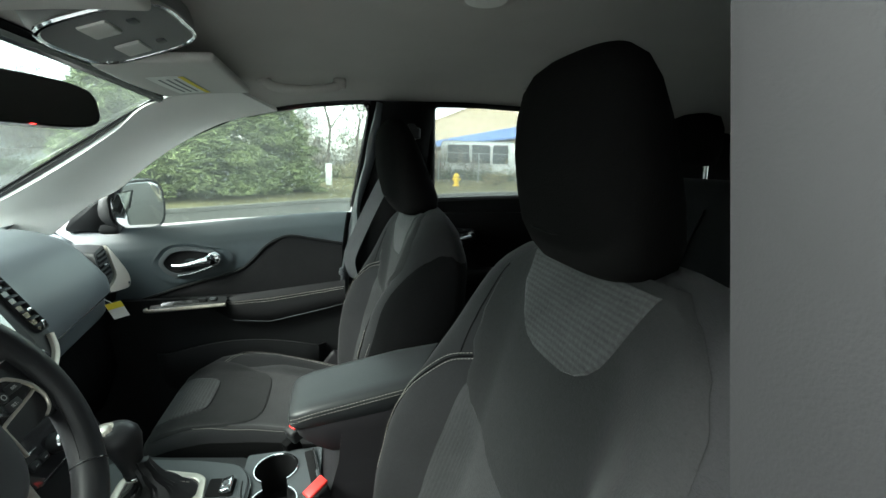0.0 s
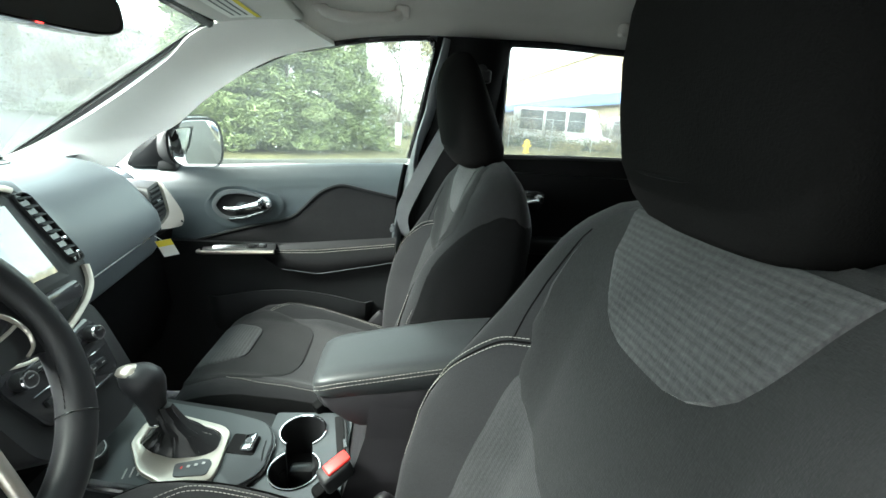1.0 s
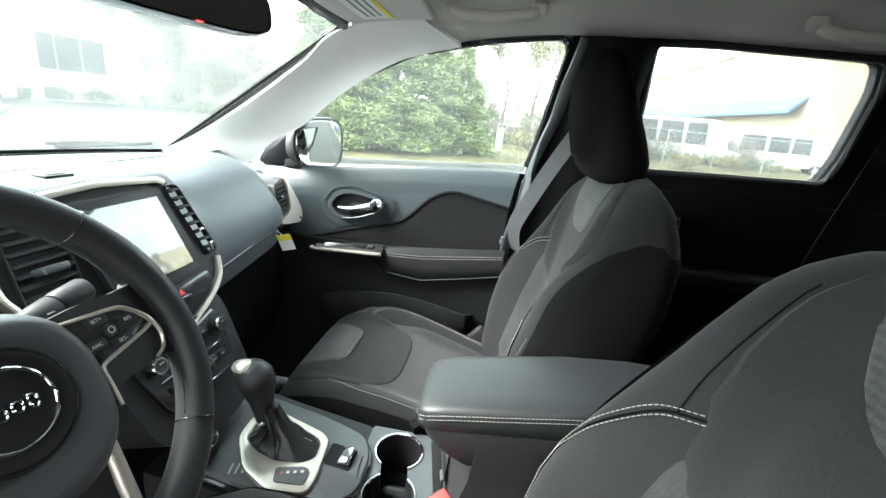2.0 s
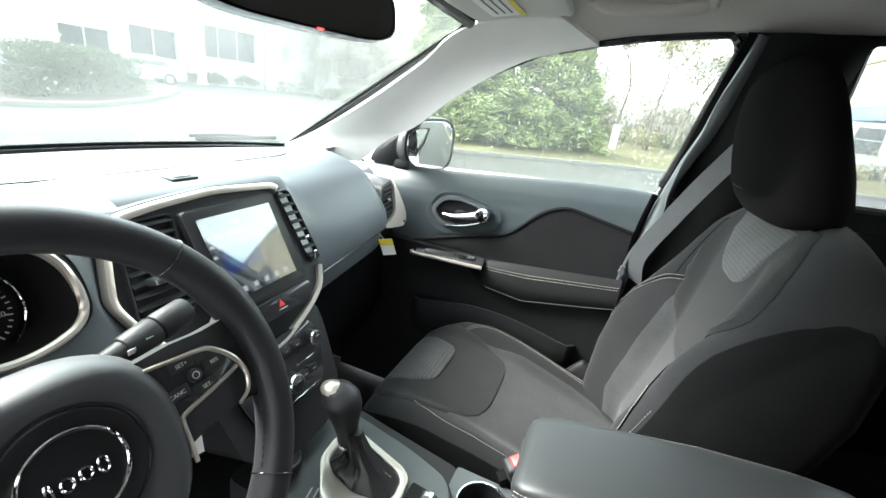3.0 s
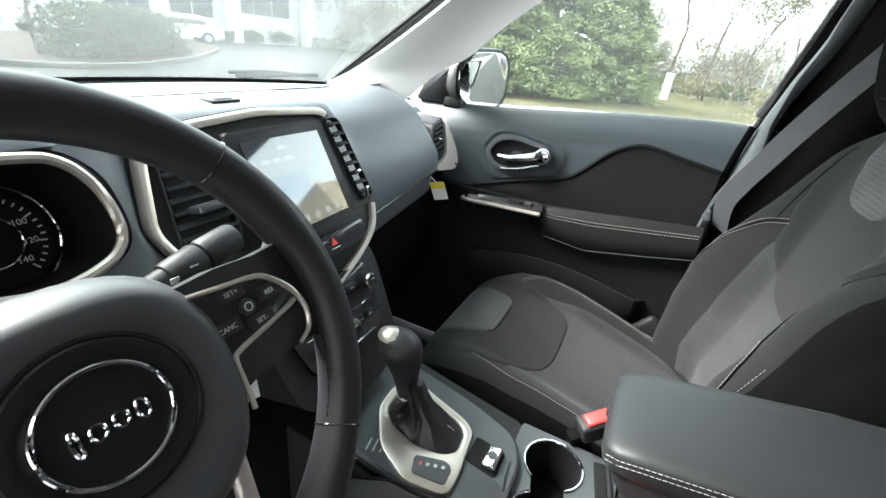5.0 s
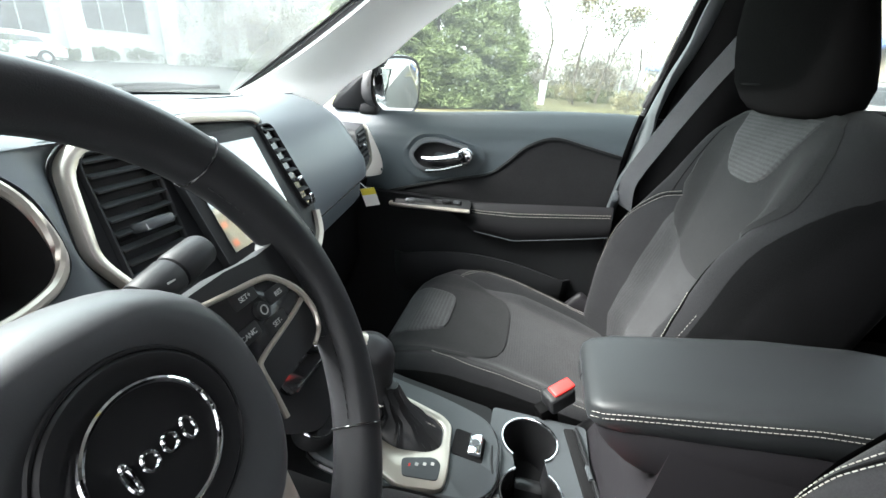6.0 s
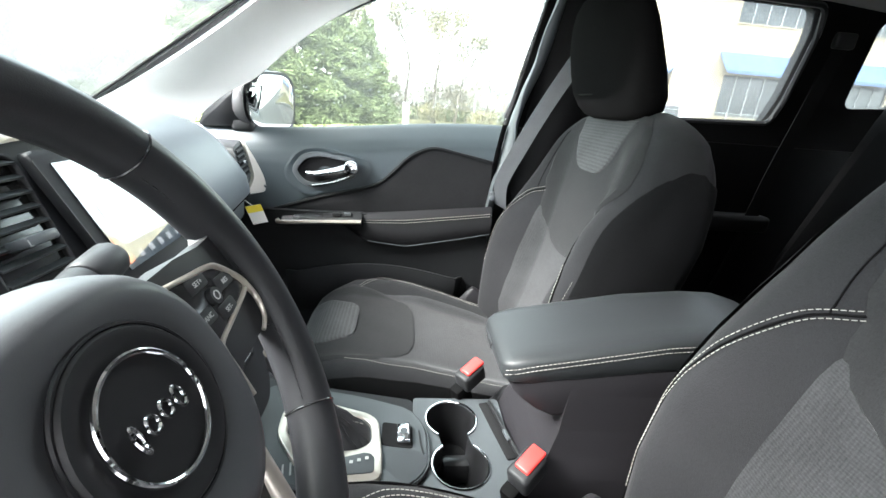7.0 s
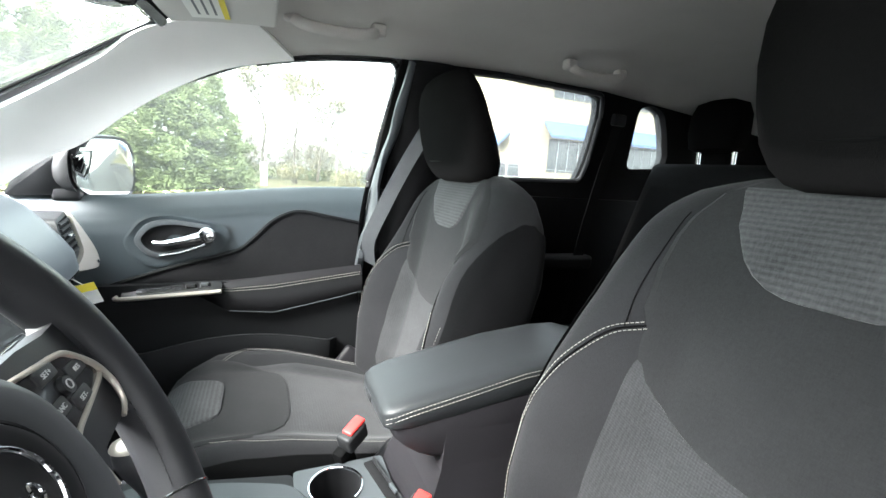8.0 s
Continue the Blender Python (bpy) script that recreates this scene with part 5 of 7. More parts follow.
for s in (1, -1):
    c0 = (s * 0.0495, 1.1265)
    d = part("dial", cyl(gp(*c0, -0.046), gp(*c0, -0.038), 0.042, 0.042, 40), DIAL_BLACK, cl, "black dial with white marks")
    part("chrome_ring", tube([gp(c0[0] + 0.045 * math.cos(a), c0[1] + 0.045 * math.sin(a), -0.034) for a in [2 * math.pi * i / 48 for i in range(48)]], 0.0012, 6, closed=True), CHROME, d, "chrome dial ring")
    part("inner_ring", tube([gp(c0[0] + 0.021 * math.cos(a), c0[1] + 0.021 * math.sin(a), -0.037) for a in [2 * math.pi * i / 48 for i in range(48)]], 0.0009, 5, closed=True), CHROME, d)
    marks = bmesh.new()
    for i in range(29):
        a = radians(219 - 270 * i / 28)
        r0, r1 = (0.0305 if i % 4 == 0 else 0.033), 0.0365
        q = [gp(c0[0] + r * math.cos(a) + k * math.sin(a) * 0.0007, c0[1] + r * math.sin(a) - k * math.cos(a) * 0.0007, -0.0365) for r, k in ((r0, 1), (r1, 1), (r1, -1), (r0, -1))]
        marks.faces.new([marks.verts.new(p) for p in q])
    part("tick_marks", marks, WHITE_PRINT, d, smooth=False)
    rotm = Matrix.Translation(gp(*c0, -0.0362)) @ Matrix.Rotation(radians(73), 4, "X")
    if s > 0:
        for i in range(8):
            a = radians(219 - 270 * i / 7)
            lettering("numeral", str(20 * i), 0.0072, rotm @ Matrix.Translation((0.0255 * math.cos(a), 0.0255 * math.sin(a), 0)), WHITE_PRINT, d)
    else:
        for i in range(9):
            a = radians(225 - 270 * i / 8)
            lettering("numeral", str(i), 0.0072, rotm @ Matrix.Translation((0.0255 * math.cos(a), 0.0255 * math.sin(a), 0)), WHITE_PRINT, d)
    a = radians(222)
    part("needle", slab([gp(c0[0] + r * math.cos(a) + k * math.sin(a), c0[1] + r * math.sin(a) - k * math.cos(a), -0.033) for r, k in ((0.0, 0.0022), (0.034, 0.0006), (0.034, -0.0006), (0.0, -0.0022))], gp(0, 1, -0.035) - gp(0, 1, -0.033)), ORANGE, d, "orange needle", smooth=False)
    part("needle_hub", cyl(gp(*c0, -0.037), gp(*c0, -0.031), 0.008, 0.007, 20), DIAL_BLACK, d)

# ---------------------------------------------------------------- steering wheel
WO, WU, WN = Vector((0.533, 0.560, 1.108)), Vector((0, 0.47, 0.883)).normalized(), Vector((0, -0.883, 0.47)).normalized()
WX = Vector((1, 0, 0))


def wp(a, b, c=0.0):
    return WO + WX * a + WU * b + WN * c


wheel = thing("steering_wheel", WO - WN * 0.10, "black leather steering wheel with chrome-ringed hub", "steering wheel")
RM = 0.1615
rings = []
for i in range(96):
    A = 2 * math.pi * i / 96
    grip = 1 + 0.10 * (math.exp(-((math.degrees(A) - 22) / 10) ** 2) + math.exp(-((math.degrees(A) - 158) / 10) ** 2))
    rings.append([wp((RM + 0.0165 * grip * math.cos(2 * math.pi * j / 18)) * math.cos(A), (RM + 0.0165 * grip * math.cos(2 * math.pi * j / 18)) * math.sin(A), 0.0185 * math.sin(2 * math.pi * j / 18)) for j in range(18)])
rings.append(rings[0])
bm = loft(rings, True, False)
bmesh.ops.remove_doubles(bm, verts=bm.verts, dist=1e-6)
rim = part("rim", bm, LEATHER, wheel, "black leather rim")
for A in (44, -40, 136, 220):
    A = radians(A)
    part("leather_seam", tube([wp((RM + 0.0168 * math.cos(q)) * math.cos(A), (RM + 0.0168 * math.cos(q)) * math.sin(A), 0.0188 * math.sin(q)) for q in [2 * math.pi * j / 24 for j in range(24)]], 0.0008, 5, closed=True), GLOSS_BLACK, rim)
part("rim_stitch", stitches([wp((RM - 0.0162) * math.cos(radians(A)), (RM - 0.0162) * math.sin(radians(A)), 0.004) for A in range(-38, 43, 2)], 0.004, 0.0025, 0.0007), LEATHER, rim)
hub_o = [(0.080 * math.copysign(abs(math.cos(a)) ** 0.75, math.cos(a)), (0.071 if math.sin(a) > 0 else 0.092) * math.copysign(abs(math.sin(a)) ** 0.85, math.sin(a))) for a in [2 * math.pi * i / 48 for i in range(48)]]
part("hub", loft([[wp(x * s, y * s, c) for x, y in hub_o] for s, c in ((0.95, -0.05), (1.0, -0.024), (0.99, -0.014), (0.95, -0.003), (0.90, 0.006), (0.84, 0.0125), (0.79, 0.0158), (0.74, 0.0168), (0.66, 0.0160), (0.58, 0.0145), (0.5, 0.0120), (0.1, 0.0115))]), COVER, wheel, "black airbag cover")
part("hub_groove", tube([wp(0.0425 * math.cos(2 * math.pi * i / 64), 0.0425 * math.sin(2 * math.pi * i / 64), 0.0152) for i in range(64)], 0.0012, 6, closed=True), HUB_BLACK, wheel)
hubm = part("hub_badge", loft([[wp(r * math.cos(2 * math.pi * i / 48), r * math.sin(2 * math.pi * i / 48), c) for i in range(48)] for r, c in ((0.0415, 0.010), (0.0415, 0.0155), (0.0400, 0.0172), (0.0365, 0.0172), (0.0325, 0.0155), (0.0300, 0.0150), (0.002, 0.0155))]), HUB_BLACK, wheel, "black round badge")
part("chrome_ring", tube([wp(0.0285 * math.cos(2 * math.pi * i / 64), 0.0285 * math.sin(2 * math.pi * i / 64), 0.0170) for i in range(64)], 0.0014, 8, closed=True), CHROME, hubm, "chrome ring")
for a, b, w, h in ((-0.0145, -0.001, 0.0030, 0.0135), (-0.0055, -0.001, 0.0065, 0.0080), (0.0045, -0.001, 0.0065, 0.0080), (0.0140, -0.002, 0.0055, 0.0105)):
    part("badge_bar", tube([wp(a + w / 2 * math.cos(q), b + h / 2 * math.sin(q), 0.0172) for q in [2 * math.pi * i / 20 for i in range(20)]], 0.0010, 6, closed=True), CHROME, hubm, "chrome badge shape")

for s in (1, -1):
    spoke = part("spoke", loft([[wp(s * a, b0, -0.012), wp(s * a, b1, -0.012), wp(s * a, b1, c), wp(s * a, b0, c)] for a, b0, b1, c in ((0.055, -0.036, 0.045, 0.004), (0.085, -0.029, 0.047, 0.006), (0.115, -0.028, 0.045, 0.005), (0.135, -0.030, 0.046, 0.003), (0.150, -0.038, 0.060, 0.0), (0.158, -0.045, 0.068, -0.002))]), LEATHER, wheel, "black spoke", smooth=True)
    ring = arc_poly([(s * 0.060, 0.0375, 0), (s * 0.0864, 0.0340, 0), (s * 0.1115, 0.0295, 0), (s * 0.1275, 0.0115, 0), (s * 0.1285, 0.0030, 0), (s * 0.096, -0.0030, 0), (s * 0.060, -0.0095, 0)], 0.006, 4)
    pod = part("switch_pod", slab([wp(p.x, p.y, 0.0085) for p in ring], -WN * 0.008, 0.002), GLOSS_BLACK, spoke, "gloss black switch pod")
    arch = bez(*[wp(s * x, y, 0.0088) for x, y in ((0.060, 0.0378), (0.0864, 0.0345), (0.1025, 0.0325), (0.1135, 0.0285), (0.1285, 0.0125), (0.1340, -0.003), (0.1330, -0.013), (0.1285, -0.0215), (0.1180, -0.0268))], n=6)
    part("silver_trim", tube(arch, lambda t: 0.0024 - 0.0008 * abs(2 * t - 1), 8), SILVER, spoke, "satin silver trim line")
    leg = bez(*[wp(s * x, y, 0.0086) for x, y in ((0.1285, 0.0040), (0.1180, 0.0012), (0.0960, -0.0030), (0.0745, -0.0072), (0.0705, -0.0120), (0.0695, -0.0280), (0.0680, -0.0450))], n=6)
    part("silver_trim", tube(leg, 0.0019, 8), SILVER, spoke, "satin silver trim line")
    for nm, a, b in (("SET+", 0.086, 0.0285), ("RES", 0.1115, 0.0185), ("CANC", 0.0745, 0.0090), ("SET-", 0.0985, 0.0035)):
        k = part("key", slab(arc_poly([wp(s * (a - 0.0105), b + 0.0052, 0.0094), wp(s * (a + 0.0105), b + 0.0052, 0.0094), wp(s * (a + 0.0105), b - 0.0045, 0.0094), wp(s * (a - 0.0105), b - 0.0045, 0.0094)], 0.002, 3), -WN * 0.004, 0.001), BLACK_PLASTIC, pod)
        if s > 0:
            lettering("key_mark", nm, 0.0046, Matrix.Translation(wp(a, b, 0.0096)) @ Matrix((WX, WU, WN)).transposed().to_4x4(), WHITE_PRINT, k)
    part("round_key", cyl(wp(s * 0.0920, 0.0160, 0.008), wp(s * 0.0920, 0.0160, 0.0115), 0.006, 0.0055, 18), BLACK_PLASTIC, pod)
    part("round_mark", tube([wp(s * 0.0920 + 0.0028 * math.cos(q), 0.0160 + 0.0028 * math.sin(q), 0.0117) for q in [2 * math.pi * i / 16 for i in range(16)]], 0.0005, 4, closed=True), WHITE_PRINT, pod)
    low = bez(wp(s * 0.046, -0.060, 0.004), wp(s * 0.040, -0.10, 0.004), wp(s * 0.036, -0.135, 0.002), wp(s * 0.036, -0.160, -0.004))
    part("lower_spoke", tube(low, 0.0065, 10, flat=0.8), SILVER, wheel, "satin silver lower spoke")
part("lower_web", loft([[wp(-w, b, -0.012), wp(w, b, -0.012), wp(w, b, c), wp(-w, b, c)] for w, b, c in ((0.05, -0.06, 0.006), (0.040, -0.10, 0.002), (0.034, -0.16, -0.004))]), BLACK_PLASTIC, wheel)
part("column", loft([[WO - WN * c + Vector((r * 1.1 * math.cos(q), 0, 0)) + WU * (r * math.sin(q)) for q in [2 * math.pi * i / 24 for i in range(24)]] for c, r in ((0.03, 0.045), (0.07, 0.06), (0.22, 0.065))]), BLACK_PLASTIC, wheel, "black column shroud")
# wiper stalk
stalk = thing("wiper_stalk", (0.60, 0.655, 1.10), "black wiper stalk with white marks", "wiper stalk")
sd = Vector((0.705 - 0.59, 0.010, 0.020)).normalized()
s0 = Vector((0.585, 0.655, 1.100))
part("arm", cyl(s0, s0 + sd * 0.07, 0.0095, 0.0115, 18), BLACK_PLASTIC, stalk)
part("twist_ring", cyl(s0 + sd * 0.048, s0 + sd * 0.080, 0.0135, 0.0145, 20, 0.002), BLACK_PLASTIC, stalk, "black twist ring")
part("end_cap", cyl(s0 + sd * 0.081, s0 + sd * 0.118, 0.0150, 0.0135, 20, 0.004), BLACK_PLASTIC, stalk, "black end cap")
for i in range(3):
    part("mark", box(*(s0 + sd * (0.030 + 0.018 * i) + Vector((0, -0.0125, 0.004))), 0.007, 0.0008, 0.005), WHITE_PRINT, stalk)

# ---------------------------------------------------------------- centre console
con = thing("centre_console", (C, 0.45, 0.40), "dark grey centre console with cup holders", "centre console")
KC = 0.885
top_o = arc_poly([(KC - 0.118, 0.70, 0.795), (KC + 0.118, 0.70, 0.795), (KC + 0.112, 0.56, 0.772), (KC + 0.106, 0.412, 0.752), (KC - 0.106, 0.412, 0.752), (KC - 0.112, 0.56, 0.772)], 0.01, 2)
part("body", loft([[Vector((KC + (p.x - KC) * 1.10, p.y, 0.40)) for p in top_o], [Vector((KC + (p.x - KC) * 1.04, p.y, 0.66)) for p in top_o], [Vector((KC + (p.x - KC) * 1.02, p.y, p.z - 0.008)) for p in top_o], [p.copy() for p in top_o]]), BLACK_PLASTIC, con, "black console body")


def kz(y):
    return lerp_table(y, [(0.26, 0.755), (0.40, 0.758), (0.56, 0.777), (0.70, 0.802)])


# raised grey shifter panel: a tongue that ends in a round towards the cup holders
tong = arc_poly([(KC - 0.100, 0.655, 0), (KC + 0.088, 0.650, 0), (KC + 0.080, 0.50, 0), (KC + 0.060, 0.415, 0), (KC + 0.02, 0.392, 0), (KC - 0.05, 0.392, 0), (KC - 0.085, 0.42, 0), (KC - 0.104, 0.52, 0)], 0.045, 6)
part("shifter_panel", loft([[Vector((p.x, p.y, kz(p.y) - 0.01)) for p in tong], [Vector((p.x, p.y, kz(p.y) + 0.010)) for p in tong], [Vector((KC + (p.x - KC) * 0.965, 0.52 + (p.y - 0.52) * 0.975, kz(p.y) + 0.0135)) for p in tong], [Vector((KC + (p.x - KC) * 0.5, 0.52 + (p.y - 0.52) * 0.5, kz(0.52 + (p.y - 0.52) * 0.5) + 0.0135)) for p in tong]]), GREY_PANEL, con, "grey shifter panel")
part("panel_gap", tube([Vector((p.x * 1.0, p.y, kz(p.y) + 0.004)) for p in tong], 0.004, 6, closed=True), GLOSS_BLACK, con)
# cup holders: two wells joined by a channel, sunk into a tray
CA, CB, CR = Vector((KC + 0.053, 0.350, 0)), Vector((KC - 0.040, 0.345, 0)), 0.0420
ring_a = [CA + Vector((CR * math.cos(q), CR * math.sin(q), 0)) for q in [radians(-146 + 292 * i / 30) for i in range(31)]]
ring_b = [CB + Vector((CR * math.cos(q), CR * math.sin(q), 0)) for q in [radians(34 + 292 * i / 30) for i in range(31)]]
well = ring_a + ring_b
tray_o = arc_poly([(KC + 0.106, 0.412, 0), (KC + 0.104, 0.262, 0), (KC - 0.104, 0.262, 0), (KC - 0.106, 0.412, 0)], 0.008, 3)
bm = bmesh.new()
es = []
for ring in (tray_o, well):
    vs = [bm.verts.new((p.x, p.y, 0.757)) for p in ring]
    es += [bm.edges.new((vs[i], vs[(i + 1) % len(vs)])) for i in range(len(vs))]
bmesh.ops.triangle_fill(bm, edges=es, use_beauty=True)
ret = bmesh.ops.extrude_face_region(bm, geom=bm.faces[:])
bmesh.ops.translate(bm, vec=Vector((0, 0, -0.05)), verts=[g for g in ret["geom"] if isinstance(g, bmesh.types.BMVert)])
tray = part("cup_tray", bm, GREY_PANEL, con, "grey cup holder tray", smooth=False)
part("tray_foot", loft([[Vector((p.x, p.y, z)) for p in tray_o] for z in (0.40, 0.66)]), BLACK_PLASTIC, con, smooth=False)
wc = (CA + CB) / 2
part("well", loft([[Vector((wc.x + (p.x - wc.x) * k, wc.y + (p.y - wc.y) * k, z)) for p in well] for k, z in ((0.995, 0.7545), (0.97, 0.74), (0.92, 0.672), (0.5, 0.671))], caps=False), CUP, tray, "black cup well")
for ring in (ring_a, ring_b):
    part("bright_rim", tube([Vector((p.x, p.y, 0.7585)) for p in ring], 0.0018, 6), CHROME, tray, "bright rim")
part("cup_mat", loft([[Vector((wc.x + (p.x - wc.x) * k, wc.y + (p.y - wc.y) * k, z)) for p in well] for k, z in ((0.91, 0.6735), (0.90, 0.676), (0.05, 0.677))]), DEEP_BLACK, tray, "black cup mat")
part("divider", box(wc.x, wc.y - 0.004, 0.700, 0.026, 0.045, 0.04, 0.008, 2), CUP, tray)
# side slot beside the cup holders
SLOT_TURN = Matrix.Rotation(radians(11), 4, "Z")
part("slot", box(KC + 0.030, 0.278, 0.7575, 0.125, 0.016, 0.006, 0.002, 2, SLOT_TURN), DEEP_BLACK, con)
part("slot_lid", box(KC + 0.032, 0.2675, 0.760, 0.125, 0.005, 0.010, 0.002, 2, SLOT_TURN), BLACK_PLASTIC, con, "black slot lid")
part("slot_latch", box(KC + 0.010, 0.2670, 0.765, 0.022, 0.006, 0.006, 0.0015, 2, SLOT_TURN), GREY_PANEL, con)
# shifter frame, boot, lever and selector window
sf_o = arc_poly([(0.856, 0.604, 0), (0.905, 0.607, 0), (0.938, 0.585, 0), (0.917, 0.484, 0), (0.904, 0.467, 0), (0.830, 0.457, 0), (0.796, 0.458, 0), (0.783, 0.515, 0), (0.806, 0.566, 0)], 0.014, 5)
sf_i = arc_poly([(0.862, 0.592, 0), (0.903, 0.595, 0), (0.925, 0.578, 0), (0.904, 0.488, 0), (0.893, 0.478, 0), (0.862, 0.474, 0), (0.846, 0.490, 0), (0.836, 0.530, 0), (0.846, 0.570, 0)], 0.010, 5)
gear = thing("gear_lever", (KC, 0.55, 0.78), "black gear lever with leather boot in a silver frame", "gear lever")
part("silver_frame", frame_slab([Vector((p.x, p.y, kz(p.y) + 0.021)) for p in sf_o], [Vector((p.x, p.y, kz(p.y) + 0.019)) for p in sf_i], (0, 0, -0.012), 0.003), SILVER, gear, "satin silver frame")
kb = Vector((0.881, 0.545, 0))
part("boot", loft([[Vector((kb.x + (p.x - kb.x) * s + dx + 0.0035 * math.sin(2.1 * i + 5 * k) * (1 - abs(s - 0.6)), kb.y + (p.y - kb.y) * s + dy, kz(p.y) * (1 - k) + 0.855 * k + 0.012)) for i, p in enumerate(sf_i)] for s, k, dx, dy in ((0.99, 0.0, 0, 0), (0.90, 0.10, 0, 0), (0.70, 0.2, 0, 0), (0.55, 0.34, 0, 0.0), (0.40, 0.5, 0, 0.008), (0.34, 0.62, 0, 0.012), (0.29, 0.8, 0, 0.018), (0.27, 0.9, 0, 0.020))]), BOOT, gear, "black leather boot with soft folds")
part("boot_seam", stitches([Vector((0.886 - 0.006 * t, 0.548 - 0.062 * t, 0.826 - 0.028 * math.sqrt(t) + 0.001)) for t in [i / 16 for i in range(17)]], 0.005, 0.002, 0.0008), THREAD, gear, "pale sewn seam")
kn0, kn1 = Vector((KC - 0.003, 0.569, 0.828)), Vector((KC - 0.004, 0.592, 0.931))
prof = [(0.0, 0.0135), (0.04, 0.016), (0.12, 0.0155), (0.35, 0.0185), (0.55, 0.0245), (0.72, 0.0285), (0.85, 0.0275), (0.94, 0.021), (0.985, 0.011), (1.0, 0.003)]
part("knob", loft([[kn0.lerp(kn1, t) + Vector((r * math.cos(q), r * 1.12 * math.sin(q), 0)) for q in [2 * math.pi * j / 28 for j in range(28)]] for t, r in prof]), LEATHER, gear, "black leather gear knob")
part("collar", cyl(kn0 + Vector((0, 0, -0.004)), kn0 + Vector((0, 0, 0.003)), 0.0165, 0.0165, 24, 0.001), CHROME, gear, "bright collar")
part("knob_cap", loft([[kn0.lerp(kn1, t) + Vector((r * math.cos(q) - 0.004, r * 1.1 * math.sin(q) + 0.010, 0.0022)) for q in [2 * math.pi * j / 24 for j in range(24)]] for t, r in ((0.90, 0.0185), (0.95, 0.0155), (0.985, 0.009), (1.0, 0.003))]), SILVER, gear, "satin silver knob cap")
win = arc_poly([(0.797, 0.512, 0), (0.822, 0.520, 0), (0.838, 0.478, 0), (0.832, 0.468, 0), (0.806, 0.467, 0)], 0.006, 3)
sw = part("selector_window", slab([Vector((p.x, p.y, kz(p.y) + 0.0225)) for p in win], (0, 0, -0.005), 0.001), GREY_PANEL, gear, "smoked selector window")
for i, ch in enumerate("PRND"):
    part("selector_mark", box(0.815 + 0.0032 * i, 0.508 - 0.010 * i, kz(0.50) + 0.0232, 0.0045, 0.0045, 0.0006), RED if i == 0 else WHITE_PRINT, sw)
# parking brake switch in its well
bw = lambda x, y, dz: Vector((x, y, kz(y) + dz))
part("brake_well", slab(arc_poly([bw(0.861, 0.461, 0.0150), bw(0.906, 0.461, 0.0150), bw(0.904, 0.415, 0.0150), bw(0.859, 0.415, 0.0150)], 0.006), (0, 0, -0.004)), DEEP_BLACK, con, smooth=False)
part("brake_switch", box(0.882, 0.4285, kz(0.43) + 0.019, 0.036, 0.020, 0.010, 0.003, 3, Matrix.Rotation(radians(-12), 4, "X")), CHROME, con, "bright parking brake switch")
part("brake_mark", cyl(bw(0.882, 0.4285, 0.0235), bw(0.882, 0.4285, 0.0255), 0.006, 0.006, 20), GREY_PANEL, con)
for y_ in (0.474, 0.403):
    part("finger_hollow", tube(bez(bw(0.850, y_ - 0.004, 0.0135), bw(0.872, y_, 0.0138), bw(0.896, y_ + 0.002, 0.0135)), 0.0016, 6), BLACK_PLASTIC, con)
# drive mode dial
dd = Vector((KC - 0.075, 0.640, 0.812))
dial = part("mode_dial", cyl(dd, dd + Vector((0, -0.006, 0.022)), 0.029, 0.027, 32, 0.002), BLACK_PLASTIC, con, "black drive mode dial")
part("chrome_ring", cyl(dd + Vector((0, -0.0055, 0.0205)), dd + Vector((0, -0.0065, 0.0235)), 0.0255, 0.024, 32), CHROME, dial)
part("dial_face", cyl(dd + Vector((0, -0.006, 0.0225)), dd + Vector((0, -0.0067, 0.0245)), 0.0225, 0.0225, 32), GLOSS_BLACK, dial)
for i in range(5):
    part("mode_mark", box(KC - 0.088 + 0.003 * i, 0.600 - 0.009 * i, kz(0.58) + 0.0142, 0.020 if i else 0.008, 0.0024, 0.0006, 0, 1, Matrix.Rotation(radians(12), 4, "Z")), ORANGE if i == 0 else WHITE_PRINT, con)
# cubby under the heater with sockets
part("cubby_floor", box(KC + 0.02, 0.73, 0.800, 0.18, 0.10, 0.01, 0.003), GLOSS_BLACK, con)
part("socket_panel", box(KC + 0.0, 0.775, 0.835, 0.15, 0.012, 0.06, 0.006, 2, Matrix.Rotation(radians(-25), 4, "X")), BLACK_PLASTIC, con)
part("power_socket", box(KC - 0.01, 0.745, 0.826, 0.034, 0.014, 0.026, 0.005, 2, Matrix.Rotation(radians(-25), 4, "X")), GREY_PANEL, con)
part("usb_socket", box(KC - 0.052, 0.748, 0.832, 0.022, 0.012, 0.012, 0.002, 1, Matrix.Rotation(radians(-25), 4, "X")), CHROME, con)

# arm rest box behind the cup holders
box_t = thing("armrest_box", (0.90, 0.13, 0.40), "black stitched armrest on a grey storage box", "armrest")


def lid_ring(y, w, z0, z1, c, px=0.45, pz=0.5):
    """A section across the lid: flat-topped with round shoulders."""
    out = []
    for i in range(28):
        q = 2 * math.pi * i / 28
        out.append(Vector((c + w * math.copysign(abs(math.cos(q)) ** px, math.cos(q)), y, (z0 + z1) / 2 + (z1 - z0) / 2 * math.copysign(abs(math.sin(q)) ** pz, math.sin(q)))))
    return out


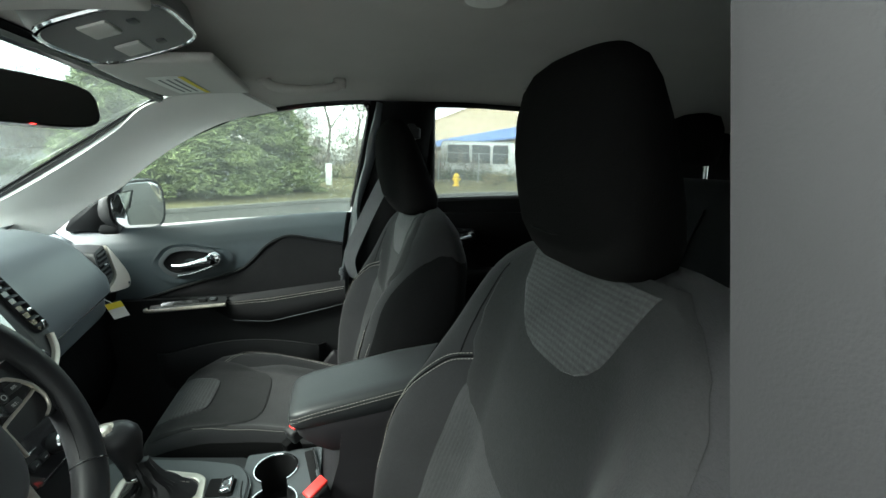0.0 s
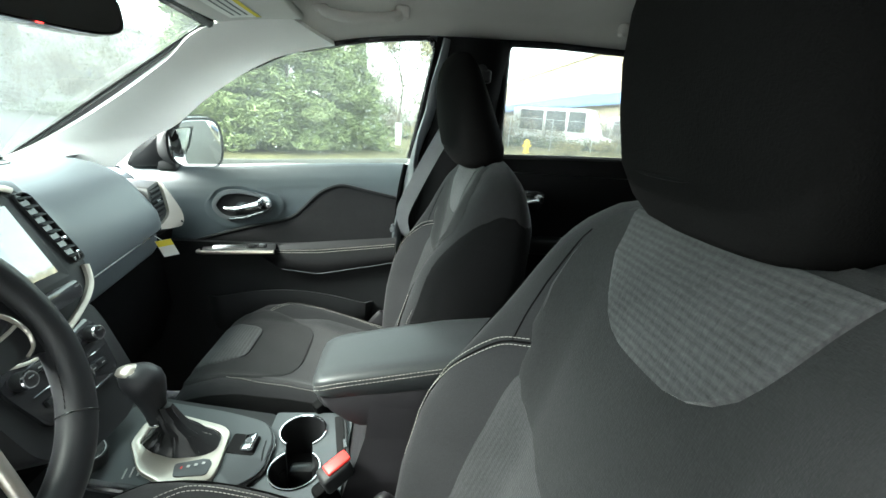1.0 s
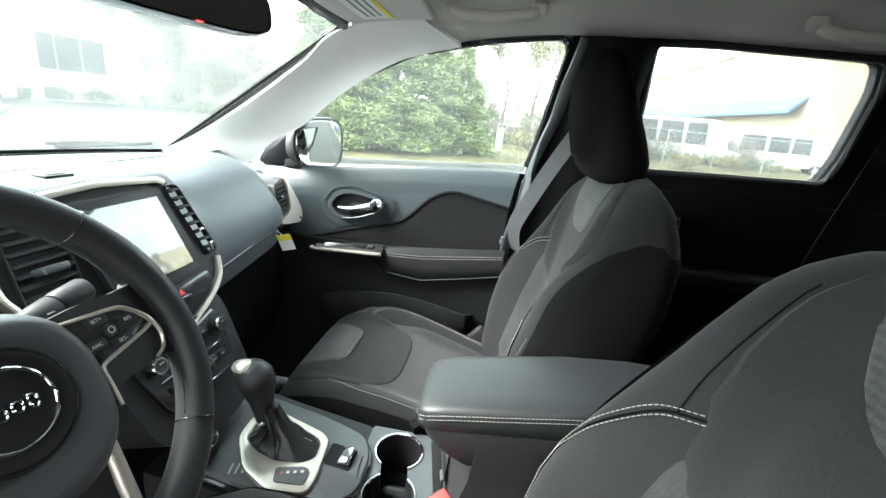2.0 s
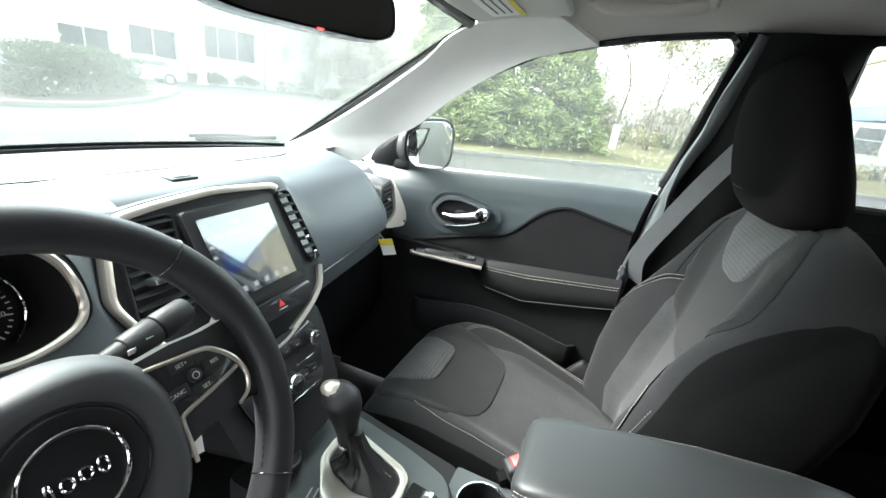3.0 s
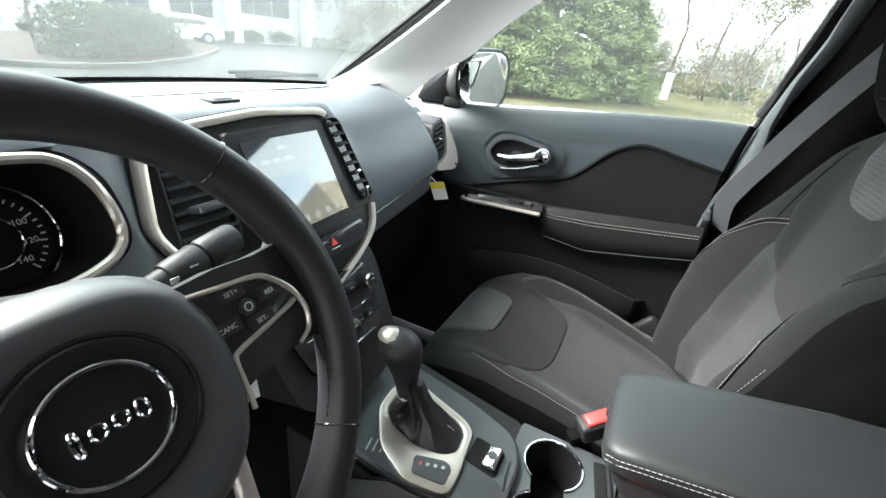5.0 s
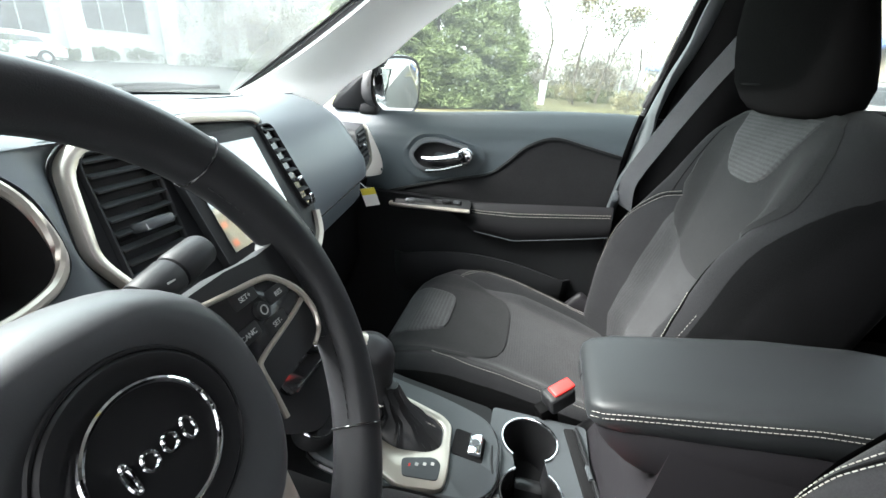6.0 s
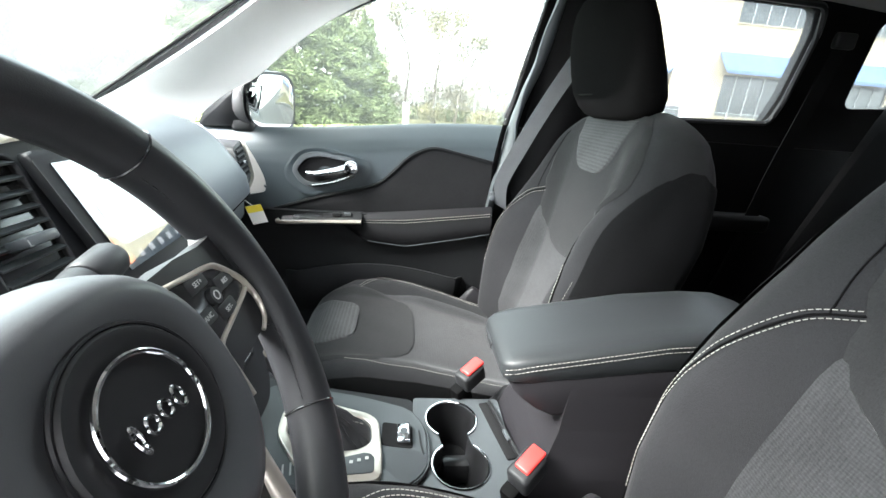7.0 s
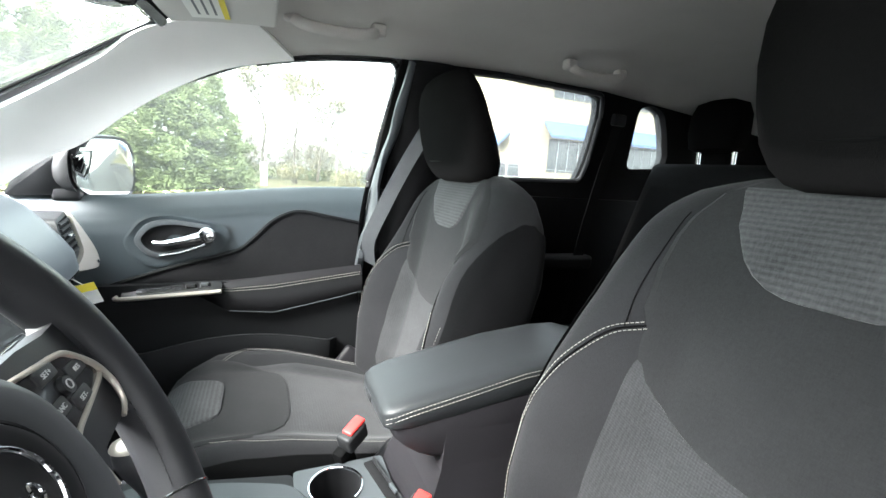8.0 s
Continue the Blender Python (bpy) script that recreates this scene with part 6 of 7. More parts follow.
lid_rows = ((0.310, 0.050, 0.925, 0.938), (0.306, 0.062, 0.918, 0.945), (0.295, 0.070, 0.915, 0.951), (0.27, 0.0735, 0.915, 0.959), (0.20, 0.0750, 0.922, 0.972), (0.10, 0.0755, 0.935, 0.990), (0.0, 0.0765, 0.940, 0.999), (-0.05, 0.0765, 0.940, 0.998), (-0.085, 0.073, 0.945, 0.988), (-0.095, 0.06, 0.955, 0.972))
lid = part("lid", loft([lid_ring(y, w, z0, z1, 0.888, 0.36, 0.36) for y, w, z0, z1 in lid_rows]), ARM_VINYL, box_t, "black padded lid")
for s in (1, -1):
    for dz in (0.0, -0.0065):
        part("seam", stitches([Vector((0.888 + s * (lerp_table(-y, [(-r[0], r[1]) for r in lid_rows[1:]]) + 0.0004), y, lerp_table(-y, [(-r[0], r[3]) for r in lid_rows[1:]]) - (0.0115 if s < 0 else 0.0095) + dz)) for y in [0.305 - 0.012 * i for i in range(31)]], 0.0040, 0.0016, 0.0004), THREAD, lid, "pale sewn seam")
skirt_rows = ((0.300, 0.055, 0.918, 0.935), (0.292, 0.066, 0.905, 0.935), (0.278, 0.070, 0.896, 0.937), (0.258, 0.0725, 0.884, 0.940), (0.235, 0.0735, 0.873, 0.942), (0.20, 0.074, 0.871, 0.945), (0.10, 0.0745, 0.874, 0.955), (0.0, 0.075, 0.880, 0.960), (-0.08, 0.072, 0.89, 0.960))
part("skirt", loft([lid_ring(y, w, z0 - 0.010 * smooth01((0.31 - y) / 0.05), z1, 0.888, 0.30, 0.30) for y, w, z0, z1 in skirt_rows]), SKIRT, box_t, "black vinyl skirt of the lid")
part("box", loft([[Vector((0.893 + w * sx, y, z)) for sx, y in ((-1, y0), (1, y0), (1, y1), (-1, y1))] for z, w, y0, y1 in ((0.40, 0.10, 0.262, -0.09), (0.74, 0.098, 0.262, -0.09), (0.775, 0.094, 0.252, -0.09), (0.81, 0.088, 0.238, -0.09), (0.85, 0.083, 0.226, -0.085), (0.92, 0.078, 0.218, -0.08))]), SKIRT, box_t, "dark grey storage box", smooth=False)
part("latch", box(0.905, 0.308, 0.928, 0.030, 0.008, 0.012, 0.003), BLACK_PLASTIC, box_t)

# ---------------------------------------------------------------- overhead things
rvm = thing("rear_view_mirror", (0.87, 0.62, 1.45), "black rear-view mirror hanging at the windscreen", "mirror")
ro = [Vector((0.838 + 0.122 * math.copysign(abs(math.cos(a)) ** 0.45, math.cos(a)), 0.633, 1.444 + 0.034 * math.copysign(abs(math.sin(a)) ** 0.6, math.sin(a)))) for a in [2 * math.pi * i / 36 for i in range(36)]]
rc = Vector((0.838, 0.633, 1.444))
tiltm = Matrix.Translation(rc) @ Matrix.Rotation(radians(-18), 4, "Z") @ Matrix.Rotation(radians(-8), 4, "X") @ Matrix.Translation(-rc)
b_ = loft([[rc + (p - rc) * s + Vector((0, y, 0)) for p in ro] for y, s in ((-0.012, 0.97), (-0.014, 1.0), (0.0, 1.02), (0.015, 0.97), (0.028, 0.80), (0.032, 0.5))])
b_.transform(tiltm)
part("housing", b_, GLOSS_BLACK, rvm)
b_ = loft([[rc + (p - rc) * s + Vector((0, y, 0)) for p in ro] for y, s in ((-0.0145, 0.95), (-0.016, 0.94))])
b_.transform(tiltm)
part("mirror_glass", b_, DIM_MIRROR, rvm, "dark mirror glass")
part("lamp", box(0.846, 0.6145, 1.4145, 0.012, 0.004, 0.004, 0.001, 1), glow("red_lamp", (1.0, 0.03, 0.03), 0.2), rvm, "small red lamp")
part("stem", join(cyl((0.87, 0.65, 1.455), (0.885, 0.70, 1.515), 0.012), box(0.885, 0.700, 1.505, 0.06, 0.05, 0.07, 0.015, 3)), BLACK_PLASTIC, rvm)

for s in (1, -1):
    v = thing("sun_visor", (C + s * 0.30, 0.50, 1.53), "pale grey sun visor folded against the roof", "sun visor", "sun visors")
    vf = lambda u, w: Vector((C + s * (0.135 + 0.340 * u), 0.425 + 0.195 * w + 0.012 * math.sin(math.pi * u) * w, 1.560 - 0.022 * w - 0.006 * u + 0.003 * math.sin(math.pi * w)))
    b_ = sheet(vf, 12, 8, 0.018)
    es = [e for e in b_.edges if len(e.link_faces) == 2 and e.calc_face_angle(0) > 0.9]
    bmesh.ops.bevel(b_, geom=es, offset=0.007, segments=3, profile=0.5, affect="EDGES")
    part("board", b_, VISOR_CLOTH, v)
    part("warning_label", sheet(lambda u, w: vf(0.35 + 0.55 * u, 0.42 + 0.33 * w) + Vector((0, 0, -0.0186)), 6, 4, 0.001), PAPER, v, "white printed label")
    for i in range(3):
        part("label_line", sheet(lambda u, w: vf(0.42 + 0.42 * u, 0.52 + 0.07 * i + 0.02 * w) + Vector((0, 0, -0.0199)), 2, 1, 0.0004), GREY_STRIP, v)
    part("label_band", sheet(lambda u, w: vf(0.35 + 0.55 * u, 0.42 + 0.05 * w) + Vector((0, 0, -0.0199)), 6, 2, 0.0005), YELLOW, v)


def grab(y0, y1, side, z):
    g = thing("grab_handle", (C + side * 0.49, (y0 + y1) / 2, z - 0.02), "pale grey grab handle under the roof rail", "grab handle", "grab handles")
    x = C + side * 0.497
    part("bar", tube(bez((x + side * 0.02, y0, z + 0.03), (x, y0 - 0.004, z + 0.004), (x - side * 0.018, y0 - 0.03, z - 0.012), (x - side * 0.022, (y0 + y1) / 2, z - 0.016), (x - side * 0.018, y1 + 0.03, z - 0.008), (x, y1 + 0.004, z + 0.006), (x + side * 0.02, y1, z + 0.03), n=6), 0.0125, 10, flat=0.8, up=(1, 0, 0.2)), HEADLINER, g)
    for y in (y0, y1):
        part("mount", box(x + side * 0.005, y, z + 0.010, 0.030, 0.036, 0.03, 0.009, 3), HEADLINER, g)


grab(0.392, 0.200, 1, 1.568)
grab(-0.36, -0.55, 1, 1.578)

oc = thing("overhead_console", (C, 0.50, 1.53), "grey overhead lamp console with a bright rim", "overhead console")
TILT_OC = Matrix.Translation((C, 0.508, 1.545)) @ Matrix.Rotation(radians(-20), 4, "X")


def ocp(bm):
    bm.transform(TILT_OC)
    return bm


sq = lambda a, b, z, n=40: [Vector((a * math.copysign(abs(math.cos(q)) ** 0.5, math.cos(q)), b * math.copysign(abs(math.sin(q)) ** 0.55, math.sin(q)), z)) for q in [2 * math.pi * i / n for i in range(n)]]
part("body", ocp(loft([sq(0.112, 0.088, 0.050), sq(0.110, 0.086, 0.012), sq(0.104, 0.080, 0.0), sq(0.096, 0.072, -0.004), sq(0.02, 0.02, -0.002)])), CONSOLE_GREY, oc)
for s in (1, -1):
    lens = part("lamp_lens", ocp(box(s * 0.050, 0.012, -0.003, 0.050, 0.036, 0.008, 0.003, 2)), PAPER, oc, "frosted lamp lens")
    part("push_button", ocp(box(s * 0.050, -0.030, -0.003, 0.018, 0.012, 0.006, 0.002, 2)), GREY_PANEL, oc)
part("bright_rim", ocp(tube(sq(0.104, 0.080, -0.001, 48), 0.0042, 8, closed=True)), CHROME, oc, "bright rim")
dl = thing("roof_lamp", (0.78, -0.01, 1.61), "round frosted lamp in the headliner", "roof lamp")
part("rim", cyl((0.775, 0.0, 1.640), (0.775, 0.0, 1.612), 0.05, 0.044, 32, 0.004), HEADLINER, dl)
part("lens", cyl((0.775, 0.0, 1.616), (0.775, 0.0, 1.609), 0.034, 0.031, 32, 0.002), PAPER, dl, "frosted lens")

# yellow and white card hanging under the dashboard
tag = thing("paper_tag", (1.345, 0.785, 0.955), "small white paper tag with a yellow band", "tag")
tgm = lambda u, w: Vector((1.330 + 0.024 * u + 0.016 * w, 0.795 - 0.026 * u - 0.010 * w, 0.998 - 0.046 * w + 0.002 * u))
part("card", sheet(tgm, 4, 6, 0.0008), PAPER, tag)
part("yellow_band", sheet(lambda u, w: tgm(u, w * 0.36) + Vector((-0.0010, -0.0010, 0.0002)), 4, 3, 0.0006), YELLOW, tag, "yellow band")
part("string", tube([(1.335, 0.780, 1.000), (1.333, 0.795, 1.012)], 0.001, 5), PAPER, tag)

# white card below the steering column
ct = thing("white_card", (0.687, 0.655, 0.936), "small white card hanging under the steering column", "card")
part("card", sheet(lambda u, w: Vector((0.678 + 0.019 * u, 0.655 - 0.003 * w, 0.968 - 0.005 * u - 0.028 * w)), 2, 3, 0.0008), PAPER, ct)
part("string", tube([(0.687, 0.657, 0.965), (0.684, 0.664, 0.990), (0.660, 0.668, 1.02)], 0.0008, 5), PAPER, ct)

# ---------------------------------------------------------------- rear bench
rear = thing("rear_bench", (C, -0.8, 0.40), "cloth rear bench with folded headrests, darkened by colour for shade", "rear seat")


def bench_ring(z, f, b):
    return [Vector((C + 0.64 * math.copysign(abs(math.cos(q)) ** 0.25, math.cos(q)), (f + b) / 2 + (f - b) / 2 * math.copysign(abs(math.sin(q)) ** 0.6, math.sin(q)), z)) for q in [2 * math.pi * i / 48 for i in range(48)]]


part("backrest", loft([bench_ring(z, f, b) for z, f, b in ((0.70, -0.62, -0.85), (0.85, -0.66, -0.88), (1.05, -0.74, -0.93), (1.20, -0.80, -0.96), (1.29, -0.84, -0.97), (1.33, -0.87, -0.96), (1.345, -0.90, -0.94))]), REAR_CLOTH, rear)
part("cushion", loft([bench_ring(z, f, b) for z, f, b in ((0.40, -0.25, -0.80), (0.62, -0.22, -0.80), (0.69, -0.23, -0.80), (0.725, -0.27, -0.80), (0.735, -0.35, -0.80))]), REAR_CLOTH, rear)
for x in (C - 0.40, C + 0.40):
    part("insert", sheet(lambda u, w: Vector((x - 0.16 + 0.32 * u, lerp_table(0.80 + 0.46 * w, [(0.85, -0.655), (1.05, -0.735), (1.20, -0.795), (1.29, -0.836)]) + 0.004, 0.80 + 0.46 * w)), 8, 10, 0.004), REAR_CLOTH, rear, "cloth insert darkened for shade")
for x in (C - 0.41, C, C + 0.41):
    h = part("headrest", loft([[Vector((x + 0.68 * w * math.copysign(abs(math.cos(q)) ** 0.6, math.cos(q)), -0.905 + t * math.copysign(abs(math.sin(q)) ** 0.7, math.sin(q)), z)) for q in [2 * math.pi * i / 28 for i in range(28)]] for z, w, t in ((1.385, 0.10, 0.035), (1.395, 0.12, 0.05), (1.44, 0.13, 0.058), (1.50, 0.128, 0.055), (1.535, 0.11, 0.042), (1.547, 0.06, 0.02))]), HEAD_CLOTH, rear, "black cloth headrest")
    for s in (1, -1):
        part("post", cyl((x + s * 0.06, -0.915, 1.32), (x + s * 0.06, -0.91, 1.40), 0.0065, n=12), CHROME, h, "chrome headrest post")
rb = thing("rear_belt", (1.52, -0.70, 0.75), "rear seat belt on the pillar, darkened for shade", "seat belt")
part("webbing", loft([[p + Vector((0, -0.022, 0)), p + Vector((-0.003, -0.022, 0)), p + Vector((-0.003, 0.022, 0)), p + Vector((0, 0.022, 0))] for p in bez((1.515, -0.69, 1.47), (1.535, -0.67, 1.30), (1.53, -0.62, 1.10), (1.50, -0.55, 0.85), (1.48, -0.50, 0.745), n=6)]), REAR_CLOTH, rb)
part("loop", box(1.512, -0.69, 1.48, 0.02, 0.06, 0.04, 0.008, 3), BLACK_PLASTIC, rb)


# ---------------------------------------------------------------- outside: ground and road
GRASS = surface("winter_grass", (0.11, 0.095, 0.035), 0.95, grain=25, bump=1.0, vary=0.35, blotch=1.2, depth=0.05)
MULCH = surface("bark_mulch", (0.062, 0.034, 0.024), 0.95, grain=30, bump=1.0, vary=0.4, blotch=2.0, depth=0.05)
KERB = surface("concrete_kerb", (0.17, 0.16, 0.145), 0.85, grain=40, bump=0.4, vary=0.12, depth=0.003)
CONIFER = leaf_mat("conifer_leaf", (0.215, 0.250, 0.100), 0.42)
TWIG = leaf_mat("bare_twigs", (0.22, 0.19, 0.155), 0.5)
HEDGE_LEAF = leaf_mat("hedge_leaf", (0.075, 0.095, 0.045), 0.5)
SHRUB_LEAF = leaf_mat("shrub_leaf", (0.07, 0.09, 0.03), 0.5)
DRY_LEAF = leaf_mat("dry_leaf", (0.22, 0.19, 0.10), 0.4)
BARK = surface("bark", (0.13, 0.105, 0.085), 0.9, grain=60, bump=0.8, vary=0.3, depth=0.01)
WHITE_WALL = surface("white_render", (0.55, 0.55, 0.52), 0.8, grain=20, bump=0.2, vary=0.05, blotch=0.5)
CREAM = surface("cream_render", (0.46, 0.38, 0.27), 0.8, grain=20, bump=0.2, vary=0.06, blotch=0.5)
DARK_GLASS = surface("dark_window", (0.06, 0.065, 0.07), 0.12, grain=3, bump=0.02, vary=0.3, blotch=0.8)
BLUE = surface("blue_awning", (0.10, 0.17, 0.36), 0.6, grain=30, bump=0.1, vary=0.1, blotch=0.8)
VAN_WHITE = surface("white_van_paint", (0.74, 0.74, 0.72), 0.3, grain=10, bump=0.0, vary=0.03, coat=0.4)
TYRE = surface("tyre", (0.02, 0.02, 0.02), 0.8, grain=80, bump=0.3)
GALV = surface("galvanised_steel", (0.42, 0.43, 0.43), 0.45, metal=0.6, grain=80, bump=0.1)
HYDRANT = surface("yellow_hydrant_paint", (0.75, 0.50, 0.03), 0.5, grain=60, bump=0.2)
rng = random.Random(4)

bm = bmesh.new()
bmesh.ops.create_grid(bm, x_segments=2, y_segments=2, size=400)
solid("ground", bm, ASPHALT, "wet grey asphalt car park", "asphalt", "structure", smooth=False)


# unseen wall, added to block sky light at the doorway and bounce some back
solid("wall_behind", box(-0.95, -0.9, 2.2, 0.25, 9.0, 4.4, 0.02), surface("light_block_render", (0.26, 0.25, 0.24), 0.9, grain=40, bump=0.4, vary=0.2, blotch=1.5, depth=0.004), "unseen pale wall added to block and bounce doorway light", "wall", "structure")


def plot(name, pts, mat, label, h=0.10, category="verge"):
    """A raised bed with a kerb round it."""
    p = thing(name, (sum(q[0] for q in pts) / len(pts), sum(q[1] for q in pts) / len(pts), 0), label, category, kind="structure")
    ring = arc_poly([(x, y, 0) for x, y in pts], 1.6, 5)
    c = sum(ring, Vector()) / len(ring)
    inner = [q + (c - q).normalized() * 0.16 for q in ring]
    part("kerb", frame_slab([q + Vector((0, 0, h + 0.02)) for q in ring], [q + Vector((0, 0, h + 0.02)) for q in inner], (0, 0, -h - 0.03), 0.02), KERB, p, "pale concrete kerb")
    part("bed", slab([q + Vector((0, 0, h)) for q in inner], (0, 0, -h)), mat, p, smooth=False)
    return p


plot("verge", [(17.5, 10.4), (12.6, 8.8), (10.7, 6.4), (10.9, 4.3), (12.2, 2.6), (14.2, 0.2), (15.6, -2.6), (18.0, -7.0), (22, -40), (90, -40), (90, 11.5)], GRASS, "yellowish winter grass verge with a kerb")
plot("planting_bed", [(-8, 15.4), (3.9, 15.2), (5.2, 12.3), (7.4, 12.4), (11.1, 15.2), (15.5, 19.8), (17.5, 23.5), (8, 24.0), (-8, 22.0)], MULCH, "brown mulch island with a kerb")


def leaf_cloud(centres, count, size, seed, flat=0.0, droop=0.0, slim=0.35):
    """Many small leaf blades scattered in clumps; each blade a bent quad."""
    r = np.random.RandomState(seed)
    c = np.repeat(np.array(centres, float), count, axis=0)
    n = len(c)
    unit = lambda a: a / (np.linalg.norm(a, axis=1, keepdims=True) + 1e-9)
    p = c[:, :3] + unit(r.normal(size=(n, 3))) * c[:, 3:] * (r.uniform(0.45, 1.0, (n, 1)) ** 0.5)
    a = r.normal(size=(n, 3))
    a[:, 2] = a[:, 2] * (1 - flat) - droop
    a = unit(a)
    b = unit(np.cross(a, r.normal(size=(n, 3))))
    s = size * r.uniform(0.6, 1.4, (n, 1))
    v = np.stack((p - a * s, p + b * s * slim, p + a * s, p - b * s * slim), axis=1).reshape(-1, 3)
    me = bpy.data.meshes.new("leaves")
    me.from_pydata(v.tolist(), [], np.arange(4 * n).reshape(-1, 4).tolist())
    return me


def leaves(name, me, mat, parent, label=""):
    me.materials.append(mat)
    ob = new(name, me)
    ob.parent = parent
    ob.matrix_local = WORLD[parent].inverted()
    WORLD[ob] = WORLD[parent].copy()
    return tagged(ob, label, kind="stuff")


def conifer(x, y, h, r, seed):
    t = thing("conifer_tree", (x, y, 0.08), "bushy green conifer with drooping sprays", "conifer", "conifer row")
    q = random.Random(seed)
    part("trunk", tube([(x, y, 0.05), (x + 0.05, y, h * 0.5), (x, y, h * 0.95)], lambda s: 0.11 * (1 - 0.9 * s), 8), BARK, t)
    cs, n = [], []
    for i in range(60):
        z = h * (0.03 + 0.95 * i / 60)
        rr = r * (1 - (i / 60) ** 1.3 * 0.85)
        for _ in range(2):
            a = q.uniform(0, 6.283)
            k_ = q.uniform(0.5, 1.05)
            cs.append((x + rr * k_ * math.cos(a), y + rr * k_ * math.sin(a), z + q.uniform(-0.25, 0.35), rr * q.uniform(0.3, 0.5), rr * q.uniform(0.3, 0.5), q.uniform(0.16, 0.34)))
            n.append(190)
    leaves("crown", leaf_cloud(cs, n, 0.125, seed, 0.45, 0.25, 0.15), CONIFER, t, "feathery green sprays")


for i, (x, y, h, r) in enumerate(((13.7, 6.2, 4.4, 1.25), (14.0, 5.3, 4.4, 1.5), (15.2, 4.0, 4.5, 1.5), (16.4, 2.9, 4.3, 1.4), (17.4, 2.0, 3.7, 1.2))):
    conifer(x, y, h, r, 20 + i)


def bare_tree(x, y, h, seed, leafy=0, label="bare winter tree with thin grey branches"):
    t = thing("bare_tree", (x, y, 0.05), label, "tree", "bare trees")
    q = random.Random(seed)
    limbs = []

    def grow(p, d, length, rad, depth):
        pts = [p]
        for k in range(3):
            d = (d + Vector((q.uniform(-0.25, 0.25), q.uniform(-0.25, 0.25), q.uniform(-0.05, 0.18)))).normalized()
            pts.append(pts[-1] + d * length / 3)
        limbs.append(tube(pts, lambda s: rad * (1 - 0.5 * s), 5 if depth < 3 else 3))
        tips.append(pts[-1])
        if depth:
            for k in range(3):
                grow(pts[q.choice((2, 3))], (d + Vector((q.uniform(-0.8, 0.8), q.uniform(-0.8, 0.8), q.uniform(0, 0.5)))).normalized(), length * q.uniform(0.55, 0.75), rad * 0.5, depth - 1)
    tips = []
    grow(Vector((x, y, 0)), Vector((0, 0, 1)), h * 0.42, h * 0.016, 4)
    part("trunk", limbs[0], BARK, t)
    part("branches", join(*limbs[1:]), BARK, t)
    if leafy:
        leaves("crown", leaf_cloud([(p.x, p.y, p.z, 0.5, 0.5, 0.4) for p in tips], [leafy] * len(tips), 0.075, seed), DRY_LEAF, t, "sparse dry leaves")


for i, (x, y, h, lf) in enumerate(((26, 3.5, 9, 30), (25, 0.5, 7.0, 40), (27, -2.5, 6, 22), (30, 6, 10, 24), (24, 6.5, 8, 24), (29, 9, 11, 20), (28, -4.5, 5.0, 6), (23.5, 2.2, 7.5, 34), (24.5, -1.2, 6.0, 26))):
    bare_tree(x, y, h, 60 + i, lf)
for i, (x, y, h) in enumerate(((6.3, 14.6, 5.5), (3.2, 17, 6.0), (1.5, 15.5, 5.0))):
    bare_tree(x, y, h, 80 + i)


# winter wood beyond the verge: countless bare twigs and dry undergrowth
wood = thing("woodland", (40, 4, 0), "grey-brown winter woodland beyond the verge", "woodland")
q = random.Random(31)
wcs = []
for k in range(420):
    y = q.uniform(-16, 34)
    top = lerp_table(y, [(-16, 1.6), (-9, 2.2), (-3, 4.2), (2, 6.5), (8, 9.0), (34, 11.0)]) * q.uniform(0.55, 1.15)
    x = q.uniform(29, 36) if y < 10 else q.uniform(31, 40)
    wcs.append((x, y, top * q.uniform(0.15, 0.85), q.uniform(0.5, 1.2), q.uniform(0.5, 1.2), q.uniform(0.5, 1.3)))
leaves("twigs", leaf_cloud(wcs, [170] * len(wcs), 0.34, 33, -0.6, 0.0, 0.03), TWIG, wood, "thin bare twigs")
leaves("dry_foliage", leaf_cloud([(x, y, z * 0.7, a * 1.2, b * 1.2, c) for x, y, z, a, b, c in wcs[:260]], [60] * 260, 0.10, 34, 0.2, 0.1, 0.4), DRY_LEAF, wood, "sparse dry leaves")
leaves("undergrowth", leaf_cloud([(28.5 + q.uniform(0, 3), q.uniform(-16, 30), 0.4, 0.9, 1.2, 0.5) for k in range(120)], [110] * 120, 0.12, 35, 0.0, 0.0, 0.25), SHRUB_LEAF, wood, "olive undergrowth")


def clump(name, label, x, y, z0, rx, ry, rz, n, size, mat, seed, cat="shrub", group=""):
    t = thing(name, (x, y, z0), label, cat, group)
    q = random.Random(seed)
    part("stems", join(*[tube([(x, y, z0), (x + q.uniform(-1, 1) * rx * 0.6, y + q.uniform(-1, 1) * ry * 0.6, z0 + rz * 1.3)], 0.012, 4) for _ in range(6)]), BARK, t)
    cs = [(x + q.uniform(-1, 1) * rx * 0.7, y + q.uniform(-1, 1) * ry * 0.7, z0 + rz * q.uniform(0.45, 1.55), rx * 0.35, ry * 0.35, rz * 0.4) for _ in range(24)]
    leaves("crown", leaf_cloud(cs, [n // 24] * 24, size, seed), mat, t)
    return t


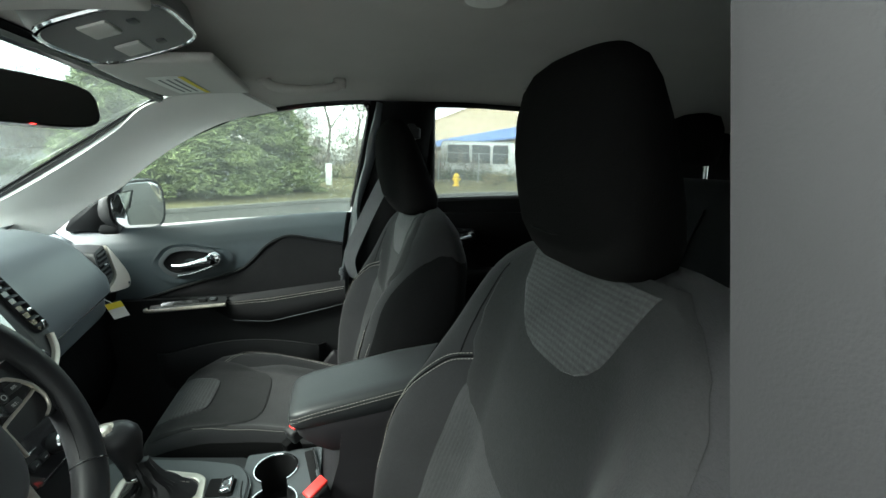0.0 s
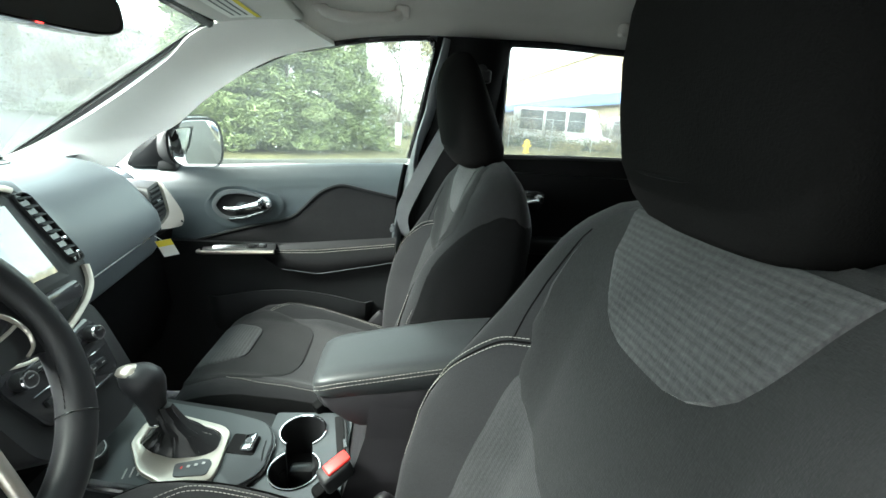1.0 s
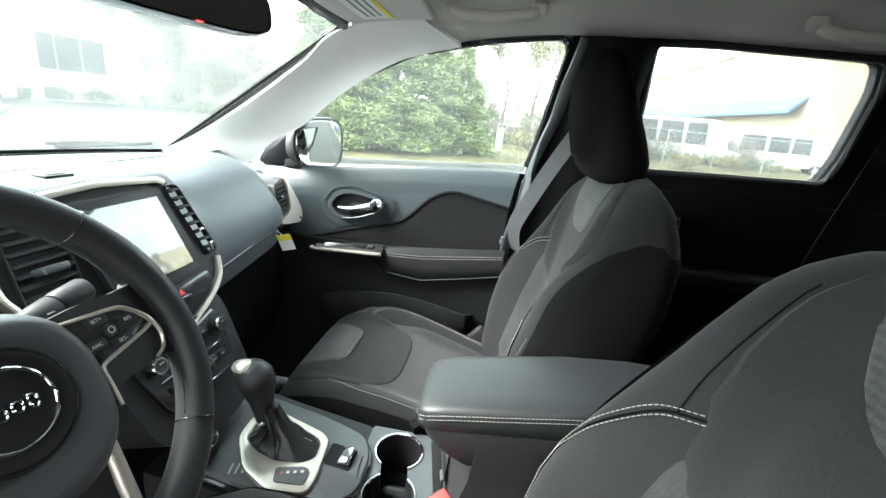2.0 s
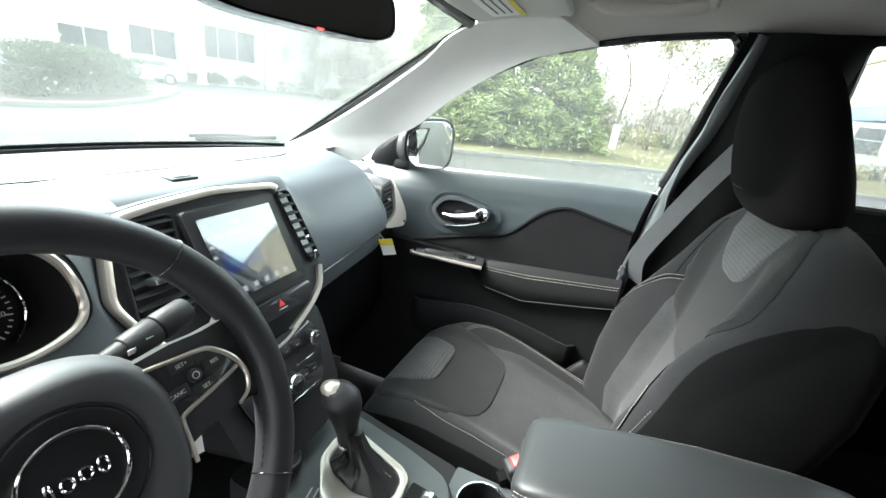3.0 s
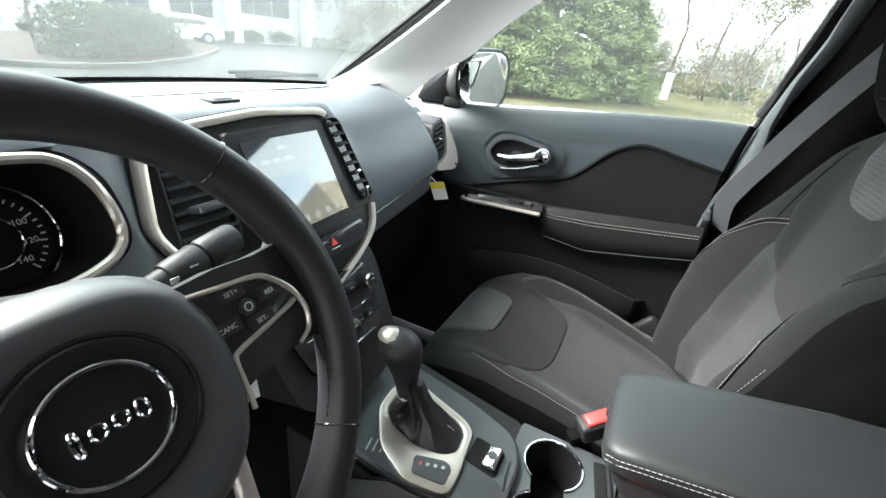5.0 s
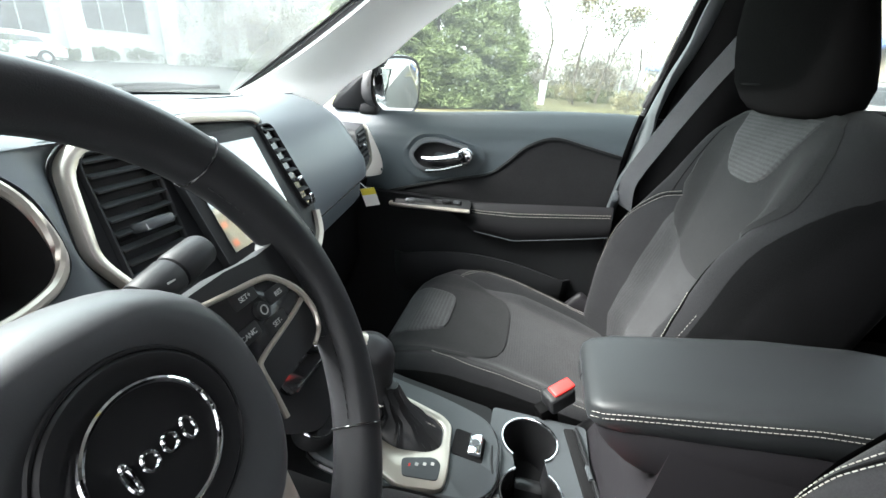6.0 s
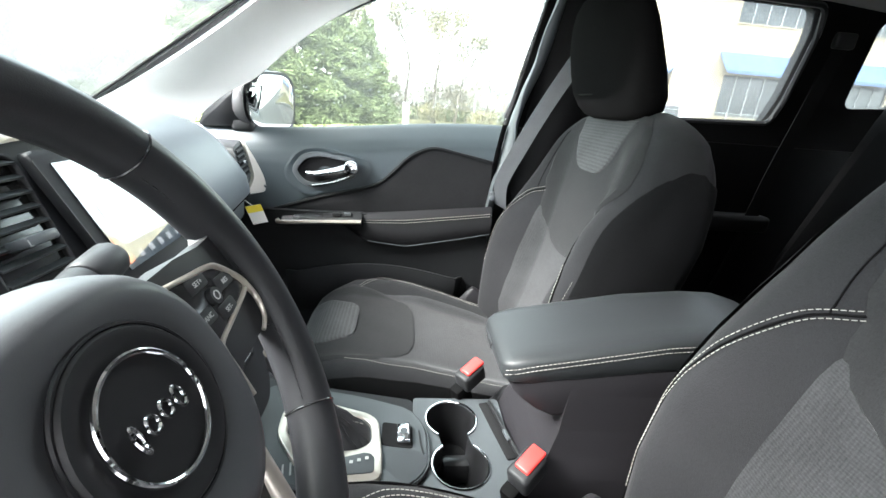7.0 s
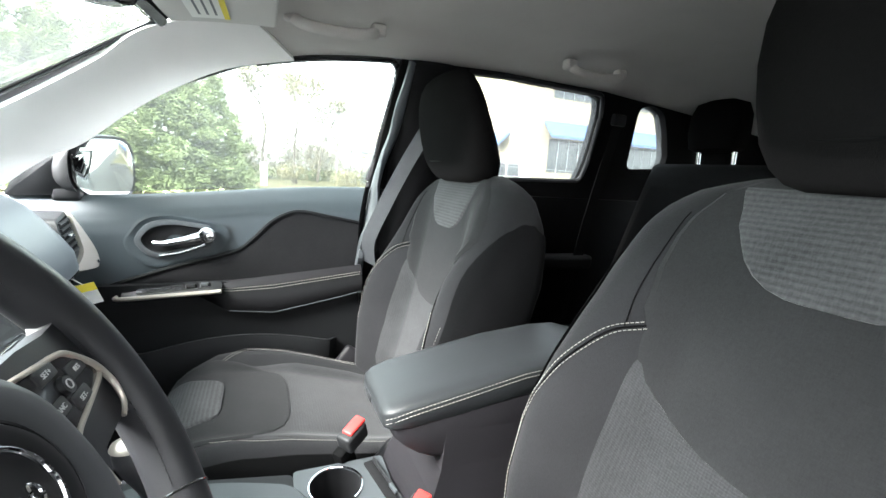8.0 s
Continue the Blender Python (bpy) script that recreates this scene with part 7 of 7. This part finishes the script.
# clipped hedge on the island
hd = thing("clipped_hedge", (8.6, 15.1, 0.1), "clipped dark green hedge on the planting bed", "hedge")
part("stems", join(*[tube([(6.6 + 0.33 * i, 14.2 + 0.17 * i, 0.1), (6.6 + 0.33 * i + rng.uniform(-0.2, 0.2), 14.3 + 0.17 * i, 1.0)], 0.02, 4) for i in range(13)]), BARK, hd)
hcs = [(6.55 + 4.2 * a + rng.uniform(-0.2, 0.2), 14.2 + 2.2 * a + 0.9 * b, 0.16 + 1.0 * c + (0.12 if 0.15 < a < 0.8 else 0), 0.32, 0.42, 0.2) for a in [i / 15 for i in range(16)] for b in (-0.6, 0.6) for c in (0.05, 0.35, 0.65, 0.95)]
leaves("foliage", leaf_cloud(hcs, [150] * len(hcs), 0.055, 7), HEDGE_LEAF, hd, "small dark leaves")

for i, (x, y, rx, rz) in enumerate(((22.0, 27.8, 0.7, 0.4), (24.6, 28.2, 1.0, 0.5), (27.5, 28.4, 1.2, 0.6), (34.5, 28.0, 1.5, 1.1), (41, 27, 1.2, 0.6))):
    clump("shrub", "round green shrub at the foot of a wall", x, y, 0.0, rx, rx * 0.8, rz, 2200, 0.07, SHRUB_LEAF, 100 + i, group="wall shrubs")
for i, (x, y, rx, rz) in enumerate(((20.5, -3.2, 0.8, 0.5), (22.5, -8.5, 0.9, 0.4), (24.5, -1.0, 0.9, 0.6), (21.8, 2.4, 0.9, 0.7), (26, -12, 1.0, 0.45))):
    clump("dry_bush", "dry brown bush in the verge", x, y, 0.1, rx, rx, rz, 1600, 0.06, DRY_LEAF, 120 + i, "bush", "dry bushes")

# white marker post and yellow hydrant
mp = thing("marker_post", (21.2, 0.45, 0.1), "white marker post in the verge", "post")
part("shaft", box(21.2, 0.45, 0.61, 0.10, 0.30, 1.00, 0.03, 2), VAN_WHITE, mp)
part("cap", box(21.2, 0.45, 1.12, 0.12, 0.33, 0.05, 0.015, 2), VAN_WHITE, mp)
hy = thing("fire_hydrant", (22.0, -6.1, 0.1), "yellow fire hydrant on the verge", "fire hydrant")
part("barrel", cyl((22, -6.1, 0.1), (22, -6.1, 0.62), 0.13, 0.12, 20, 0.02), HYDRANT, hy)
part("bonnet", loft([[Vector((22 + r * math.cos(q), -6.1 + r * math.sin(q), z)) for q in [2 * math.pi * i / 20 for i in range(20)]] for r, z in ((0.16, 0.60), (0.16, 0.64), (0.13, 0.70), (0.08, 0.76), (0.03, 0.79))]), HYDRANT, hy)
for d in ((-0.2, 0, 0), (0, 0.22, 0), (0, -0.22, 0)):
    part("outlet", cyl((22, -6.1, 0.46), (22 + d[0], -6.1 + d[1], 0.46), 0.055, 0.06, 16, 0.01), HYDRANT, hy)
part("foot_flange", cyl((22, -6.1, 0.1), (22, -6.1, 0.15), 0.18, 0.18, 20, 0.01), HYDRANT, hy)

# wire fence in front of the vans
fence = thing("wire_fence", (26, -16, 0), "grey chain-link fence with steel posts", "fence")
for i in range(14):
    y = -3.5 - 2.6 * i
    part("post", cyl((26.0, y, 0.0), (26.0, y, 1.95), 0.035, n=10), GALV, fence)
part("top_rail", cyl((26, -3.5, 1.92), (26, -37.5, 1.92), 0.022, n=8), GALV, fence)
wires = bmesh.new()
for i in range(110):
    for s in (1, -1):
        y = -3.5 - 0.31 * i
        a, b = Vector((26, y, 0.05)), Vector((26, y - s * 1.85, 1.9))
        if -37.5 < b.y < -3.4:
            n_ = Vector((0, 0.003, 0.003 * s))
            wires.faces.new([wires.verts.new(p) for p in (a - n_, a + n_, b + n_, b - n_)])
tagged(part("wire_mesh", wires, GALV, fence, smooth=False), kind="stuff")


def van(name, x, y, turn, length, height, label):
    """A boxy van: body with a sloped nose, dark windows, wheels, bumper and lamps. Built along its own y."""
    m = Matrix.Translation((x, y, 0)) @ Matrix.Rotation(radians(turn), 4, "Z")
    t = thing(name, (x, y, 0), label, "van", "parked vans")
    L, H, W = length / 2, height, 1.0
    prof = [(-L, 0.45), (-L, H - 0.15), (-L + 0.15, H), (L * 0.45, H), (L * 0.62, H - 0.12), (L * 0.80, 1.15), (L * 0.98, 1.02), (L, 0.85), (L, 0.45)]
    def go(nm, bm, mat, lab="", par=None, smooth=True):
        bm.transform(m)
        return part(nm, bm, mat, par or t, lab, smooth)
    body = go("body", loft([[Vector((sx * w, yy, zz if zz < 1.2 else 1.1 + (zz - 1.1))) for yy, zz in prof] for sx, w in ((-1, W * 0.9), (-1, W), (1, W), (1, W * 0.9))]), VAN_WHITE)
    for s in (1, -1):
        for a, b in ((-0.85, -0.38), (-0.33, 0.06), (0.11, 0.44)):
            go("side_window", slab(arc_poly([(s * (W + 0.004), a * L, 1.30), (s * (W + 0.004), b * L, 1.30), (s * (W + 0.004), (b - 0.02) * L, H - 0.28), (s * (W + 0.004), a * L, H - 0.28)], 0.06), (-s * 0.02, 0, 0)), DARK_GLASS, "", body, False)
        for yy in (-0.62 * L, 0.62 * L):
            wh = go("wheel", cyl((s * 0.78, yy, 0.36), (s * 1.01, yy, 0.36), 0.36, 0.36, 24, 0.04), TYRE)
            go("rim", cyl((s * 1.0, yy, 0.36), (s * 1.02, yy, 0.36), 0.2, 0.18, 20), GALV, "", wh)
    go("windscreen", slab([(-0.85, L * 0.655, H - 0.22), (0.85, L * 0.655, H - 0.22), (0.88, L * 0.79, 1.24), (-0.88, L * 0.79, 1.24)], (0, -0.03, -0.01)), DARK_GLASS, "", body, False)
    go("rear_window", slab([(-0.75, -L - 0.003, H - 0.35), (0.75, -L - 0.003, H - 0.35), (0.75, -L - 0.003, 1.25), (-0.75, -L - 0.003, 1.25)], (0, 0.02, 0)), DARK_GLASS, "", body, False)
    go("bumper", box(0, L + 0.03, 0.52, 1.9, 0.12, 0.2, 0.04), GALV)
    go("grille", box(0, L + 0.005, 0.82, 1.1, 0.03, 0.22, 0.02), DARK_GLASS)
    for s in (1, -1):
        go("headlamp", box(s * 0.75, L + 0.0, 0.82, 0.3, 0.06, 0.2, 0.03), PAPER)
        go("rear_lamp", box(s * 0.9, -L, 1.0, 0.14, 0.05, 0.5, 0.02), RED)
    return t


van("white_van", 31.0, -11.2, 155, 7.0, 2.9, "white van with dark side windows behind the fence")
van("white_van", 33.5, -19.0, 160, 6.2, 2.6, "white van parked behind the fence")


def car(x, y, turn, paint, label):
    m = Matrix.Translation((x, y, 0)) @ Matrix.Rotation(radians(turn), 4, "Z")
    t = thing("parked_car", (x, y, 0), label, "car", "parked cars")
    def go(nm, bm, mat, lab="", par=None, smooth=True):
        bm.transform(m)
        return part(nm, bm, mat, par or t, lab, smooth)
    low = [(-2.2, 0.35), (-2.22, 0.80), (-1.9, 0.92), (-0.4, 0.96), (0.9, 0.92), (2.0, 0.78), (2.2, 0.62), (2.22, 0.35)]
    body = go("body", loft([[Vector((sx, yy, zz)) for yy, zz in low] for sx in (-0.80, -0.88, 0.88, 0.80)]), paint)
    cab = [(-1.75, 0.90), (-1.25, 1.36), (-0.9, 1.43), (0.25, 1.43), (0.55, 1.38), (1.15, 0.90)]
    go("cabin", loft([[Vector((sx * (1 - 0.25 * (zz - 0.9)), yy, zz)) for yy, zz in cab] for sx in (-0.82, 0.82)]), paint)
    for s in (1, -1):
        go("side_window", slab([(s * 0.815, -1.45, 0.97), (s * 0.815, 0.95, 0.97), (s * 0.725, 0.40, 1.34), (s * 0.725, -1.10, 1.34)], (-s * 0.02, 0, 0)), DARK_GLASS, "", body, False)
        for yy in (-1.35, 1.4):
            wh = go("wheel", cyl((s * 0.68, yy, 0.32), (s * 0.89, yy, 0.32), 0.32, 0.32, 24, 0.04), TYRE)
            go("rim", cyl((s * 0.88, yy, 0.32), (s * 0.90, yy, 0.32), 0.19, 0.17, 18), GALV, "", wh)
        go("rear_lamp", box(s * 0.68, -2.2, 0.76, 0.34, 0.06, 0.14, 0.03), RED)
        go("headlamp", box(s * 0.68, 2.12, 0.66, 0.34, 0.12, 0.14, 0.03), PAPER)
    go("windscreen", slab([(-0.70, 0.62, 1.36), (0.70, 0.62, 1.36), (0.78, 1.16, 0.96), (-0.78, 1.16, 0.96)], (0, -0.03, -0.03)), DARK_GLASS, "", body, False)
    go("rear_window", slab([(-0.68, -1.32, 1.34), (0.68, -1.32, 1.34), (0.76, -1.74, 0.96), (-0.76, -1.74, 0.96)], (0, 0.03, -0.03)), DARK_GLASS, "", body, False)
    return t


GREEN_PAINT = surface("dark_green_paint", (0.02, 0.045, 0.04), 0.25, grain=10, bump=0.0, coat=0.5)
PALE_BLUE_PAINT = surface("pale_blue_paint", (0.32, 0.40, 0.47), 0.25, grain=10, bump=0.0, coat=0.5)
SILVER_PAINT = surface("silver_paint", (0.45, 0.46, 0.47), 0.3, metal=0.4, grain=10, bump=0.0, coat=0.5)
car(2.3, 13.1, 88, GREEN_PAINT, "dark green saloon car beside the planting bed")
car(7.5, 26.0, 85, PALE_BLUE_PAINT, "pale blue car in the far row")
car(12.6, 26.6, 85, VAN_WHITE, "white car in the far row")
car(3.0, 25.6, 85, SILVER_PAINT, "silver car in the far row")
car(17.0, 25.2, 70, VAN_WHITE, "white car behind the hedge")


def facade(name, label, m, length, height, depth, wall, windows, doors=(), columns=(), band=None):
    """A block with recessed windows; built along its own x, front at y 0 facing -y."""
    t = thing(name, m.translation, label, "building")
    def go(nm, bm, mat, lab="", par=None, smooth=False):
        bm.transform(m)
        return part(nm, bm, mat, par or t, lab, smooth)
    bm = bmesh.new()
    es = []
    for ring in ([(0, 0), (length, 0), (length, height), (0, height)], *[[(a, c), (b, c), (b, d), (a, d)] for a, b, c, d in windows]):
        vs = [bm.verts.new((x, 0, z)) for x, z in ring]
        es += [bm.edges.new((vs[i], vs[(i + 1) % len(vs)])) for i in range(len(vs))]
    bmesh.ops.triangle_fill(bm, edges=es, use_beauty=True)
    ret = bmesh.ops.extrude_face_region(bm, geom=bm.faces[:])
    bmesh.ops.translate(bm, vec=Vector((0, 0.35, 0)), verts=[g for g in ret["geom"] if isinstance(g, bmesh.types.BMVert)])
    go("wall", bm, wall)
    go("rear_block", box(length / 2, 0.36 + depth / 2, height / 2, length, depth, height), wall)
    go("roof_edge", box(length / 2, 0.1, height + 0.12, length + 0.3, 0.6, 0.24, 0.03), wall)
    for a, b, c, d in windows:
        w = go("window", box((a + b) / 2, 0.2, (c + d) / 2, b - a, 0.04, d - c), DARK_GLASS, "dark window")
        k = max(1, round((b - a) / 1.4))
        for i in range(k + 1):
            go("frame", box(a + (b - a) * i / k, 0.15, (c + d) / 2, 0.07, 0.1, d - c), GALV, "", w)
        go("sill", box((a + b) / 2, -0.04, c - 0.04, b - a + 0.1, 0.14, 0.08, 0.01), wall, "", w)
    for x in columns:
        go("column", box(x, -1.0, height / 2, 0.75, 0.75, height, 0.03), wall)
    if columns:
        go("canopy", box((columns[0] + columns[-1]) / 2, -0.5, height - 0.5, columns[-1] - columns[0] + 1.5, 2.0, 0.9, 0.04), wall)
    return t, go


far, go_far = facade("white_building", "white two-storey building with dark windows and columns", Matrix.Translation((14.5, 30, 0)) @ Matrix.Rotation(radians(-6), 4, "Z"), 40, 7.5, 12, WHITE_WALL,
                     [(1.6, 4.1, 1.2, 2.5), (5.2, 8.1, 1.4, 3.1), (9.6, 14.4, 1.9, 4.0), (24, 29, 1.4, 3.9), (31, 36, 1.4, 3.9)], columns=(8.8, 15.2, 20.5))
cream, go_cream = facade("cream_building", "cream building with blue awnings and dark windows", Matrix.Translation((40, -24, 0)) @ Matrix.Rotation(radians(-90), 4, "Z"), 40, 14, 14, CREAM,
                         [(4.5, 11.6, 9.9, 12.2), (14.5, 21.6, 9.9, 12.2), (4.5, 11.6, 2.0, 5.6), (14.5, 21.6, 2.0, 5.6), (24, 31, 2.0, 5.6)])
for a, b in ((3.6, 12.6), (13.6, 22.6), (23.6, 32.6)):
    go_cream("awning", loft([[Vector((a, 0, 7.5)), Vector((b, 0, 7.5)), Vector((b, 0, 7.3)), Vector((a, 0, 7.3))], [Vector((a, -1.6, 5.9)), Vector((b, -1.6, 5.9)), Vector((b, -1.6, 5.6)), Vector((a, -1.6, 5.6))]]), BLUE, "blue cloth awning")


wing, go_wing = facade("cream_wing", "cream building wing with a blue band", Matrix.Translation((125, -24.3, 0)) @ Matrix.Rotation(radians(180), 4, "Z"), 84.6, 11, 8, CREAM, [(30, 36, 2, 4.5), (44, 50, 2, 4.5), (58, 64, 2, 4.5)])
go_wing("awning", loft([[Vector((0.5, 0, 6.3)), Vector((84.2, 0, 6.3)), Vector((84.2, 0, 6.1)), Vector((0.5, 0, 6.1))], [Vector((0.5, -1.6, 4.8)), Vector((84.2, -1.6, 4.8)), Vector((84.2, -1.6, 4.5)), Vector((0.5, -1.6, 4.5))]]), BLUE, "blue cloth awning")

# ---------------------------------------------------------------- rain drops on the panes
def drops(parent, place, n, seed, r0, r1):
    """Flat beads of water on a pane; place(u, v) gives a point and the way out of the pane."""
    q = np.random.RandomState(seed)
    verts, faces = [], []
    for k in range(n):
        p, out, along, up = place(q.uniform(), q.uniform())
        r = r0 + (r1 - r0) * q.uniform() ** 3
        i = len(verts)
        verts.append(tuple(p + out * r * 0.5))
        for ring, h in ((0.6, 0.38), (1.0, 0.0)):
            verts += [tuple(p + out * r * h + (along * math.cos(a) + up * math.sin(a) * 1.25) * r * ring) for a in [math.pi * j / 4 for j in range(8)]]
        for j in range(8):
            k2 = (j + 1) % 8
            faces += [(i, i + 1 + j, i + 1 + k2), (i + 1 + j, i + 9 + j, i + 9 + k2, i + 1 + k2)]
    me = bpy.data.meshes.new("rain_drops")
    me.from_pydata(verts, [], faces)
    for f in me.polygons:
        f.use_smooth = True
    ob = leaves("rain_drops", me, DROP, parent, "small clear rain drops")
    ob.visible_shadow = False


def on_door(u, v):
    z = 1.21 + 0.31 * v
    front = lerp_table(z, [(1.20, 0.80), (1.36, 0.72), (1.46, 0.56), (1.53, 0.30)])
    y = 0.15 - 0.04 * v + (front - 0.16) * u ** 1.9
    return Vector((side_x(z) + 0.0185, y, z)), Vector((0.97, 0, 0.24)), Vector((0, 1, 0)), Vector((-0.24, 0, 0.97))


def on_screen(u, v):
    p = ws_fn(0.04 + 0.92 * u, 0.05 + 0.9 * v)
    return p + Vector((0, 0.003, 0.004)), Vector((0, 0.5, 0.86)), Vector((1, 0, 0)), Vector((0, -0.86, 0.5))


drops(door, on_door, 1700, 5, 0.0007, 0.0026)
drops(windscreen, on_screen, 900, 6, 0.0008, 0.0026)

# wiper blade lying at the foot of the windscreen
wb = thing("windscreen_wiper", (1.40, 1.30, 1.16), "black wiper blade at the foot of the windscreen", "wiper")
wl = [ws_fn(u, 0.008 + 0.034 * k) + Vector((0, 0.010, 0.006)) for k, u in ((0.0, 0.80), (0.25, 0.845), (0.5, 0.89), (0.75, 0.93), (1.0, 0.97))]
part("blade", tube(bez(*wl, n=4), 0.006, 6), BLACK_PLASTIC, wb)
part("arm", tube([p + Vector((-0.01, 0.012, 0.008)) for p in wl[:3]] + [wl[3]], 0.005, 6), BLACK_PLASTIC, wb)
